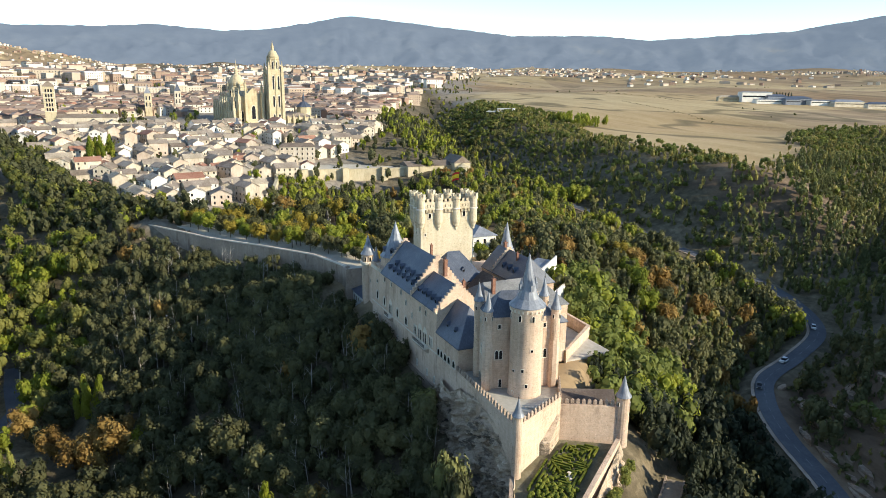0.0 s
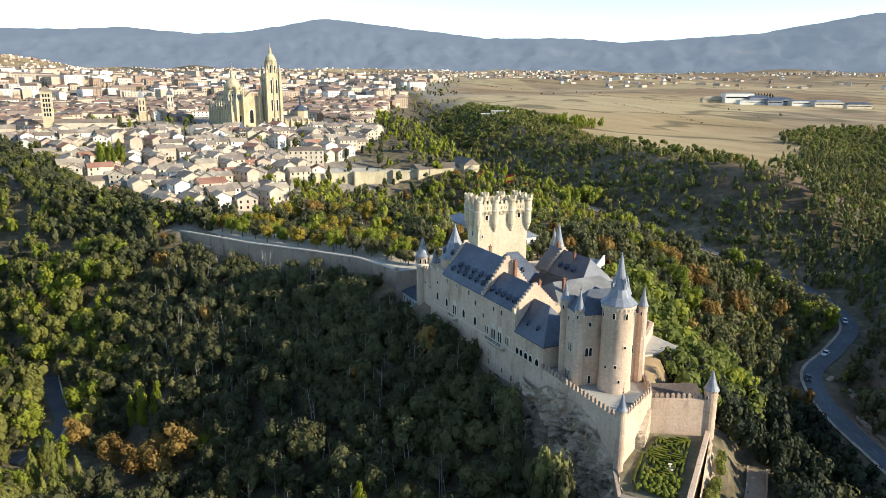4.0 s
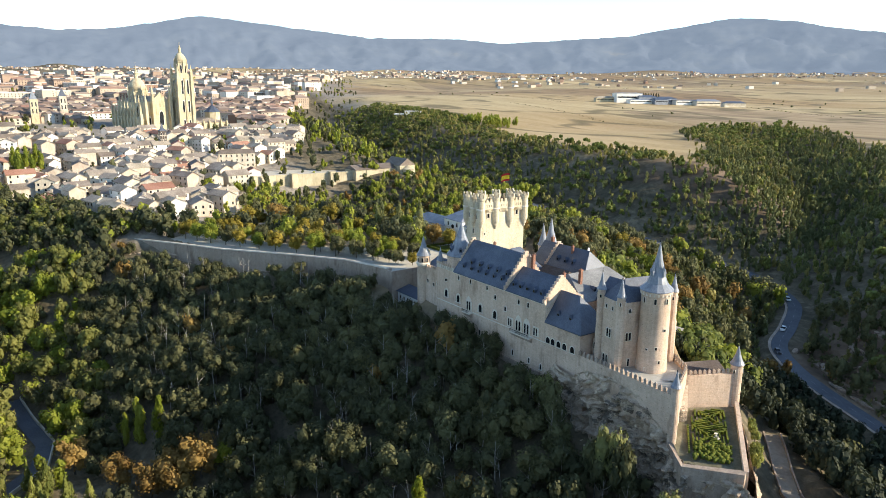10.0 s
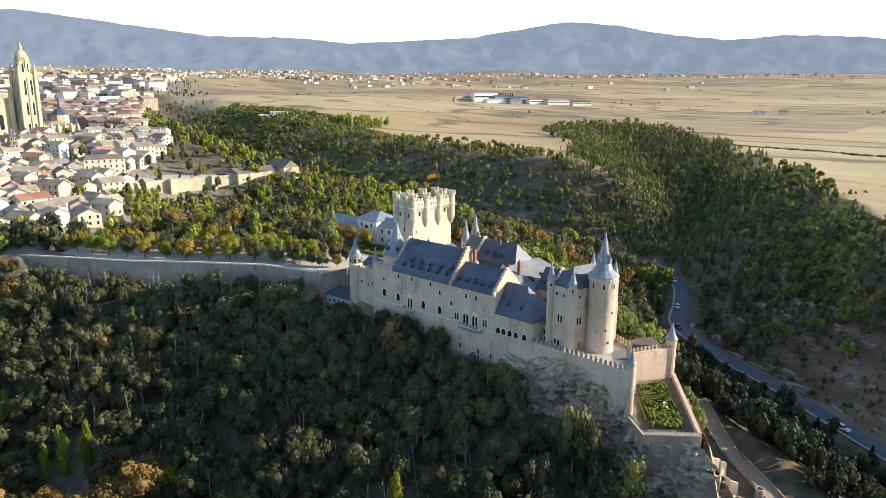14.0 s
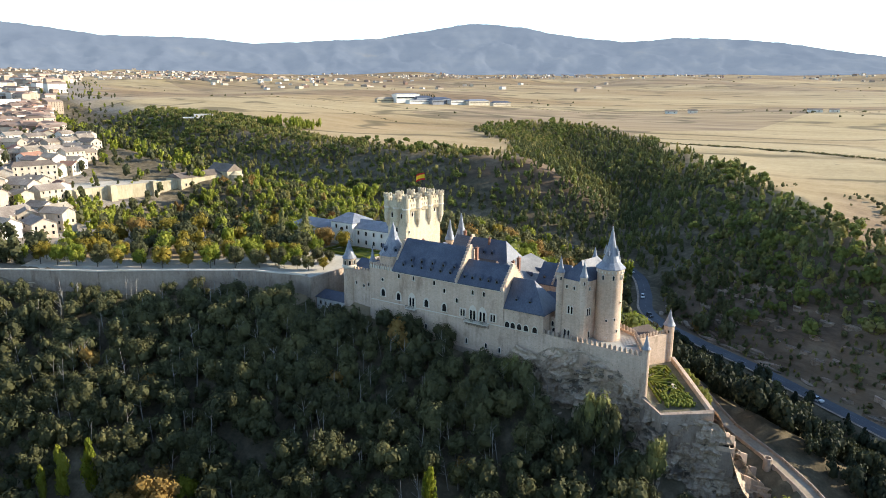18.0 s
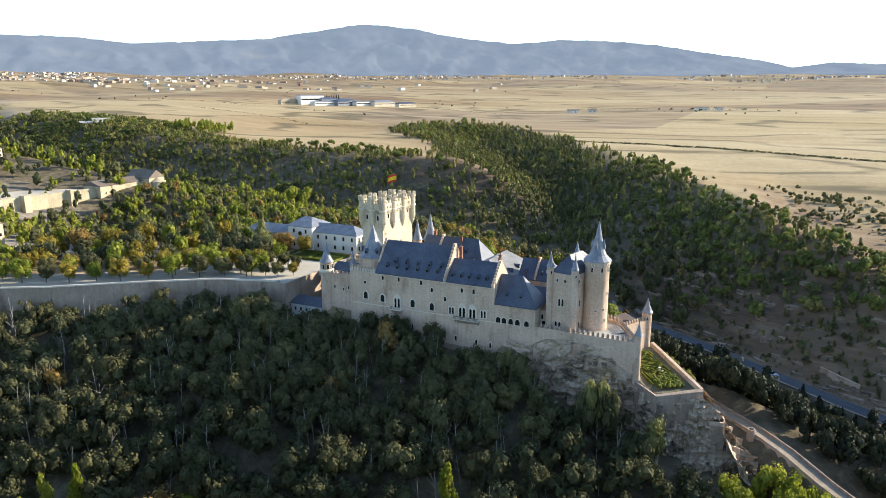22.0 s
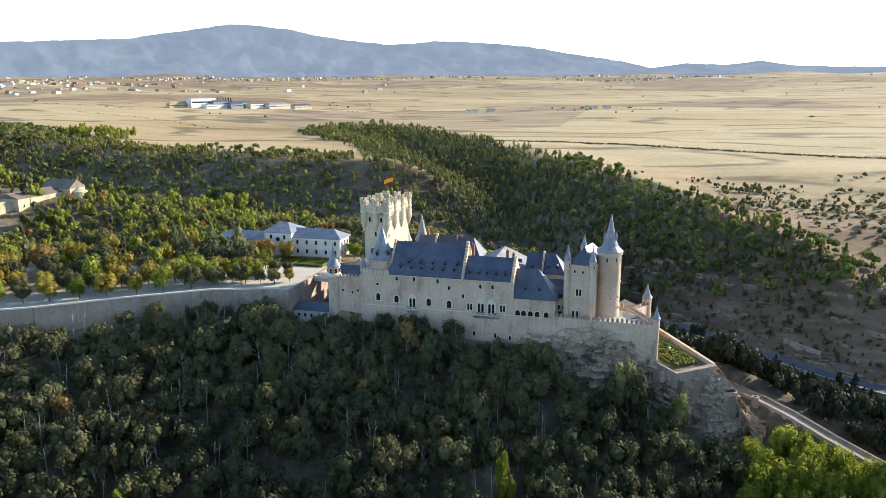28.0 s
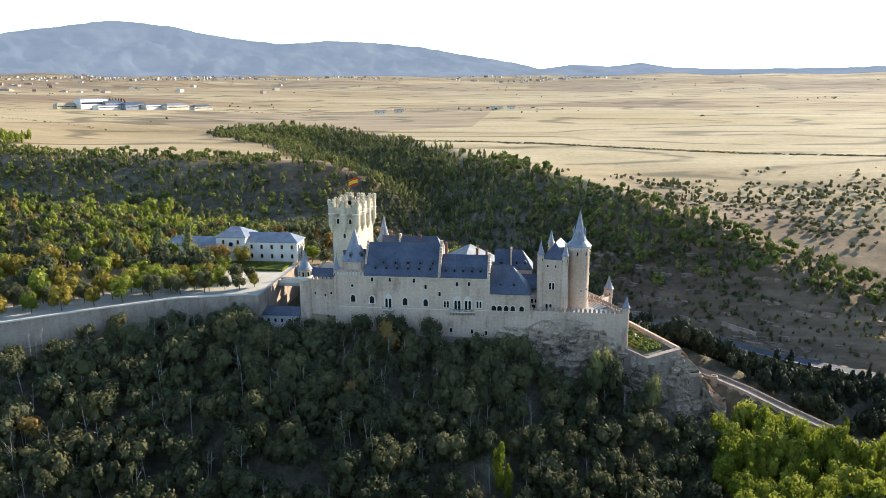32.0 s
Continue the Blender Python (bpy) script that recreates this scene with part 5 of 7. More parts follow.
# esplanade: retaining wall, moat, paving
esplanade = thing("esplanade_wall", "long rubble retaining wall below the tree-lined esplanade", "wall", kind="structure")
pts = [(-155, -62, 1.0), (-130, -50, 2.0), (-106, -38, 2.5), (-84, -21, 2.6), (-61, -4.8, 2.6), (-37.5, 1.2, 3.0)]
for (ax, ay, az_), (bx, by, bz_) in zip(pts, pts[1:]):
    ln = math.hypot(bx - ax, by - ay)
    ox, oy = (by - ay) / ln, -(bx - ax) / ln
    part("wall", Shape().prism([(ax + ox, ay + oy), (bx + ox, by + oy), (bx - ox, by - oy), (ax - ox, ay - oy)], [-22] * 4, [az_, bz_, bz_, az_]), RUBBLE, esplanade)
    part("coping", Shape().prism([(ax + ox * 1.15, ay + oy * 1.15), (bx + ox * 1.15, by + oy * 1.15), (bx + ox * 0.3, by + oy * 0.3), (ax + ox * 0.3, ay + oy * 0.3)], [az_ - 0.05, bz_ - 0.05, bz_ - 0.05, az_ - 0.05], [az_ + 0.45, bz_ + 0.45, bz_ + 0.45, az_ + 0.45]), TRIM, esplanade)
abut = part("moat_abutment", Shape().box(-38.5, -33.4, -0.6, 46.5, -18, 2.0).box(-34.1, -33.4, -0.6, 46.5, 2.0, 2.9).box(-38.5, -34.1, -0.6, 0.2, 2.0, 2.9), RUBBLE, esplanade)
part("moat_end", Shape().box(-33.4, -18.6, 44.5, 47.5, -18, 2.0), RUBBLE, esplanade)
part("bridge", Shape().box(-33.4, -18.5, 20, 25, 0.8, 2.0), PAVING, esplanade)
for y_ in (20.0, 24.6):
    part("bridge_parapet", Shape().box(-33.4, -18.5, y_, y_ + 0.4, 2.0, 3.0), TRIM, esplanade)
hut = thing("moat_house", "small whitewashed house with slate roof in the moat", "house")
part("wall", Shape().box(-33, -19.5, 1.8, 6.6, -13, -4.6), WHITE, hut)
part("roof", Shape().prism([(-33.4, 1.3), (-19.2, 1.3), (-19.2, 7), (-33.4, 7)], [-4.6] * 4, [-4.5, -4.5, -2.9, -2.9]), SLATE, hut)
for x in (-31, -28.6, -26.2, -23.4, -21.4):
    window(hut, x, 1.8, -7.0, 0, 0.8, 1.2, False, 0.1)
plaza = tagged(new("pavement", Shape().prism([(-34, 2), (-34, 30), (-34, 46), (-36, 48), (-66, 48), (-68, 22), (-92, -4), (-118, -22), (-150, -36), (-140, -50), (-106, -36.5), (-61, -3.5)], [0] * 12, [2.06] * 12).mesh("pavement", SAND)), "pale sandy esplanade in front of the castle", "pavement", kind="structure")

# north town wall with its round tower and rock
pts = [(-154, -62, 0.6), (-160, -80, -4), (-180, -103, -12), (-204, -117.5, -15.2), (-240, -126, -15.5), (-285, -138, -16), (-340, -152, -17)]
north_wall = thing("north_town_wall", "old grey town wall with a round tower", "wall", kind="structure")
for (ax, ay, az_), (bx, by, bz_) in zip(pts, pts[1:]):
    ln = math.hypot(bx - ax, by - ay)
    ox, oy = (by - ay) / ln, -(bx - ax) / ln
    part("wall", Shape().prism([(ax + ox, ay + oy), (bx + ox, by + oy), (bx - ox, by - oy), (ax - ox, ay - oy)], [-40] * 4, [az_, bz_, bz_, az_]), RUBBLE, north_wall)
part("round_tower", Shape().lathe(-204, -118.5, [(3.2, -36), (2.9, -15.0), (3.1, -14.7), (3.1, -13.8)], 18), STONE, north_wall)
crag("cliff", "broken grey rock below the town wall", -182, -118, lambda u: -104 + 66 * u, lambda u: -6.0 + 5 * u, lambda u: -34.0, 12.0, 10.0)


# ---- academy beside the esplanade ----
academy = thing("academy", "white two-storey academy with grey hipped roofs", "building")
for x0, x1, y0, y1, eave, ridge, h0, h1 in ((-58, -36.4, 52, 62, 10.2, 13.4, 0.01, 5), (-70.5, -58, 50.5, 63.5, 12.2, 15.6, 5, 5), (-94, -70.5, 50, 60, 8.6, 11.6, 5, 0.01)):
    w = part("wall", Shape().box(x0, x1, y0, y1, -4, eave), WHITE, academy)
    part("hipped_roof", Shape().gable(x0, x1, y0, y1, eave + 0.05, ridge, 0.6, hip0=h0, hip1=h1), LEAD, academy)
    n = int((x1 - x0) / 4.2)
    for k in range(n):
        for z in (3.4, eave - 2.9):
            window(w, x0 + (x1 - x0) * (k + 0.5) / n, y0, z, 0, 1.0, 1.7, z < 5, 0.2)
for y in (54, 57, 60):
    for z in (3.4, 7.2):
        window(academy, -36.4, y, z, 90, 1.0, 1.7)
part("round_window", Shape().lathe(0, 0, [(0.9, 0), (0.9, 0.18)], 16, pose(-64.2, 50.5, 9.2, 90, 0, 0)), DARKFILL, academy)
lawn = tagged(new("lawn", Shape().prism([(-62, 37), (-40, 36), (-38, 46), (-60, 47)], [2.0] * 4, [2.16] * 4).mesh("lawn", HEDGE)), "clipped green parterre on the plaza", "lawn", kind="structure")
for x0, x1, y0, y1 in ((-62, -38, 35.4, 36.2), (-62, -38, 46.8, 47.6), (-62.8, -62, 35.4, 47.6), (-38, -37.2, 35.4, 47.6), (-51, -50, 36.2, 46.8)):
    hedge = thing("hedge", "low clipped hedge round the parterre", "hedge", group="parterre hedges")
    part("clipped_box", Shape().box(x0, x1, y0, y1, 2.0, 3.0, top=0.97), HEDGE, hedge)
monument = thing("monument", "dark bronze monument on a stone pedestal", "monument", (-112, 14, 2.0))
part("step", Shape().lathe(0, 0, [(4.2, 0), (4.2, 0.4), (3.2, 0.4), (3.2, 0.9)], 8), TRIM, monument)
part("pedestal", Shape().box(-1.5, 1.5, -1.5, 1.5, 0.9, 4.2, top=0.85), TRIM, monument)
part("bronze_group", Shape().lathe(0, 0, [(1.2, 4.2), (0.9, 5.2), (1.0, 6.2), (0.6, 7.2), (0.25, 8.2)], 9), IRON, monument)


# ---- town houses ----
def in_town(x, y):
    """The old quarter between the two walls."""
    hi = np.interp(x, [-520, -450, -380, -330, -280, -240, -200, -150], [188, 165, 126, 72, 40, 16, 0, -26])
    lo = np.interp(x, [-520, -400, -240, -190, -145], [-190, -135, -92, -74, -58])
    return lo < y < hi


HOUSE = {}


def house_meshes(kind):
    """A house 1 of 10 plans: walls, pitched tile roof, rows of windows."""
    if kind in HOUSE:
        return HOUSE[kind]
    rng = random.Random(100 + kind)
    w, d, floors = rng.uniform(9, 15), rng.uniform(7.5, 10.5), rng.choice((2, 2, 3))
    h = floors * 2.9
    rise = d * rng.uniform(0.2, 0.27)
    wall = Shape().box(-w / 2, w / 2, -d / 2, d / 2, -9, h)
    wall.add([(-w / 2, -d / 2, h), (-w / 2, d / 2, h), (-w / 2, 0, h + rise), (w / 2, -d / 2, h), (w / 2, d / 2, h), (w / 2, 0, h + rise)], [(0, 2, 1), (3, 4, 5)])
    o = 0.45
    k = rise / (d / 2)
    roof = Shape()
    for sgn in (-1, 1):
        a, b = sgn * (d / 2 + o), 0
        z0, z1 = h - o * k, h + rise + 0.02
        v = [(-w / 2 - o, a, z0), (w / 2 + o, a, z0), (w / 2 + o, b, z1), (-w / 2 - o, b, z1)]
        v += [(x, y, z + 0.28) for x, y, z in v]
        roof.add(v, [(0, 3, 2, 1), (4, 5, 6, 7), (0, 1, 5, 4), (1, 2, 6, 5), (2, 3, 7, 6), (3, 0, 4, 7)])
    hole = Shape()
    hole.box(-0.45, 0.45, -0.07, 0.02, 0, 1.35)
    stack = Shape().box(-0.4, 0.4, -0.4, 0.4, -1.2, 1.3).box(-0.5, 0.5, -0.5, 0.5, 1.3, 1.5)
    spots = []
    for f in range(floors):
        for side, length, off in ((0, w, d / 2), (180, w, d / 2), (90, d, w / 2), (270, d, w / 2)):
            n = int(length / 3.2)
            for i in range(n):
                if rng.random() < 0.8:
                    u = -length / 2 + length * (i + 0.5) / n
                    spots.append(pose(0, 0, 0, 0, 0, side) @ pose(u, -off, 0.9 + 2.9 * f))
    HOUSE[kind] = w, d, h, rise, wall, roof, hole, stack, spots
    return HOUSE[kind]


WALLS = [PLASTER, mottled("white_house_plaster", (0.58, 0.54, 0.47), (0.68, 0.64, 0.57), (0.75, 0.72, 0.66), 0.12, 1.4, 0.9, 0.1, True, vary=0.12),
         mottled("pink_house_plaster", (0.42, 0.32, 0.24), (0.53, 0.42, 0.325), (0.61, 0.51, 0.42), 0.12, 1.4, 0.9, 0.1, True, vary=0.15)]
ROOFS = [TILE, mottled("grey_old_tile", (0.16, 0.125, 0.10), (0.25, 0.205, 0.165), (0.35, 0.30, 0.25), 0.12, 1.3, 0.9, 0.4, vary=0.25),
         mottled("red_new_tile", (0.22, 0.10, 0.065), (0.31, 0.155, 0.105), (0.37, 0.21, 0.15), 0.12, 1.3, 0.9, 0.4, vary=0.2)]
made_house = {}
labels = ["cream plastered house with faded clay tile roof", "white plastered house with old tile roof", "pink plastered house with clay tile roof"]
rng = random.Random(42)
taken = []


def house(x, y, turn, kind, wm, rm):
    key = (kind, wm, rm)
    w, d, h, rise, wall, roof, hole, stack, spots = house_meshes(kind)
    z = ground_z(x, y)
    if key not in made_house:
        ob = thing("house", labels[wm], "house", (x, y, z), "houses of the old quarter")
        ob.rotation_euler = (0, 0, radians(turn))
        part("wall", wall, WALLS[wm], ob)
        part("roof", roof, ROOFS[rm], ob)
        c = part("chimney", stack, PLASTER, ob)
        c.location = (w * 0.25, d * 0.15, h + rise * 0.8)
        if "pane_hole" not in made_house:
            made_house["pane_hole"] = hole.mesh("window", DARKFILL)
        toward = lambda m_: -(Matrix.Rotation(radians(turn), 3, "Z") @ m_.to_3x3() @ Vector((0, -1, 0))).dot(Vector((0.75, -0.66, 0)))
        for m_ in sorted(spots, key=toward)[:11]:
            win = part("window", made_house["pane_hole"], None, ob)
            win.matrix_basis = m_
        made_house[key] = ob
    else:
        copy_thing(made_house[key], pose(x, y, z, 0, 0, turn))


CATHEDRAL_PLOT = [(-660, 10), (-520, 10), (-500, 95), (-530, 135), (-660, 135)]
cathedral_d = Raster(lambda x, y: inside(CATHEDRAL_PLOT, x, y), -720, -60, 90, 90)
row = 0
x = -150.0
while x > -505 and len(taken) < 262:
    y = -190.0 + rng.uniform(0, 6)
    while y < 150:
        px, py = x + rng.uniform(-2.5, 2.5), y + rng.uniform(-1.5, 1.5)
        street = abs(((py + 0.22 * px) % 46) - 23) < 3.0
        green = math.sin(px * 0.05 + 1) + math.sin(py * 0.06 + px * 0.02) > 1.45
        blocked = cathedral_d(px, py) > -4 or math.hypot(px + 395, py - 17) < 15 or math.hypot(px + 330, py - 48) < 17 or math.hypot(px + 500, py + 100) < 24
        if in_town(px, py) and px < -168 and not street and not green and not blocked:
            taken.append((px, py))
            house(px, py, rng.choice((12, 102, 12, 20, 100, -15)) + rng.uniform(-9, 9), rng.randrange(7), rng.choice((0, 0, 0, 1, 2)), rng.choice((0, 0, 0, 1, 1, 1, 2)))
        y += rng.uniform(11.0, 15.0)
    x -= rng.uniform(12.0, 14.5)

# the long pale hotel block under the small tower, and other landmarks
def block(name, label, category, x, y, turn, w, d, h, wall_mat, roof_mat, floors, bays, rise=2.6, hip=3.0, group=""):
    z = ground_z(x, y)
    ob = thing(name, label, category, (x, y, z), group)
    ob.rotation_euler = (0, 0, radians(turn))
    part("wall", Shape().box(-w / 2, w / 2, -d / 2, d / 2, -8, h), wall_mat, ob)
    part("roof", Shape().gable(-w / 2, w / 2, -d / 2, d / 2, h + 0.03, h + rise, 0.5, hip0=hip, hip1=hip), roof_mat, ob)
    for f in range(floors):
        for k in range(bays):
            for side in (-1, 1):
                window(ob, -w / 2 + w * (k + 0.5) / bays, side * d / 2, 1.0 + f * (h / floors), 0 if side < 0 else 180, 1.0, 1.6, False, 0.14)
        for k in range(max(1, int(d / 4))):
            window(ob, w / 2, -d / 2 + d * (k + 0.5) / max(1, int(d / 4)), 1.0 + f * (h / floors), 90, 1.0, 1.6, False, 0.14)
    return ob


block("arcaded_block", "long cream house front with galleried windows", "building", -328, 50, 78, 26, 10, 10.5, PLASTER, TILE, 3, 7)
def town_tower(name, label, x, y, w, h, mat, roof, tiers, spire):
    z = ground_z(x, y)
    ob = thing(name, label, "church tower", (x, y, z))
    part("shaft", Shape().box(-w / 2, w / 2, -w / 2, w / 2, -8, h), mat, ob)
    for t in range(tiers):
        zz = h * (0.42 + 0.56 * t / tiers)
        part("cornice", Shape().box(-w / 2 - 0.25, w / 2 + 0.25, -w / 2 - 0.25, w / 2 + 0.25, zz - 0.5, zz - 0.2), TRIM, ob)
        for side in range(4):
            for d in (-w * 0.24, 0.0 if tiers > 3 else None, w * 0.24):
                if d is not None:
                    m_ = pose(0, 0, 0, 0, 0, 90 * side) @ Vector((d, -w / 2, 0))
                    # the hollow belfry's shade is a dark sheet on the solid shaft
                    window(ob, m_.x, m_.y, zz, 90 * side, w * 0.16, h * 0.56 / tiers * 0.66, True, 0.12, False, "belfry_opening")
    part("spire", Shape().lathe(0, 0, spire, 4 if spire[0][0] > w * 0.65 else 8, pose(0, 0, 0, 0, 0, 45)), roof, ob)
    return ob


town_tower("brick_bell_tower", "slim brick bell tower with slate spire", -395, 17, 5.0, 15.5, BROWNTILE, SLATE, 3, [(3.4, 15.5), (2.2, 16.6), (1.4, 17.4), (1.3, 18.4), (0.1, 21)])
block("church", "small white church below the bell tower", "church", -386, 10, 20, 16, 9, 7, WHITE, TILE, 1, 4, 2.4, 0.01)
town_tower("romanesque_tower", "tall golden romanesque church tower of arcaded storeys", -509, -124, 8.6, 36, GOLD, TILE, 5, [(6.4, 36), (5.0, 37.6), (0.1, 41)])
block("church", "long romanesque church with arcaded porch", "church", -507, -95, 84, 48, 14, 10, PLASTER, TILE, 1, 14, 3.0, 0.01)
town_tower("octagon_tower", "pale church tower far in the town", -640, -40, 7, 24, GOLD, LEAD, 2, [(4.6, 24), (3.6, 26), (1.6, 29), (0.1, 34)])
town_tower("church_tower", "pale church tower with slate spire in the town", -700, -5, 7, 24, PLASTER, SLATE, 2, [(4.9, 24), (0.1, 33)])

# ---- cathedral ----
CZ = 10.0
cathedral = thing("cathedral", "golden late gothic cathedral with a tall domed bell tower", "cathedral", (-533, 75, CZ))
cathedral.rotation_euler = (0, 0, radians(8))
cathedral.scale = (1, 1, 1.07)


def pinnacle(parent, x, y, z, w=1.5, h=7.0):
    key = ("pinnacle", w, h)
    if key not in ARCHES:
        ARCHES[key] = Shape().box(-w / 2, w / 2, -w / 2, w / 2, 0, h * 0.42).lathe(0, 0, [(w * 0.8, h * 0.42), (w * 0.45, h * 0.5), (0.05, h)], 4, pose(0, 0, 0, 0, 0, 45)).mesh("pinnacle", GOLD)
    ob = part("pinnacle", ARCHES[key], None, parent)
    ob.location = (x, y, z)


bell = part("bell_tower", Shape().box(-8, 8, -8, 8, -12, 62).box(-7.2, 7.2, -7.2, 7.2, 62, 64), GOLD, cathedral, "tall square bell tower of golden stone")
for sx in (-1, 1):
    for sy in (-1, 1):
        part("corner_buttress", Shape().box(sx * 8 - 1.7, sx * 8 + 1.7, sy * 8 - 1.7, sy * 8 + 1.7, -12, 61), GOLD, bell)
        pinnacle(bell, sx * 8, sy * 8, 61, 2.6, 11)
for side in range(4):
    for d in (-3.2, 3.2):
        for z, hh in ((30, 10), (46, 12), (14, 9)):
            q = pose(0, 0, 0, 0, 0, 90 * side) @ Vector((d, -8, 0))
            # dark sheets paint the shade in the bell openings
            window(bell, q.x, q.y, z, 90 * side, 2.2, hh, True, 0.5, False, "belfry_opening")
    part("mid_buttress", Shape().box(-0.8, 0.8, -9, -8, -12, 60, pose(0, 0, 0, 0, 0, 90 * side)), GOLD, bell)
    for z in (27, 43.5, 60):
        part("cornice", Shape().box(-8.6, 8.6, -8.6, -8, z, z + 1, pose(0, 0, 0, 0, 0, 90 * side)), GOLD, bell)
bell.scale = (0.84, 0.84, 1)
lantern = part("octagon", Shape().lathe(0, 0, [(7.0, 62), (7.0, 73), (7.5, 73.4), (7.5, 74.4)], 8), GOLD, bell)
for k in range(8):
    a = math.tau * (k + 0.5) / 8
    # here too the opening's shade is painted on a dark sheet
    window(lantern, 6.5 * math.cos(a), 6.5 * math.sin(a), 64.5, math.degrees(a) + 90, 1.8, 6.5, True, 0.4, False, "belfry_opening")
    pinnacle(lantern, 7.3 * math.cos(math.tau * k / 8), 7.3 * math.sin(math.tau * k / 8), 68, 1.2, 9)
part("dome", Shape().lathe(0, 0, [(6.6, 74.4), (6.3, 76.5), (5.2, 79), (3.6, 80.8), (2.0, 81.6)], 16), GOLD, lantern, "ribbed golden dome", smooth=True)
part("cupola", Shape().lathe(0, 0, [(1.9, 81.4), (1.6, 84.5), (1.9, 84.7), (1.2, 86), (0.35, 88.6), (0.08, 91)], 10), GOLD, lantern)
nave = part("nave", Shape().box(-75, -8, -46, -8, -12, 33), GOLD, cathedral)
part("nave_roof", Shape().gable(-75, -8, -40, -14, 33.03, 38, 0, hip0=0.01, hip1=0.01), TILE, nave)
part("aisle", Shape().box(-70, -4, -56, -46, -12, 22).box(-70, -8, -8, 2, -12, 22), GOLD, nave)
nave.scale = (1, 0.76, 1.16)
front = part("west_front", Shape().box(-8, -4, -48, -8, -12, 34).add([(-8, -38, 34), (-8, -16, 34), (-8, -27, 41), (-4.5, -38, 34), (-4.5, -16, 34), (-4.5, -27, 41)], [(0, 2, 1), (3, 4, 5), (0, 3, 5, 2), (4, 1, 2, 5)]), GOLD, cathedral)
front.scale = (1, 0.76, 1.16)
for y, h in ((-54, 25), (-47, 31), (-38, 37), (-16, 37), (-9.5, 33)):
    part("buttress", Shape().box(-4, 0.5, y - 1.6, y + 1.6, -12, h), GOLD, front)
    pinnacle(front, -2, y, h, 2.4, 10)
for y, z, w_, h_ in ((-27, 16, 5, 10), (-42, 14, 2.6, 8), (-12.8, 14, 2.2, 8), (-27, -2, 4.5, 9)):
    window(front, -4, y, z, 90, w_, h_, True, 0.6, False, "tall_window")
for k in range(8):
    x_ = -12 - 8 * k
    for y_ in (-56, 2):
        part("flying_buttress", Shape().box(x_ - 1, x_ + 1, y_ - 1.5, y_ + 1.5, -12, 26), GOLD, nave)
        pinnacle(nave, x_, y_, 26, 1.8, 8)
    for y_ in (-46, -8):
        pinnacle(nave, x_, y_, 33, 1.6, 7)
        window(nave, x_ - 4, y_, 22.5, 0 if y_ < -20 else 180, 2.6, 8, True, 0.4, False, "clerestory_window")
crossing = part("crossing_drum", Shape().lathe(-58, -27, [(9, 30), (9, 47), (9.6, 47.3), (9.6, 48.4)], 8), GOLD, cathedral)
part("dome", Shape().lathe(-58, -27, [(8.4, 48.4), (8.0, 52), (6.4, 56), (4.2, 58.6), (2.2, 59.6)], 16), GOLD, crossing, "golden crossing dome", smooth=True)
part("cupola", Shape().lathe(-58, -27, [(2.0, 59.4), (1.7, 63.5), (2.1, 63.8), (1.0, 66), (0.3, 70), (0.06, 74)], 10), GOLD, crossing)
for k in range(8):
    a = math.tau * (k + 0.5) / 8
    pinnacle(crossing, -58 + 9.4 * math.cos(math.tau * k / 8), -27 + 9.4 * math.sin(math.tau * k / 8), 44, 1.6, 10)
    window(crossing, -58 + 8.4 * math.cos(a), -27 + 8.4 * math.sin(a), 37, math.degrees(a) + 90, 2, 7, True, 0.4, False, "drum_window")
crossing.location = (0, 6.5, 0)
cloister = part("cloister", Shape().box(-48, -2, 12, 46, -12, 20), GOLD, cathedral)
part("cloister_roof", Shape().gable(-48, -2, 12, 46, 20.03, 24, 0.5, hip0=8, hip1=8), TILE, cloister)
for k in range(6):
    part("buttress", Shape().box(-2, 0.6, 13 + 6.2 * k, 15 + 6.2 * k, -12, 19), GOLD, cloister)
    pinnacle(cloister, -1.2, 14 + 6.2 * k, 19, 1.4, 4)
    if k < 5:
        window(cloister, -2, 17.2 + 6.2 * k, 3, 90, 2.6, 11, True, 0.4, False, "tall_window")
oct_ = part("octagon_chapel", Shape().lathe(-18, 38, [(8, 18), (8, 29)], 8), OCHRE, cathedral)
part("octagon_roof", Shape().lathe(-18, 38, [(8.8, 29), (4.0, 33), (1.2, 34.5), (1.1, 37), (1.5, 37.2), (0.1, 44)], 8), SLATE, oct_)

# ---- southern town wall and convent ----
def stretch(parent, line, foot, mat, thick=1.2, name="wall"):
    for (ax, ay, az_), (bx, by, bz_) in zip(line, line[1:]):
        ln = math.hypot(bx - ax, by - ay)
        ox, oy = (by - ay) / ln * thick / 2, -(bx - ax) / ln * thick / 2
        part(name, Shape().prism([(ax + ox, ay + oy), (bx + ox, by + oy), (bx - ox, by - oy), (ax - ox, ay - oy)], [foot] * 4, [az_, bz_, bz_, az_]), mat, parent)


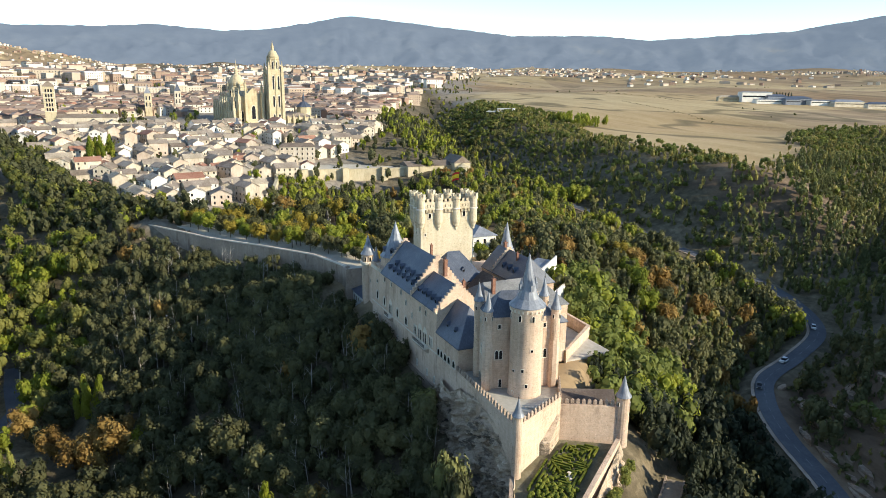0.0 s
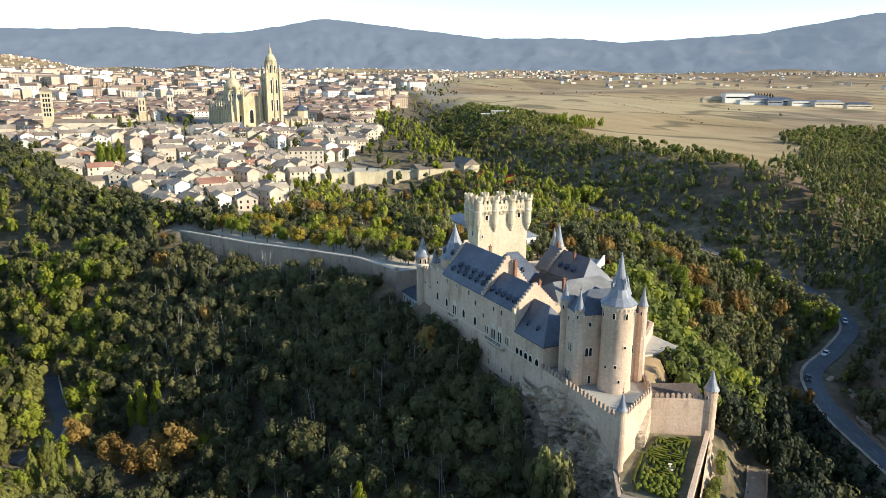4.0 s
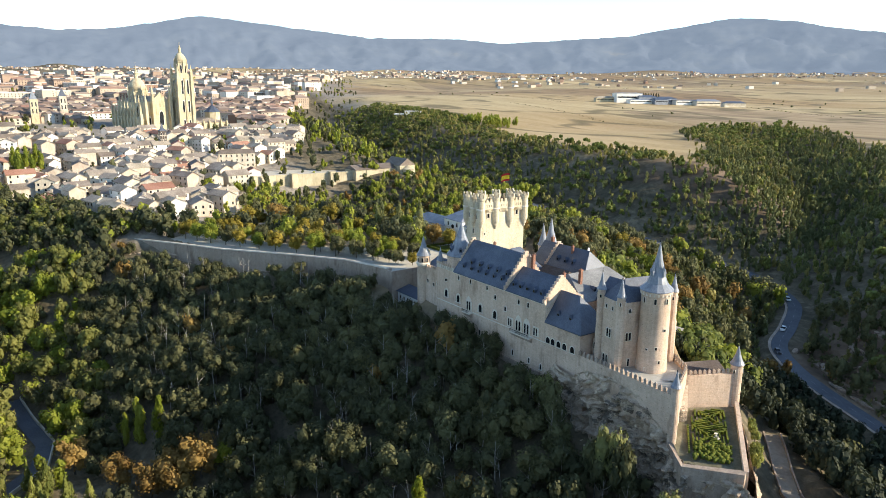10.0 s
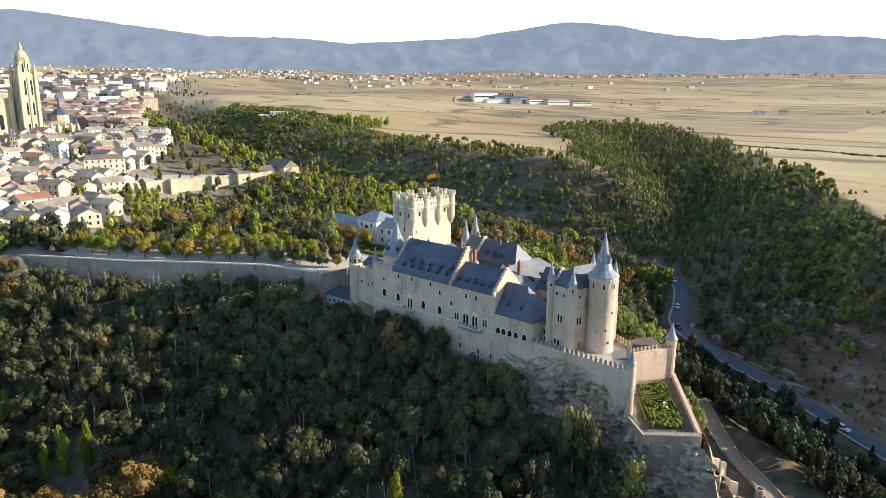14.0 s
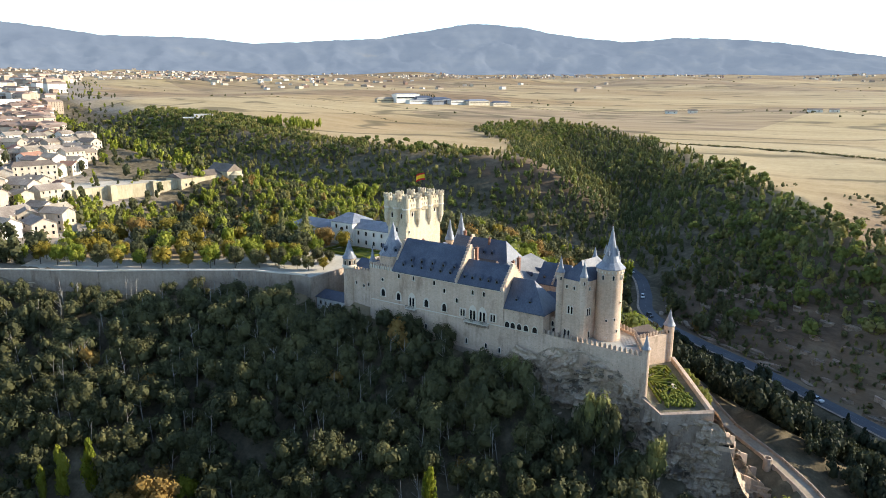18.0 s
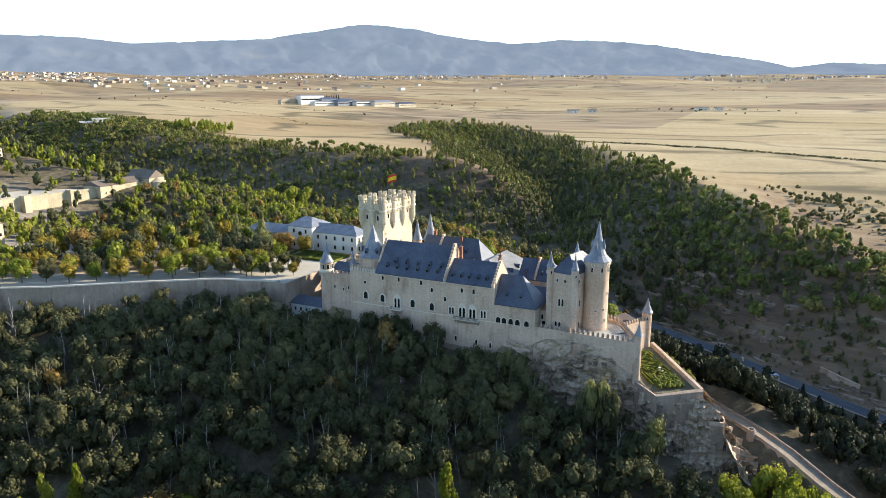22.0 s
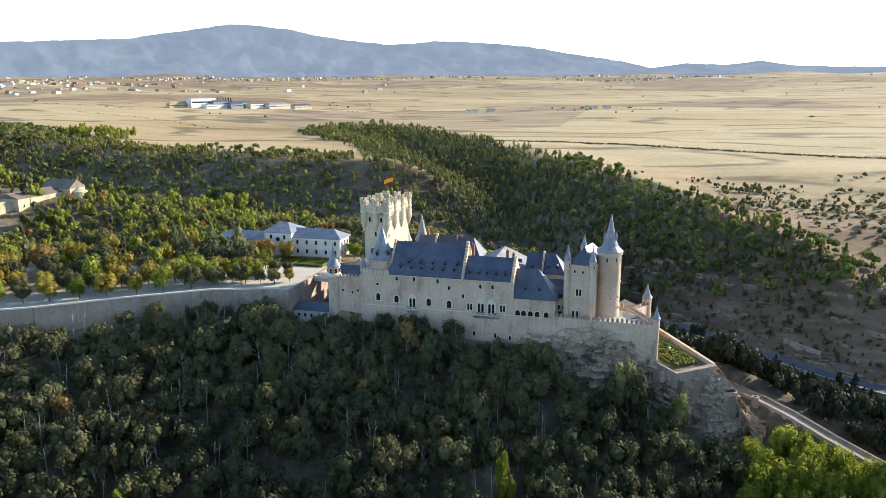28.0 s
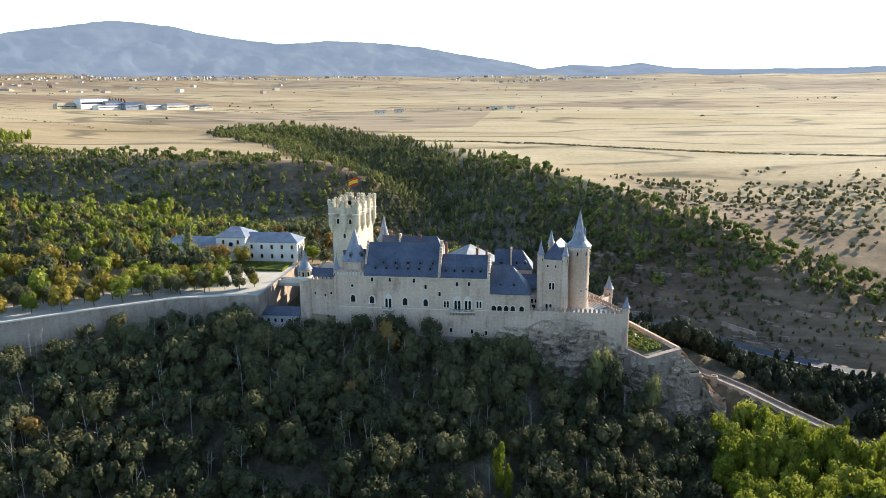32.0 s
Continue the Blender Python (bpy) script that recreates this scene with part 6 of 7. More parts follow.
south_wall = thing("south_town_wall", "tall ochre town wall with square buttress towers", "wall", kind="structure")
line = [(-205, 6, 4.0), (-240, 16, 7.0), (-277, 26, 8.4), (-281, 60, 8.2), (-278, 86, 8.0), (-274, 112, 8.2), (-268, 140, 8.6)]
stretch(south_wall, line, -12, OCHRE, 2.0)
for x_, y_ in ((-279.0, 43), (-278.5, 72), (-275.5, 100), (-271, 127), (-258, 21)):
    part("buttress_tower", Shape().box(x_ - 1.5, x_ + 3.4, y_ - 2.2, y_ + 2.2, -12, 9.0), OCHRE, south_wall)
tagged(new("terrace_ground", Shape().prism([(-277, 26), (-281, 60), (-278, 86), (-274, 112), (-290, 112), (-330, 70), (-320, 34)], [-4] * 7, [7.2] * 7).mesh("terrace_ground", SAND)), "pale garden terrace inside the town wall", "terrace", kind="structure")
convent = thing("convent", "ochre stone convent with tiled roofs and a gabled chapel", "convent")
part("wall", Shape().box(-284, -268, 116, 150, -10, 9.4), OCHRE, convent)
part("roof", Shape().gable(-284, -268, 116, 150, 9.45, 12.4, 0.5, along="y", hip0=0.01, hip1=0.01), TILE, convent)
part("chapel_wall", Shape().box(-284, -262, 150, 163, -12, 11.2).add([(-262, 150, 11.2), (-262, 163, 11.2), (-262, 156.5, 16.2)], [(0, 1, 2)]), OCHRE, convent)
part("chapel_roof", Shape().gable(-284, -261.8, 150, 163, 11.25, 16.2, 0.4), TILE, convent)
part("apse", Shape().lathe(-261, 156.5, [(5.0, -12), (5.0, 8.6), (5.3, 8.7), (0.2, 11.4)], 14), OCHRE, convent)
for y_ in (120, 127, 134, 141):
    window(convent, -268, y_, 4.0, 90, 1.0, 1.6, False, 0.16)

# ---- the far town ----
rng = random.Random(7)
far_wall, far_roof, far_flat, far_pane = Shape(), Shape(), Shape(), Shape()
count = 0
while count < 3300:
    r = 400 + 2000 * rng.random() ** 1.25
    a = radians(rng.uniform(-32, 27.5))
    x, y = -r * math.cos(a), r * math.sin(a)
    if in_town(x, y) and x > -510 or cathedral_d(x, y) > -6:
        continue
    if math.degrees(a) > np.interp(r, [400, 560, 760, 1100, 2400], [15, 18.5, 20, 23, 27.5]) or math.sin(x * 0.009) + math.sin(y * 0.011 + 2) > 1.55:
        continue
    if -6 * math.cos(a) < 0 and math.degrees(a) < np.interp(r, [400, 600, 1000, 2400], [-18, -20, -28, -32]):
        continue
    count += 1
    tall = r > 1000 and rng.random() < 0.3
    w, d, h = (rng.uniform(16, 46), rng.uniform(11, 16), rng.uniform(10, 20)) if tall else (rng.uniform(10, 24), rng.uniform(8, 12), rng.uniform(5.5, 9.5))
    m_ = pose(x, y, ground_z(x, y), 0, 0, rng.choice((10, 100, 30, 120)) + rng.uniform(-8, 8))
    far_wall.box(-w / 2, w / 2, -d / 2, d / 2, -4, h, m_)
    n_win = int(w / 4.5)
    if r < 1500:
        for fl in range(int(h / 3)):
            for sgn in (-1, 1):
                for k in range(n_win):
                    u = -w / 2 + w * (k + 0.5) / n_win
                    yy = sgn * (d / 2 + 0.06)
                    far_pane.add([(u - 0.6, yy, 1 + 3 * fl), (u + 0.6, yy, 1 + 3 * fl), (u + 0.6, yy, 2.5 + 3 * fl), (u - 0.6, yy, 2.5 + 3 * fl)], [(0, 1, 2, 3)], m_)
    if tall and rng.random() < 0.5:
        far_flat.box(-w / 2 - 0.4, w / 2 + 0.4, -d / 2 - 0.4, d / 2 + 0.4, h, h + 1.0, m_)
    else:
        rise = d * 0.22
        v = [(-w / 2 - 0.5, -d / 2 - 0.5, h), (w / 2 + 0.5, -d / 2 - 0.5, h), (w / 2 + 0.5, d / 2 + 0.5, h), (-w / 2 - 0.5, d / 2 + 0.5, h), (-w / 2 + 1, 0, h + rise), (w / 2 - 1, 0, h + rise)]
        far_roof.add(v, [(0, 1, 5, 4), (2, 3, 4, 5), (1, 2, 5), (3, 0, 4), (3, 2, 1, 0)], m_)


def island_material(name, stops, rough=0.9):
    m, nt, p = surface(name, rough)
    fac = math_node(nt, "ADD", math_node(nt, "MULTIPLY", nt.nodes.new("ShaderNodeNewGeometry").outputs["Random Per Island"], 0.75), math_node(nt, "MULTIPLY", noise_node(nt, 0.35, 5, 0.7), 0.25))
    nt.links.new(ramp_node(nt, fac, stops), p.inputs["Base Color"])
    return m


FARWALL = island_material("far_town_walls", [(0.15, (0.26, 0.16, 0.115)), (0.35, (0.40, 0.32, 0.24)), (0.6, (0.52, 0.44, 0.34)), (0.85, (0.66, 0.62, 0.55))])
FARROOF = island_material("far_town_roofs", [(0.15, (0.13, 0.09, 0.07)), (0.4, (0.22, 0.155, 0.12)), (0.7, (0.31, 0.24, 0.19)), (0.9, (0.27, 0.13, 0.09))])
FARFLAT = island_material("far_town_flat_roofs", [(0.2, (0.35, 0.33, 0.31)), (0.6, (0.55, 0.53, 0.5)), (0.9, (0.72, 0.71, 0.7))])
town = thing("far_town", "spread of pale town buildings with tile roofs", "town", kind="stuff")
part("walls", far_wall, FARWALL, town)
part("roofs", far_roof, FARROOF, town)
part("flat_roofs", far_flat, FARFLAT, town)
part("windows", far_pane, DARKFILL, town)

# scattered suburbs and warehouses on the plain
rng = random.Random(17)
far_wall, far_roof = Shape(), Shape()
for cx, cy, sx, sy, n, big in ((-2300, 1450, 500, 120, 130, 1), (-2700, 1850, 700, 160, 170, 1), (-1500, 3050, 320, 90, 60, 0), (-1900, 2700, 300, 90, 60, 0), (-700, 3300, 500, 60, 70, 0), (350, 3000, 300, 50, 40, 0), (-3000, -300, 700, 300, 160, 0), (-3300, 600, 500, 400, 160, 0)):
    for k in range(int(n * 2.2)):
        x, y = cx + rng.gauss(0, sx), cy + rng.gauss(0, sy)
        w, d, h = rng.uniform(9, 34 if big else 18) * (0.6 if rng.random() < 0.7 else 1), rng.uniform(8, 16 if big else 11), rng.uniform(4, 8)
        m_ = pose(x, y, ground_z(x, y), 0, 0, rng.uniform(0, 180))
        far_wall.box(-w / 2, w / 2, -d / 2, d / 2, -4, h, m_)
        far_roof.add([(-w / 2, -d / 2, h), (w / 2, -d / 2, h), (w / 2, d / 2, h), (-w / 2, d / 2, h), (0, 0, h + 2)], [(0, 1, 4), (1, 2, 4), (2, 3, 4), (3, 0, 4)], m_)
suburb = thing("far_suburbs", "pale sheds and houses scattered over the plain", "suburb", kind="stuff")
part("walls", far_wall, FARWALL, suburb)
part("roofs", far_roof, FARROOF, suburb)

# business park on the plain: white hall, slate-blue sheds
def shed(name, label, x, y, turn, w, d, h, mat, roof, bays):
    z = ground_z(x, y)
    ob = thing(name, label, "building", (x, y, z), "halls of the business park")
    ob.rotation_euler = (0, 0, radians(turn))
    part("wall", Shape().box(-w / 2, w / 2, -d / 2, d / 2, -5, h), mat, ob)
    part("roof", Shape().gable(-w / 2, w / 2, -d / 2, d / 2, h + 0.02, h + (1.0 if mat is WHITE else 3.0), 0.4, hip0=min(6, w / 4), hip1=min(6, w / 4)), roof, ob)
    part("window_band", Shape().box(-w / 2 + 1, w / 2 - 1, -d / 2 - 0.06, -d / 2 + 0.02, h * 0.5, h * 0.66), DARKFILL, ob)
    part("window_band", Shape().box(w / 2 - 0.02, w / 2 + 0.06, -d / 2 + 1, d / 2 - 1, h * 0.45, h * 0.72), DARKFILL, ob)


for x_, y_, w_, d_, h_, mt, rf, lb in ((-622, 818, 48, 16, 12, WHITE, LEAD, "white flat hall of the business park"), (-598, 850, 34, 22, 8, LEAD, SLATE, "slate-blue shed with pitched roof"), (-566, 880, 34, 22, 7, LEAD, SLATE, "slate-blue shed with pitched roof"),
                                  (-530, 905, 40, 18, 6, WHITE, SLATE, "low white hall with dark windows"), (-492, 935, 46, 14, 6, PLASTER, LEAD, "long low white hall on the plain"), (-585, 815, 40, 14, 5, WHITE, LEAD, "low white annex of the business park"), (-560, 850, 24, 24, 6, LEAD, SLATE, "grey pavilion with a hipped roof"),
                                  (-440, 960, 40, 10, 5, PLASTER, SLATE, "far low white hall on the plain"), (-650, 780, 44, 9, 5, OCHRE, TILE, "low white annex beside the road")):
    shed("hall", lb, -590 + (x_ + 590) * 0.72, 845 + (y_ - 845) * 0.72, 66, w_ * 0.95, d_ * 1.1, h_ * 1.25, mt, rf, 6)
for x_, y_, w_ in ((-165, 868, 24), (-140, 888, 18), (10, 960, 26), (34, 966, 16)):
    block("farmhouse", "low farm building on the plain", "farm building", x_, y_, 20, w_ * 0.7, 8, 3.6, WHITE, TILE, 1, 2, 2.0, 0.01, "farm buildings")


# low pavilion among the pines on the far knoll
pavilion = thing("pavilion", "low white flat-roofed pavilion among the pines", "building", (-548, 350, ground_z(-548, 350) - 3.2))
pavilion.rotation_euler = (0, 0, radians(56))
part("wall", Shape().box(-19, 19, -8, 8, -4, 4.2), OCHRE, pavilion)
part("flat_roof", Shape().box(-20.5, 20.5, -9.5, 9.5, 4.22, 5.0), WHITE, pavilion)
part("upper_storey", Shape().box(-8, 12, -4, 4, 5.02, 8.0).box(-8.6, 12.6, -4.6, 4.6, 8.0, 8.5), WHITE, pavilion)
for k in range(9):
    part("window", Shape().box(-17.2 + 4 * k, -14.6 + 4 * k, -8.06, -7.9, 0.6, 2.8), DARKFILL, pavilion)


# ---- trees ----
def ball(level):
    """A small ball of triangles, for the inner mass of a crown."""
    bm = bmesh.new()
    bmesh.ops.create_icosphere(bm, subdivisions=level, radius=1)
    v = np.array([p.co[:] for p in bm.verts])
    f = np.array([[p.index for p in face.verts] for face in bm.faces])
    bm.free()
    return v, f


BALLS = {1: ball(1), 2: ball(2)}


def crown(seed, kind, lobes, leaves, level=1, leaf=0.75):
    """Corners and triangles of a crown about 1 wide and 1 high, its foot at 0: lumpy masses with loose leaf clumps all round."""
    rng = np.random.RandomState(seed)
    vs, fs, n = [], [], 0
    bv, bf = BALLS[level]
    centres = []
    for k in range(lobes):
        u = (k + 0.5) / lobes
        if kind == "poplar":
            c, r = np.array([rng.uniform(-.10, .10), rng.uniform(-.10, .10), 0.08 + 0.84 * u]), 0.20 * (1 - 0.65 * abs(u - 0.4) ** 1.2 * 1.6)
        elif kind == "cone":
            w = 0.42 * (1 - u) + 0.05
            a = rng.uniform(0, math.tau)
            c, r = np.array([math.cos(a) * w * 0.45, math.sin(a) * w * 0.45, 0.08 + 0.86 * u]), w * 0.62
        elif kind == "umbrella":
            a, q = rng.uniform(0, math.tau), rng.uniform(0, 0.33)
            c, r = np.array([math.cos(a) * q, math.sin(a) * q, 0.72 + rng.uniform(-.07, .1)]), rng.uniform(0.15, 0.22)
        else:
            a, q = rng.uniform(0, math.tau), 0.30 * math.sqrt(rng.uniform(0, 1))
            c = np.array([math.cos(a) * q, math.sin(a) * q, 0.36 + 0.42 * u + rng.uniform(-.05, .05)])
            r = rng.uniform(0.17, 0.27) * (1.05 - 0.35 * abs(u - 0.4))
        centres.append((c, r))
        q = bv * (1 + 0.22 * np.sin(bv @ rng.uniform(-5, 5, (3, 1)) + rng.uniform(0, 6)))
        vs.append(c + q * r * 0.74 * np.array([1, 1, 0.9]))
        fs.append(bf + n)
        n += len(bv)
    for k in range(leaves):
        c, r = centres[rng.randint(len(centres))]
        d = rng.normal(size=3)
        d[2] += 0.25
        d /= np.linalg.norm(d)
        at = c + d * r * rng.uniform(0.68, 1.2)
        side = np.cross(d, rng.normal(size=3))
        side /= np.linalg.norm(side)
        other = np.cross(d, side) + d * rng.uniform(-.5, .5)
        s = leaf * rng.uniform(0.05, 0.095)
        quad = np.array([at - side * s - other * s * 0.7, at + side * s * 0.9 - other * s * 0.5, at + side * s * 0.6 + other * s, at - side * s * 0.8 + other * s * 0.8])
        vs.append(quad)
        fs.append(np.array([[n, n + 1, n + 2], [n, n + 2, n + 3]]))
        n += 4
    return np.concatenate(vs), np.concatenate(fs)


def trunk_shape(seed, kind):
    """A tapered trunk with a few limbs, 1 high to the crown's middle."""
    rng = random.Random(seed)
    s = Shape()
    top = 0.9 if kind in ("poplar", "cone") else 0.62
    s.lathe(0, 0, [(0.034, -0.12), (0.026, 0.05), (0.020, 0.3), (0.008, top)], 7)
    for k in range(4 if kind != "umbrella" else 6):
        a, z = rng.uniform(0, 360), rng.uniform(0.25, 0.5)
        s.lathe(0, 0, [(0.011, 0), (0.004, 0.26)], 5, pose(0, 0, z, rng.uniform(30, 55), 0, a))
    return s


def mesh_of(name, v, f, material):
    me = bpy.data.meshes.new(name)
    fill_mesh(me, v, f)
    me.materials.append(material)
    return me


TREES = {}


def tree(kind, material, x, y, hgt, wide, label, category="tree", group="", seed=0, z=None):
    """A single tree: trunk and crown, stretched to its height and width."""
    key = (kind, material.name, seed % 4)
    if key not in TREES:
        v, f = crown(seed % 4 * 7 + 3, kind, {"poplar": 9, "cone": 10, "umbrella": 9}.get(kind, 13), 1250, 1, 0.33 if kind == "poplar" else 0.35)
        TREES[key] = mesh_of("crown", v, f, material), trunk_shape(seed % 4, kind).mesh("trunk", BARK)
    top, stem = TREES[key]
    ob = thing("tree", label, category, (x, y, ground_z(x, y) - 0.1 if z is None else z), group)
    ob.rotation_euler = (0, 0, radians(seed * 47 % 360))
    ob.scale = (wide, wide, hgt)
    part("trunk", stem, None, ob)
    part("crown", top, None, ob)
    return ob


class Wood:
    """Many trees joined to one mesh, tinted by a tone of their own."""

    def __init__(self, kinds, lobes, leaves, leaf=0.9):
        self.kinds = [crown(11 + 5 * k, kind, lobes, leaves, 1, leaf) for k, kind in enumerate(kinds)]
        self.far = [crown(11 + 5 * k, kind, 4, 64, 1, 1.35) for k, kind in enumerate(kinds)]
        self.vs, self.fs, self.n = [], [], 0

    def plant(self, rng, x, y, z, hgt, wide, far=False):
        v, f = (self.far if far else self.kinds)[rng.randrange(len(self.kinds))]
        a = rng.uniform(0, math.tau)
        c, s = math.cos(a) * wide, math.sin(a) * wide
        out = np.empty_like(v)
        out[:, 0], out[:, 1], out[:, 2] = v[:, 0] * c - v[:, 1] * s + x, v[:, 0] * s + v[:, 1] * c + y, v[:, 2] * hgt + z
        self.vs.append(out)
        self.fs.append(f + self.n)
        self.n += len(v)

    def finish(self, name, label, category, material):
        if self.vs:
            ob = new(name, mesh_of(name, np.concatenate(self.vs), np.concatenate(self.fs), material))
            tagged(ob, label, category, kind="stuff")


def scatter(rng, x0, x1, y0, y1, step):
    """Places on a shaken grid."""
    y = y0
    while y < y1:
        x = x0
        while x < x1:
            yield x + rng.uniform(-.48, .48) * step, y + rng.uniform(-.48, .48) * step
            x += step
        y += step


# the shaded wood in the north valley: the nearest trees singly, the rest as woods
rng = random.Random(3)
cells = Wood(("round", "round", "round"), 11, 430, 0.46)
# lit and dry (below) get lighter leaf colours in place of sunlight
olive, rusty, lit = Wood(("round", "round", "round"), 11, 430, 0.46), Wood(("round", "round"), 10, 280, 0.62), Wood(("round", "poplar", "round"), 10, 330, 0.5)
dry = Wood(("round", "round", "round"), 11, 380, 0.5)
singles = 0
ridge_gap = lambda x, y: 58 < x < 80 and y > -13 and rng.random() < 0.6
lower_edge = lambda x: np.interp(x, [-420, -330, -190, -155, -106, -61, -38, 46, 60, 95, 125, 170], [-190, -158, -124, -70, -41, -8, -3.5, -2.2, -6.0, -9, -15, -10])
for x, y in scatter(rng, -430, 215, -250, 10, 5.3):
    edge = float(lower_edge(x))
    if y > edge or y < -235 + 0.25 * x or rng.random() < 0.06:
        continue
    near_wall = edge - y
    if x > 115 and y > -56 or x > 98 and y > -14 or ridge_gap(x, y):
        continue
    if any(math.hypot(x - a, y - b) < q for a, b, q in ((-43, -87, 9), (51, -47, 7), (-17, -84, 12), (-22, -95, 9), (-44, -95, 8), (-31, -100, 7), (-50, -108, 7), (-28, -116, 13), (-10, -92, 8))):
        continue
    if float(along(LANE, np.array(x), np.array(y))[0]) < 5.5:
        continue
    if -240 < x < -160 and near_wall < 20 and rng.random() < 0.6:
        continue
    hgt = rng.uniform(7.5, 13.5) * (0.85 if near_wall < 6 else 1.0) * (0.7 if near_wall < 13 and -150 < x < -40 else 1.0)
    wide = hgt * rng.uniform(0.6, 0.9) + 0.8
    z = ground_z(x, y) - 0.6
    tone = rng.random()
    far = x < -150 or y < -125 or x > 120
    if -75 < x < 70 and y > -82 and singles < 235 and tone < 0.42:
        singles += 1
        mt, lb = ((GREEN, "broadleaf tree with dense dark green crown") if tone < 0.22 else (OLIVE, "broadleaf tree with dull olive crown"))
        tree("round", mt, x, y, hgt, wide, lb, "tree", "trees of the north slope", rng.randrange(400), z)
    # beyond this line lighter leaves stand in for the sun's reach
    elif y < min(-79 - 0.31 * (x + 127), -86) and tone < 0.68:
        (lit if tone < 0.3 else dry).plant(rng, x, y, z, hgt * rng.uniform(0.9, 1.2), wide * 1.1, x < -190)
    elif tone < 0.62:
        cells.plant(rng, x, y, z, hgt, wide, far)
    elif tone < 0.985:
        olive.plant(rng, x, y, z, hgt, wide, far)
    else:
        rusty.plant(rng, x, y, z, hgt, wide)
# bare pale trunks standing in the wood
poles = Shape()
for k in range(260):
    x, y = rng.uniform(-120, 90), rng.uniform(-80, -6)
    if y > float(lower_edge(x)) - 2:
        continue
    z, h = ground_z(x, y), rng.uniform(8, 13)
    lean = pose(x, y, z, rng.uniform(-7, 7), rng.uniform(-7, 7), 0)
    poles.lathe(0, 0, [(0.13, -0.5), (0.10, h * 0.5), (0.03, h)], 5, lean)
    for j in range(4):
        poles.lathe(0, 0, [(0.05, 0), (0.015, h * 0.28)], 4, lean @ pose(0, 0, h * rng.uniform(0.4, 0.8), rng.uniform(25, 55), 0, rng.uniform(0, 360)))
tagged(new("bare_trunks", poles.mesh("bare_trunks", PALEBARK)), "thin bare pale trunks standing among the trees", "trunks", kind="stuff")
cells.finish("north_wood", "dense green broadleaf wood on the shaded valley side", "wood", GREEN)
olive.finish("north_wood", "dull olive broadleaf wood on the shaded valley side", "wood", OLIVE)
rusty.finish("north_wood", "few rust-brown autumn trees in the wood", "wood", RUST)
dry.finish("north_wood", "olive-yellow trees coloured as sunlit beside the valley lane", "wood", LITOLIVE)
lit.finish("north_wood", "yellow-green trees coloured as sunlit at the valley bottom", "wood", BRIGHT)

# single landmark trees
for x, y, h in ((-46.5, -88.6, 17), (-40.3, -84.0, 17.5), (51.2, -46, 16), (-52, -92, 12), (54, -47, 11)):
    tree("poplar", POPLAR, x, y, h, h * 0.5, "slender yellow-green poplar coloured as sunlit", "tree", "poplars in the valley", int(x) % 9, ground_z(x, y) - 0.3)
for x, y, h in ((-17, -86, 14), (-15.5, -79, 14.5), (-22, -92, 12.5), (-23, -84, 12), (-31, -99, 11.5), (-50, -108, 12.5)):
    tree("round", RUST, x, y, h, h * 0.95, "broad tree in rust-brown autumn leaf", "tree", "rust-brown trees", int(x) % 7, ground_z(x, y) - 0.3)
# tall trees standing against the cliff
for k, (x, y, top, wide) in enumerate(((81, -11.5, -6.5, 9.5), (84.5, -12.5, -8.0, 9), (79, -14, -11, 8), (98.3, -12, -14.2, 7.5), (96, -14.5, -19, 7), (57, -7, -5, 9), (52, -6, -6, 8), (61, -10, -8, 8),
                                       (64.5, -12, -12, 8), (48, -5.5, -7, 8), (68, -14, -16, 8), (43, -5, -8, 7.5))):
    foot = ground_z(x, y)
    tree("round", GREEN if k % 3 else PINE, x, y, (top - foot) / 0.97, wide, "tall dark green tree standing against the cliff", "tree", "trees against the cliff", k * 3, foot - 0.2)
FORK = [(114, -46), (117, -12), (129, -5), (137, -17), (160, -24), (172, -10), (178, -40), (150, -62), (122, -60)]
k = 0
for x, y in scatter(rng, 94, 180, -64, 0, 5.6):
    if inside(FORK, np.array(x), np.array(y)) < 0 or rng.random() < 0.08:
        continue
    k += 1
    h = rng.uniform(12.5, 16)
    if y > -30:
        h = min(max(rng.uniform(-27.0, -24.2) - ground_z(x, y), 7.0), 19.0)
    tree("poplar" if rng.random() < 0.35 else "round", POPLAR, x, y, h, h * rng.uniform(0.5, 0.7), "yellow-green tree coloured as sunlit below the prow", "tree", "trees at the river fork", k)
for k, (x, y) in enumerate(((127, -9), (131.5, -12.5), (136, -15.5), (140.5, -19), (145, -23), (149, -27), (134, -20), (142, -26), (154, -30))):
    h = max(-22.9 - 0.5 * (k % 3) - ground_z(x, y), 5.0)
    tree("round", POPLAR, x, y, h, min(h, 8.5), "yellow-green tree coloured as sunlit beside the footpath", "tree", "trees at the river fork", k * 2)
for k, (x, y, h) in enumerate(((-39, -117, 14), (-19, -114, 15), (-20, -108.5, 14), (-28, -113, 12), (-33, -121, 13), (-26, -120, 14), (-44, -121, 12), (-13, -117, 12), (-84, -97, 10), (-60, -92, 9))):
    tree("cone", STONEPINE, x, y, h, h * 0.5, "green conifer in the sun on the valley floor", "tree", "conifers in the valley", k)
tree("round", POPLAR, -12, -73, 9.5, 8, "light green tree beside the rust-brown trees", "tree", "", 3)

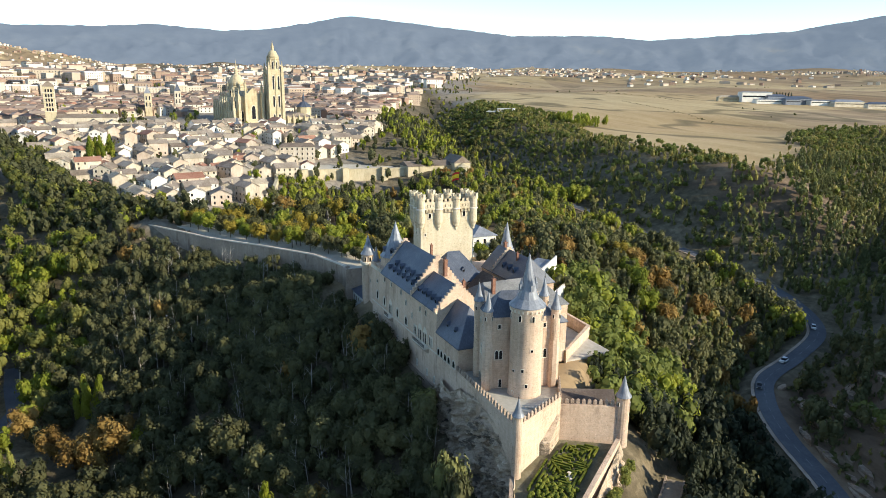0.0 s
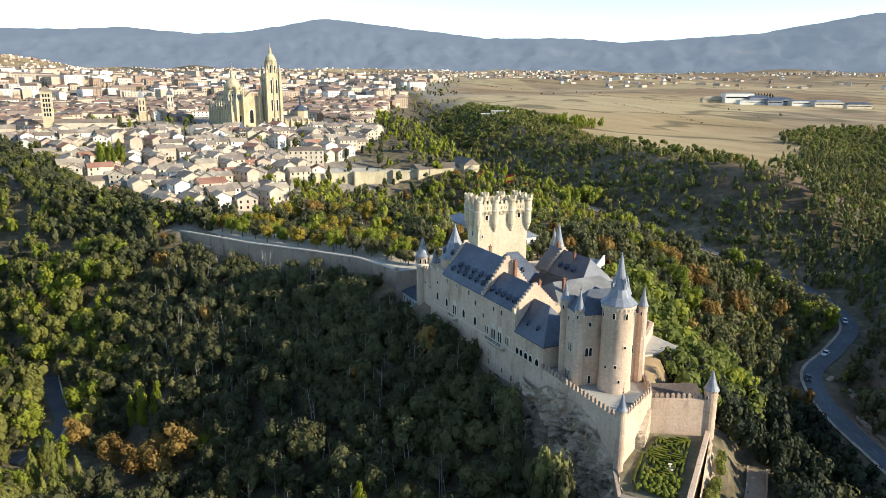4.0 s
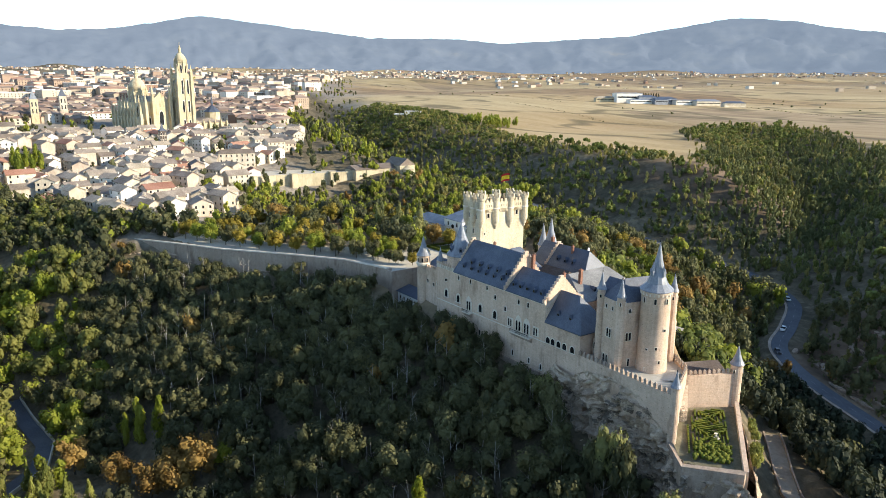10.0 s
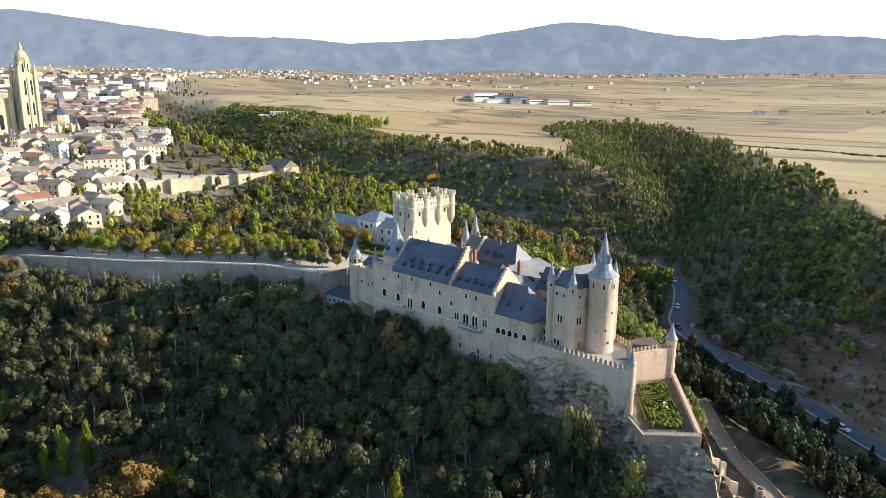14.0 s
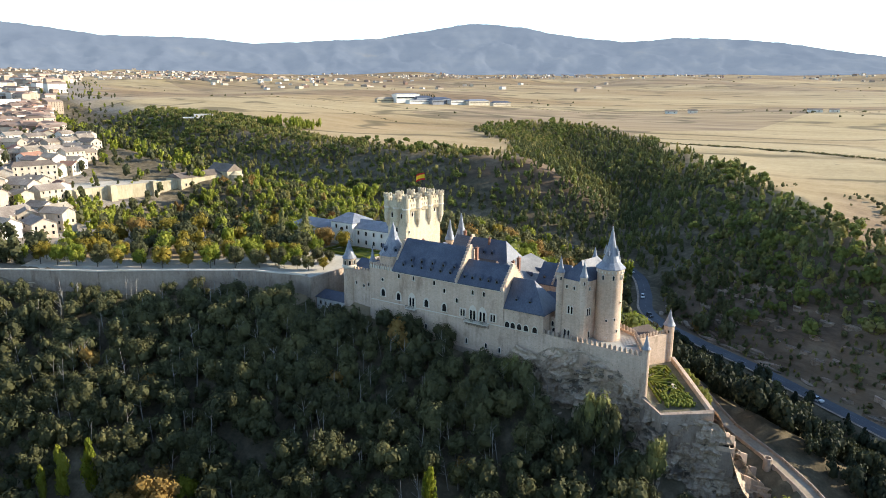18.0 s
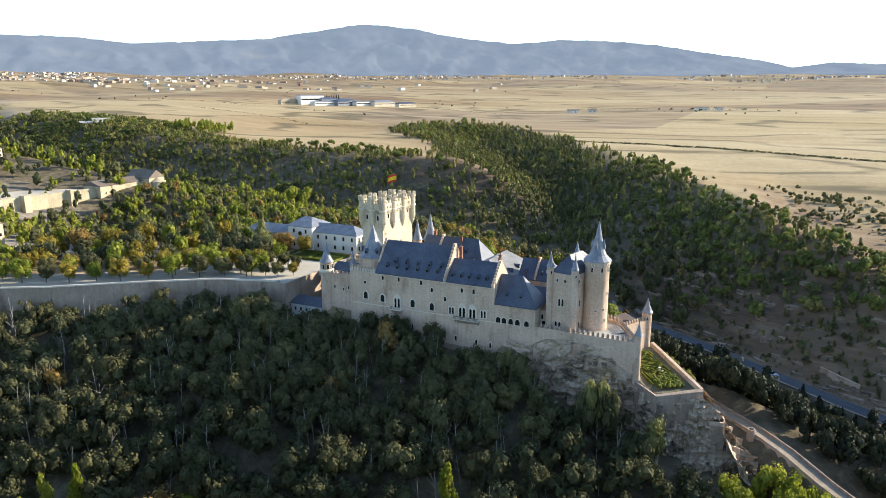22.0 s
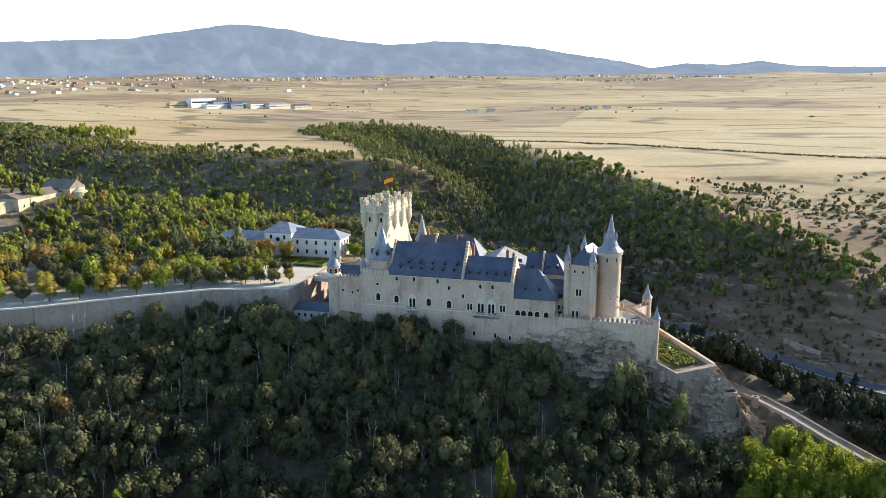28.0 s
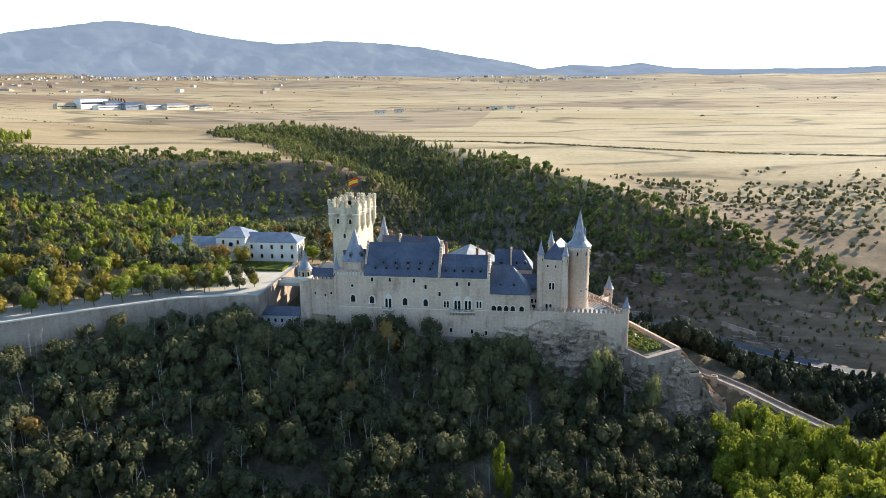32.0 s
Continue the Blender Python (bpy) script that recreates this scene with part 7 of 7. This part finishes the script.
# south bank below the castle, and the trees round the esplanade
wood = Wood(("round", "round", "poplar"), 10, 240, 0.66)
fall = Wood(("round", "round"), 10, 240, 0.66)
basin = Wood(("round", "round", "poplar"), 9, 220, 0.7)
sunny = Wood(("round", "round"), 11, 300, 0.6)
# trees whose dark leaf colour stands in for the shade below the prow
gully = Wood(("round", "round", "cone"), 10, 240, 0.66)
for x, y in scatter(rng, -60, 150, 54, 150, 6.2):
    d = road_d(x, y)
    if made_ground(x, y) > -3 or d < 7 or x > 96 and y > 66 or rng.random() < 0.12:
        continue
    side = y < 110 - 0.4 * max(0, x - 40)
    if not side and rng.random() < 0.4:
        continue
    h = rng.uniform(7, 12)
    (fall if rng.random() < 0.14 else wood).plant(rng, x, y, ground_z(x, y) - 0.5, h, h * rng.uniform(0.6, 0.9))
for x, y in scatter(rng, 62, 200, 8, 84, 4.1):
    d = road_d(x, y)
    if d < 5.5 or float(along(PROW_PATH, np.array(x), np.array(y))[0]) < 4.5 or x > 118 and y < 24 - 0.5 * (x - 118) or y > float(np.interp(x, [60, 82, 105, 135, 170, 260], [100, 89, 79, 63, 46, 10])) or 0.8 * (x - 90) + 0.6 * (y - 25) < 17 and y < 38 or x < 84 and y < 34 or rng.random() < 0.06:
        continue
    h = rng.uniform(8.5, 13) * (0.7 if d < 9 else 1) * (0.85 if x > 128 else 1)
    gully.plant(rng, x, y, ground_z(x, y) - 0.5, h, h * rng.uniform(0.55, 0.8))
for x, y in scatter(rng, 8, 108, 8, 92, 5.2):
    near = made_ground(x, y)
    if near > -1.5 or near < -26 or x > 76 or road_d(x, y) < 12 or 0.8 * (x - 90) + 0.6 * (y - 25) < 17 and y < 32 and x > 88 or x < 78 and y < 40 - 0.2 * (x - 60) and y < 30 or rng.random() < 0.08:
        continue
    h = rng.uniform(9.5, 14)
    (sunny if rng.random() < 0.7 else basin).plant(rng, x, y, ground_z(x, y) - 0.6, h, h * rng.uniform(0.75, 1.0))
for x, y in scatter(rng, -262, -100, 14, 176, 6.6):
    if float(inside([(-262, 24), (-205, 10), (-150, 20), (-118, 44), (-100, 70), (-90, 120), (-120, 172), (-250, 172)], np.array(x), np.array(y))) < 0 or rng.random() < 0.12:
        continue
    d = road_d(x, y)
    if d < 7 or math.hypot((x + 246) / 26, (y - 182) / 12) < 1.0:
        continue
    h = rng.uniform(6, 9.5)
    t = rng.random()
    (fall if t < 0.12 else basin if t < 0.72 else wood).plant(rng, x, y, ground_z(x, y) - 0.5, h, h * rng.uniform(0.6, 0.9))
for k in range(46):
    x, y = -232 + 66 * rng.random(), 176 + 26 * rng.random()
    if road_d(x, y) < 5 or math.hypot((x + 246) / 26, (y - 182) / 12) < 1.0:
        continue
    h = rng.uniform(8, 13)
    basin.plant(rng, x, y, ground_z(x, y) - 0.5, h, h * rng.uniform(0.65, 0.9))
for k in range(60):
    x, y = -462 + 70 * rng.random(), 352 + 34 * rng.random()
    basin.plant(rng, x, y, ground_z(x, y) - 0.5, rng.uniform(8, 13), rng.uniform(5, 8))
for k in range(150):
    x = -240 + 275 * rng.random()
    y = float(np.interp(x, [p[0] for p in ROAD], [p[1] for p in ROAD])) - 6.5 - 9 * rng.random()
    if road_d(x, y) < 5.5 or -170 < x < -140 and rng.random() < 0.7:
        continue
    h = rng.uniform(7, 12)
    (wood if rng.random() < 0.7 else basin).plant(rng, x, y, ground_z(x, y) - 0.5, h, h * rng.uniform(0.6, 0.9))
wood.finish("valley_wood", "green broadleaf wood round the castle's south side", "wood", GREEN)
gully.finish("gully_wood", "riverside trees below the prow with the valley's shade in their colour", "wood", GULLY)
fall.finish("valley_wood", "rust and yellow autumn trees in the valley", "wood", RUST)
sunny.finish("slope_wood", "green trees coloured as sunlit against the castle's south side", "wood", SUNLEAF)
basin.finish("garden_wood", "bright green trees below the town wall", "wood", BRIGHT)
for k, (x, y, h, mt) in enumerate(((-2, 116, 12, RUST), (6, 112, 12, RUST), (-14, 114, 11, RUST), (-20, 110, 11, YELLOW), (-8, 106, 12, BRIGHT), (2, 103, 13, BRIGHT), (12, 106, 12, GREEN), (-26, 104, 10, BRIGHT), (14, 96, 13, BRIGHT), (20, 100, 12, RUST))):
    tree("round", mt, x, y, h, h * 0.85, "tall broadleaf tree in early autumn colour on the south slope", "tree", "autumn trees of the south slope", k * 3)
k = 0
for row, off in ((0, 5.5), (1, 12.5), (2, 20)):
    for i in range(13):
        u = (i + 0.3 + 0.25 * row) / 13.5
        x, y = -146 + 100 * u, (np.interp(-146 + 100 * u, [-155, -106, -61, -38], [-58, -36, -3, 3]) + off + rng.uniform(-1, 1))
        if x > -52 and row == 2:
            continue
        k += 1
        h = rng.uniform(7.5, 10.5)
        mt, lb = ((YELLOW, "small round tree turning yellow on the esplanade") if rng.random() < 0.45 else (OLIVE, "small round olive-green tree on the esplanade") if rng.random() < 0.4 else (BRIGHT, "small round light green tree on the esplanade"))
        tree("round", mt, x, float(y), h, h * 0.85, lb, "tree", "trees of the esplanade", k, 1.9)
for x, y, h in ((-88, 38, 17), (-78, 42, 19), (-98, 32, 16), (-108, 40, 16), (-94, 46, 15), (-120, 30, 14)):
    tree("cone", PINE, x, y, h, h * 0.55, "tall dark cedar beside the plaza", "tree", "cedars by the plaza", int(-x), 1.8)
for x, y, h, mt in ((-64, 40, 10, RUST), (-70, 44, 9, RUST), (-57, 43, 9.5, YELLOW), (-32, 60, 9, GREEN), (-30, 52, 8, BRIGHT), (-24, 50, 7, GREEN), (-130, 10, 12, YELLOW), (-138, 0, 13, RUST), (-142, -14, 12, YELLOW), (-126, 22, 12, YELLOW), (-134, 28, 13, OLIVE), (-118, 8, 12, GREEN)):
    tree("round", mt, x, y, h, h * 0.9, "round tree in early autumn colour by the plaza", "tree", "autumn trees by the plaza", int(-x), 1.8)

for k, (x, y, h) in enumerate(((-66, 3, 7), (-60, 7, 6.5), (-54, 6, 7), (-49, 8, 6), (-44, 9, 6.5), (-40, 13, 6), (-62, 15, 8), (-56, 18, 7.5), (-50, 20, 7), (-70, 14, 8.5), (-58, 28, 8), (-64, 26, 9), (-45, 22, 6), (-72, -2, 7), (-80, -6, 7))):
    tree("round", (OLIVE, YELLOW, BRIGHT, OLIVE)[k % 4], x, y, h, h * 0.9, "small clipped round tree on the sandy plaza", "tree", "trees of the plaza", k * 5, 1.9)
for k in range(16):
    u = rng.random()
    x, y = 91 + 15 * u + 0.8 * (2.2 + 2 * rng.random()), 24.5 - 20.5 * u + 0.6 * 3
    basin_z = ground_z(x, y)
    tree("round", STONEPINE, x, y, rng.uniform(2.6, 4.2), rng.uniform(2.4, 3.4), "small sunlit shrub on the rock below the parapet", "shrub", "shrubs below the parapet", k, max(basin_z, -13.5 - 3 * u))
# the grove behind the esplanade
grove = {"g": Wood(("round", "round"), 10, 260, 0.66), "o": Wood(("round", "round"), 10, 260, 0.66), "y": Wood(("round", "round"), 10, 260, 0.66)}
for x, y in scatter(rng, -150, -64, -28, 56, 6.4):
    if made_ground(x, y) < 1 or y < float(np.interp(x, [-155, -106, -61], [-30, -12, 26])) or rng.random() < 0.16 or math.hypot(x + 112, y - 14) < 8 or x > -97 and y > 44:
        continue
    t, h = rng.random(), rng.uniform(7, 11.5)
    grove["y" if t < 0.22 else "o" if t < 0.55 else "g"].plant(rng, x, y, 1.8, h, h * rng.uniform(0.7, 0.95))
grove["g"].finish("grove", "green garden trees behind the esplanade", "grove", GREEN)
grove["o"].finish("grove", "light green garden trees behind the esplanade", "grove", BRIGHT)
grove["y"].finish("grove", "yellow and rust garden trees behind the esplanade", "grove", YELLOW)
# hedgerow lines on the plain
rows_ = Wood(("round", "round"), 3, 24, 1.8)
for ax, ay, bx, by, n_ in ((-129, 468, 60, 451, 420), (60, 451, 228, 362, 420), (228, 362, 420, 300, 420), (-560, 1010, -250, 800, 60), (-900, 760, -640, 720, 50), (-200, 960, 120, 980, 60), (-700, 640, -420, 560, 60), (120, 178, 210, 168, 40), (150, 160, 260, 190, 40)):
    for k in range(n_):
        u = rng.random()
        x, y = ax + (bx - ax) * u + rng.gauss(0, 1.6), ay + (by - ay) * u + rng.gauss(0, 1.6)
        h = rng.uniform(0.7, 1.8)
        rows_.plant(rng, x, y, ground_z(x, y) - 0.3, h, h * rng.uniform(1.2, 2.4))
rows_.finish("hedgerows", "dark hedgerows and ditches across the fields", "hedgerow", OLIVE)

# pines on the southern hills
rng = random.Random(8)
pines, dark, stone_pines = Wood(("round", "cone", "cone"), 5, 64, 1.35), Wood(("cone", "cone", "round"), 5, 60, 1.35), Wood(("umbrella", "umbrella", "round"), 7, 100, 1.15)
for x, y in scatter(rng, -620, 260, 80, 640, 4.5):
    w = wooded(x, y)
    d = road_d(x, y)
    r = ravine_d(x, y)
    if made_ground(x, y) > -4 or d < 7.5 or cathedral_d(x, y) > -6 or -304 < x < -250 and y < 172 or x < -250 and (y < 150 + 0.22 * (-250 - x) or in_town(x, y)):
        continue
    past = y - float(np.interp(x, [p[0] for p in ROAD], [p[1] for p in ROAD]))
    crest = float(crest_y(x)) - y
    if x > 40 and past > 0:
        # the promontory: bushy bank below, mixed pines above
        w, thick = float(smooth(-34, -18, crest)), 0.10 if d < 22 else 0.35 if d < 32 else 0.95 if d < 44 else 1.0
        if 58 < x < 88 and d < 26:
            thick = 0.12
    else:
        thick = 0.96 if r < 58 else 0.80 if x < -110 else 0.82
        if math.hypot((x + 66) / 1.9, y - 246) < 30 and r > 34:
            thick = 0.55
    clump = 0.72 + 0.5 * math.sin(x * 0.11 + 1.9 * math.sin(y * 0.07)) * math.sin(y * 0.13 + 1.1 * math.sin(x * 0.05))
    if rng.random() > w * thick * (clump if r > 50 and not (x > 40 and past > 0) else 1.0) * 1.25:
        continue
    z, t = ground_z(x, y) - 0.4, rng.random()
    h = rng.uniform(4.2, 8.6) * (0.9 if x < -60 else 1)
    if x > 40 and past > 0:
        near_top = crest < 46
        if t < (0.34 if near_top else 0.12):
            stone_pines.plant(rng, x, y, z, h, h * rng.uniform(0.8, 1.1))
        elif t < 0.8:
            dark.plant(rng, x, y, z, h * (0.75 if d < 45 else 1.0), h * rng.uniform(0.5, 0.75))
        else:
            pines.plant(rng, x, y, z, h * 0.8, h * rng.uniform(0.6, 0.9))
    elif r < 62 and x > -160:
        (stone_pines if t < 0.07 else pines if t < 0.2 else dark).plant(rng, x, y, z, h * 1.05, h * rng.uniform(0.5, 0.75))
    elif t < 0.25:
        stone_pines.plant(rng, x, y, z, h, h * rng.uniform(0.8, 1.05))
    else:
        (pines if t < 0.75 else dark).plant(rng, x, y, z, h * 0.9, h * rng.uniform(0.55, 0.85))
# low young pines and scrub over the reddish bank
for x, y in scatter(rng, 50, 225, 40, 190, 3.1):
    d = road_d(x, y)
    past = y - float(np.interp(x, [p[0] for p in ROAD], [p[1] for p in ROAD]))
    if past < 0 or d < 5.5 or d > 52 or y > float(crest_y(x)) or 58 < x < 88 and d < 24 and rng.random() < 0.7:
        continue
    patch = math.sin(x * 0.13 + 1.7 * math.sin(y * 0.09)) + math.sin(y * 0.17 + x * 0.05)
    if rng.random() > 0.62 + 0.26 * patch + 0.004 * d:
        continue
    h = rng.uniform(0.8, 2.3) + 0.03 * d
    (dark if rng.random() < 0.75 else pines).plant(rng, x, y, ground_z(x, y) - 0.3, h, h * rng.uniform(0.6, 1.0))
# the wooded park west of the ravine
for k in range(520):
    x = -440 - 330 * rng.random() ** 1.2
    y = rng.uniform(float(valley_y(x)) + 12, float(crest_y(x)) + 8)
    if math.hypot(x + 548, y - 350) < 19:
        continue
    h = rng.uniform(5.5, 8.5)
    (stone_pines if rng.random() < 0.4 else pines if rng.random() < 0.5 else dark).plant(rng, x, y, ground_z(x, y) - 0.4, h, h * rng.uniform(0.7, 1.1))
# bushes strewn over the open ground
bushes = Wood(("round", "round"), 4, 30, 1.6)
for k in range(1500):
    r, a = 420 + 2600 * rng.random() ** 1.3, radians(rng.uniform(60, 158))
    x, y = r * math.cos(a), r * math.sin(a)
    if r < 760 or math.sin(x * 0.012 + 1) + math.sin(y * 0.015 + 0.004 * x) < 1.35 and rng.random() < 0.98:
        continue
    h = rng.uniform(1.6, 4.5)
    bushes.plant(rng, x, y, ground_z(x, y) - 0.4, h, h * rng.uniform(1.0, 2.2))
for k in range(420):
    q = rng.choice(((170, 190, 16), (215, 175, 22), (240, 205, 20), (150, 225, 14), (200, 140, 16), (265, 160, 24)))
    x, y = q[0] + rng.gauss(0, q[2]), q[1] + rng.gauss(0, q[2] * 0.6)
    if y > float(crest_y(x)) + 6:
        h = rng.uniform(1.4, 3.8)
        bushes.plant(rng, x, y, ground_z(x, y) - 0.3, h, h * rng.uniform(0.9, 1.5))
for k in range(900):
    x, y = rng.uniform(60, 330), rng.uniform(60, 270)
    d = road_d(x, y)
    if wooded(x, y) > 0.4 and d > 55 or d < 6 or math.sin(x * 0.09 + 2) + math.sin(y * 0.11 + 0.05 * x) < 0.4 and d > 45:
        continue
    h = rng.uniform(1.2, 3.6)
    bushes.plant(rng, x, y, ground_z(x, y) - 0.3, h, h * rng.uniform(0.9, 1.5))
pines.finish("pine_wood", "sparse pine wood on the southern slope", "wood", DRYPINE)
dark.finish("pine_wood", "dense dark pine wood in the ravine", "wood", PINE)
stone_pines.finish("stone_pines", "stone pines with broad flat crowns along the ridge", "wood", STONEPINE)
# broken ledges of reddish rock along the road's southern bank
ledge_rocks = Shape()
for k in range(len(fine_line) - 1):
    (ax, ay, _), (bx, by, _) = fine_line[k], fine_line[k + 1]
    if ax < 50 or ax > 215:
        continue
    ln = math.hypot(bx - ax, by - ay)
    for off in (6.5, 11, 17, 24, 32, 41):
        if rng.random() < 0.66:
            continue
        u, o = rng.random(), off + rng.uniform(-2, 2)
        x, y = ax + (bx - ax) * u - (by - ay) / ln * o, ay + (by - ay) * u + (bx - ax) / ln * o
        w, h = rng.uniform(1.5, 5.0), rng.uniform(0.4, 1.2)
        turn = math.degrees(math.atan2(by - ay, bx - ax)) + rng.uniform(-14, 14)
        m_ = pose(x, y, ground_z(x, y), rng.uniform(-6, 6), rng.uniform(-6, 6), turn)
        plan = [(w * (1 + rng.uniform(-.3, .3)) * math.cos(q), 0.9 * (1 + rng.uniform(-.3, .3)) * math.sin(q)) for q in np.linspace(0, math.tau, 8)[:7].tolist()]
        ledge_rocks.prism(plan, [-1.2] * 7, [h * rng.uniform(0.6, 1.1) for q in plan], m_)
tagged(new("rock_ledges", ledge_rocks.mesh("rock_ledges", REDROCK)), "broken ledges of reddish rock above the valley road", "rocks", kind="stuff")
bushes.finish("scrub", "scattered dark scrub over the dry plain", "scrub", OLIVE)

# trees in and round the town
rng = random.Random(12)
urban, pale = Wood(("round", "poplar", "round"), 4, 36, 1.7), Wood(("poplar", "round"), 4, 36, 1.7)
slope, glade = Wood(("round", "round", "poplar"), 9, 170, 0.8), Wood(("round", "round"), 9, 170, 0.8)
for k in range(2600):
    r, a = 170 + 2000 * rng.random() ** 1.2, radians(rng.uniform(-36, 28))
    x, y = -r * math.cos(a), r * math.sin(a)
    if any(abs(x - hx) < 7 and abs(y - hy) < 7 for hx, hy in taken) or cathedral_d(x, y) > -3:
        continue
    h = rng.uniform(5, 11)
    (pale if rng.random() < 0.3 else urban).plant(rng, x, y, ground_z(x, y) - 0.3, h, h * rng.uniform(0.6, 0.9))
for x, y in scatter(rng, -430, -160, -185, -60, 8.5):
    if in_town(x, y) or y < float(lower_edge(x)) - 2 or rng.random() < 0.3:
        continue
    h = rng.uniform(7, 12)
    (glade if rng.random() < 0.4 else slope).plant(rng, x, y, ground_z(x, y) - 0.3, h, h * rng.uniform(0.7, 0.95))
for k, (x, y) in enumerate(((-312, -82), (-318, -88), (-324, -84), (-320, -76), (-330, -90), (-328, -78), (-336, -86), (-309, -90))):
    tree("poplar", BRIGHT, x, y, 17.5 + k % 3 * 1.5, 10, "tall light green poplar standing among the houses", "tree", "poplars in the old quarter", k)
for k in range(340):
    x, y = -300 - rng.random() * 360 + rng.uniform(-10, 10), 0
    y = float(valley_y(x)) - 30 + rng.uniform(-38, 34)
    if x > -310 and y < 150 or any(abs(x - hx) < 7 and abs(y - hy) < 7 for hx, hy in taken) or road_d(x, y) < 6:
        continue
    (pale if rng.random() < 0.5 else urban).plant(rng, x, y, ground_z(x, y), rng.uniform(8, 15), rng.uniform(6, 9))
for k in range(260):
    x, y = -1150 + rng.gauss(0, 130), -330 + rng.gauss(0, 55)
    urban.plant(rng, x, y, ground_z(x, y), rng.uniform(8, 12), rng.uniform(8, 12))
for k in range(230):
    x = -340 + 190 * rng.random()
    lo = float(np.interp(x, [-340, -285, -240, -204, -180, -160, -152], [-150, -136, -124, -115, -100, -76, -58]))
    hi = float(np.interp(x, [-400, -240, -190, -145], [-130, -90, -72, -50]))
    y = rng.uniform(lo + 3, max(hi, lo + 12))
    h = rng.uniform(6, 11)
    (glade if rng.random() < 0.4 else slope).plant(rng, x, y, ground_z(x, y) - 0.3, h, h * rng.uniform(0.75, 1.0))
for x, y, h in ((-160, -66, 12), (-168, -72, 13), (-150, -54, 11), (-156, -58, 12), (-142, -50, 12), (-176, -80, 12), (-148, -40, 12), (-158, -44, 11)):
    slope.plant(rng, x, y, ground_z(x, y) - 0.3, h, h)
slope.finish("slope_trees", "green trees on the slope under the old quarter", "trees", GREEN)
glade.finish("slope_trees", "olive trees coloured as sunlit on the slope under the old quarter", "trees", LITOLIVE)
urban.finish("town_trees", "green trees between the town's houses", "trees", GREEN)
pale.finish("town_trees", "light green poplars and gardens in the town", "trees", BRIGHT)
for k in range(9):
    x, y = -612 + k * 3.4, 852 + k * 2.4
    tree("poplar", GREEN, x, y, 17, 6, "tall poplar in a row behind the halls", "tree", "poplar row on the plain", k)


# masonry retaining wall in the road's bank
bank_wall = thing("bank_wall", "tan masonry retaining wall in the road's bank", "wall")
for k in range(4):
    ax, bx = 141.6 + 2.98 * k, 141.6 + 2.98 * (k + 1)
    ay, by = 73.6 + -0.706 * (ax - 141.6), 73.6 + -0.706 * (bx - 141.6)
    top = -25.5 + -0.38 * k
    part("wall_panel", Shape().prism([(ax, ay), (bx - 0.08, by), (bx - 0.08 + 0.4, by + 1.6), (ax + 0.4, ay + 1.6)], [top - 8] * 4, [top, top - 0.3, top - 0.3, top]), STONE, bank_wall)
    part("coping", Shape().prism([(ax - 0.05, ay - 0.15), (bx - 0.12, by - 0.15), (bx + 0.2, by + 0.8), (ax + 0.3, ay + 0.8)], [top + 0.02, top - 0.28, top - 0.28, top + 0.02], [top + 0.3, top, top, top + 0.3]), STONE, bank_wall)


# ---- cars on the valley road ----
PAINTS = [mottled("white_car_paint", (0.68, 0.68, 0.68), (0.72, 0.72, 0.72), (0.76, 0.76, 0.76), 1, 4, 0.3, 0, spec=0.5), mottled("dark_car_paint", (0.03, 0.03, 0.035), (0.04, 0.04, 0.045), (0.05, 0.05, 0.055), 1, 4, 0.3, 0, spec=0.5)]


def car(x, y, paint, label):
    k = min(range(len(fine_line)), key=lambda i: (fine_line[i][0] - x) ** 2 + (fine_line[i][1] - y) ** 2)
    (ax, ay, az_), (bx, by, _) = fine_line[k], fine_line[min(k + 1, len(fine_line) - 1)]
    ob = thing("car", label, "car", (ax, ay, az_ + 0.15), "cars on the valley road")
    ob.rotation_euler = (0, 0, math.atan2(by - ay, bx - ax))
    ob.location += Vector((-(by - ay), bx - ax, 0)).normalized() * -1.5
    part("body", Shape().box(-2.1, 2.1, -0.86, 0.86, 0.25, 0.85, top=0.96), paint, ob)
    part("cabin", Shape().add([(-1.7, -0.78, 0.85), (0.9, -0.78, 0.85), (0.9, 0.78, 0.85), (-1.7, 0.78, 0.85), (-1.3, -0.62, 1.42), (0.2, -0.62, 1.42), (0.2, 0.62, 1.42), (-1.3, 0.62, 1.42)],
         [(0, 1, 5, 4), (1, 2, 6, 5), (2, 3, 7, 6), (3, 0, 4, 7)]), DARKFILL, ob)
    part("roof", Shape().box(-1.32, 0.22, -0.64, 0.64, 1.4, 1.47), paint, ob)
    for wx in (-1.35, 1.35):
        for wy in (-0.8, 0.8):
            w = part("wheel", Shape().lathe(0, 0, [(0.32, -0.1), (0.32, 0.1)], 12, pose(wx, wy, 0.32, 90, 0, 0)), IRON, ob)
            part("rim", Shape().lathe(0, 0, [(0.19, -0.11), (0.19, 0.11)], 10, pose(wx, wy, 0.32, 90, 0, 0)), LEAD, w)
    for wy in (-0.6, 0.6):
        part("headlight", Shape().box(2.02, 2.12, wy - 0.18, wy + 0.18, 0.55, 0.72), WHITE, ob)


for x, y, p_, lb in ((28, 167, 0, "white car driving up the valley road"), (48, 130, 0, "white hatchback on the valley road"), (59, 106, 1, "dark car on the valley road"), (128, 67, 0, "white car near the rock bank")):
    car(x, y, PAINTS[p_], lb)
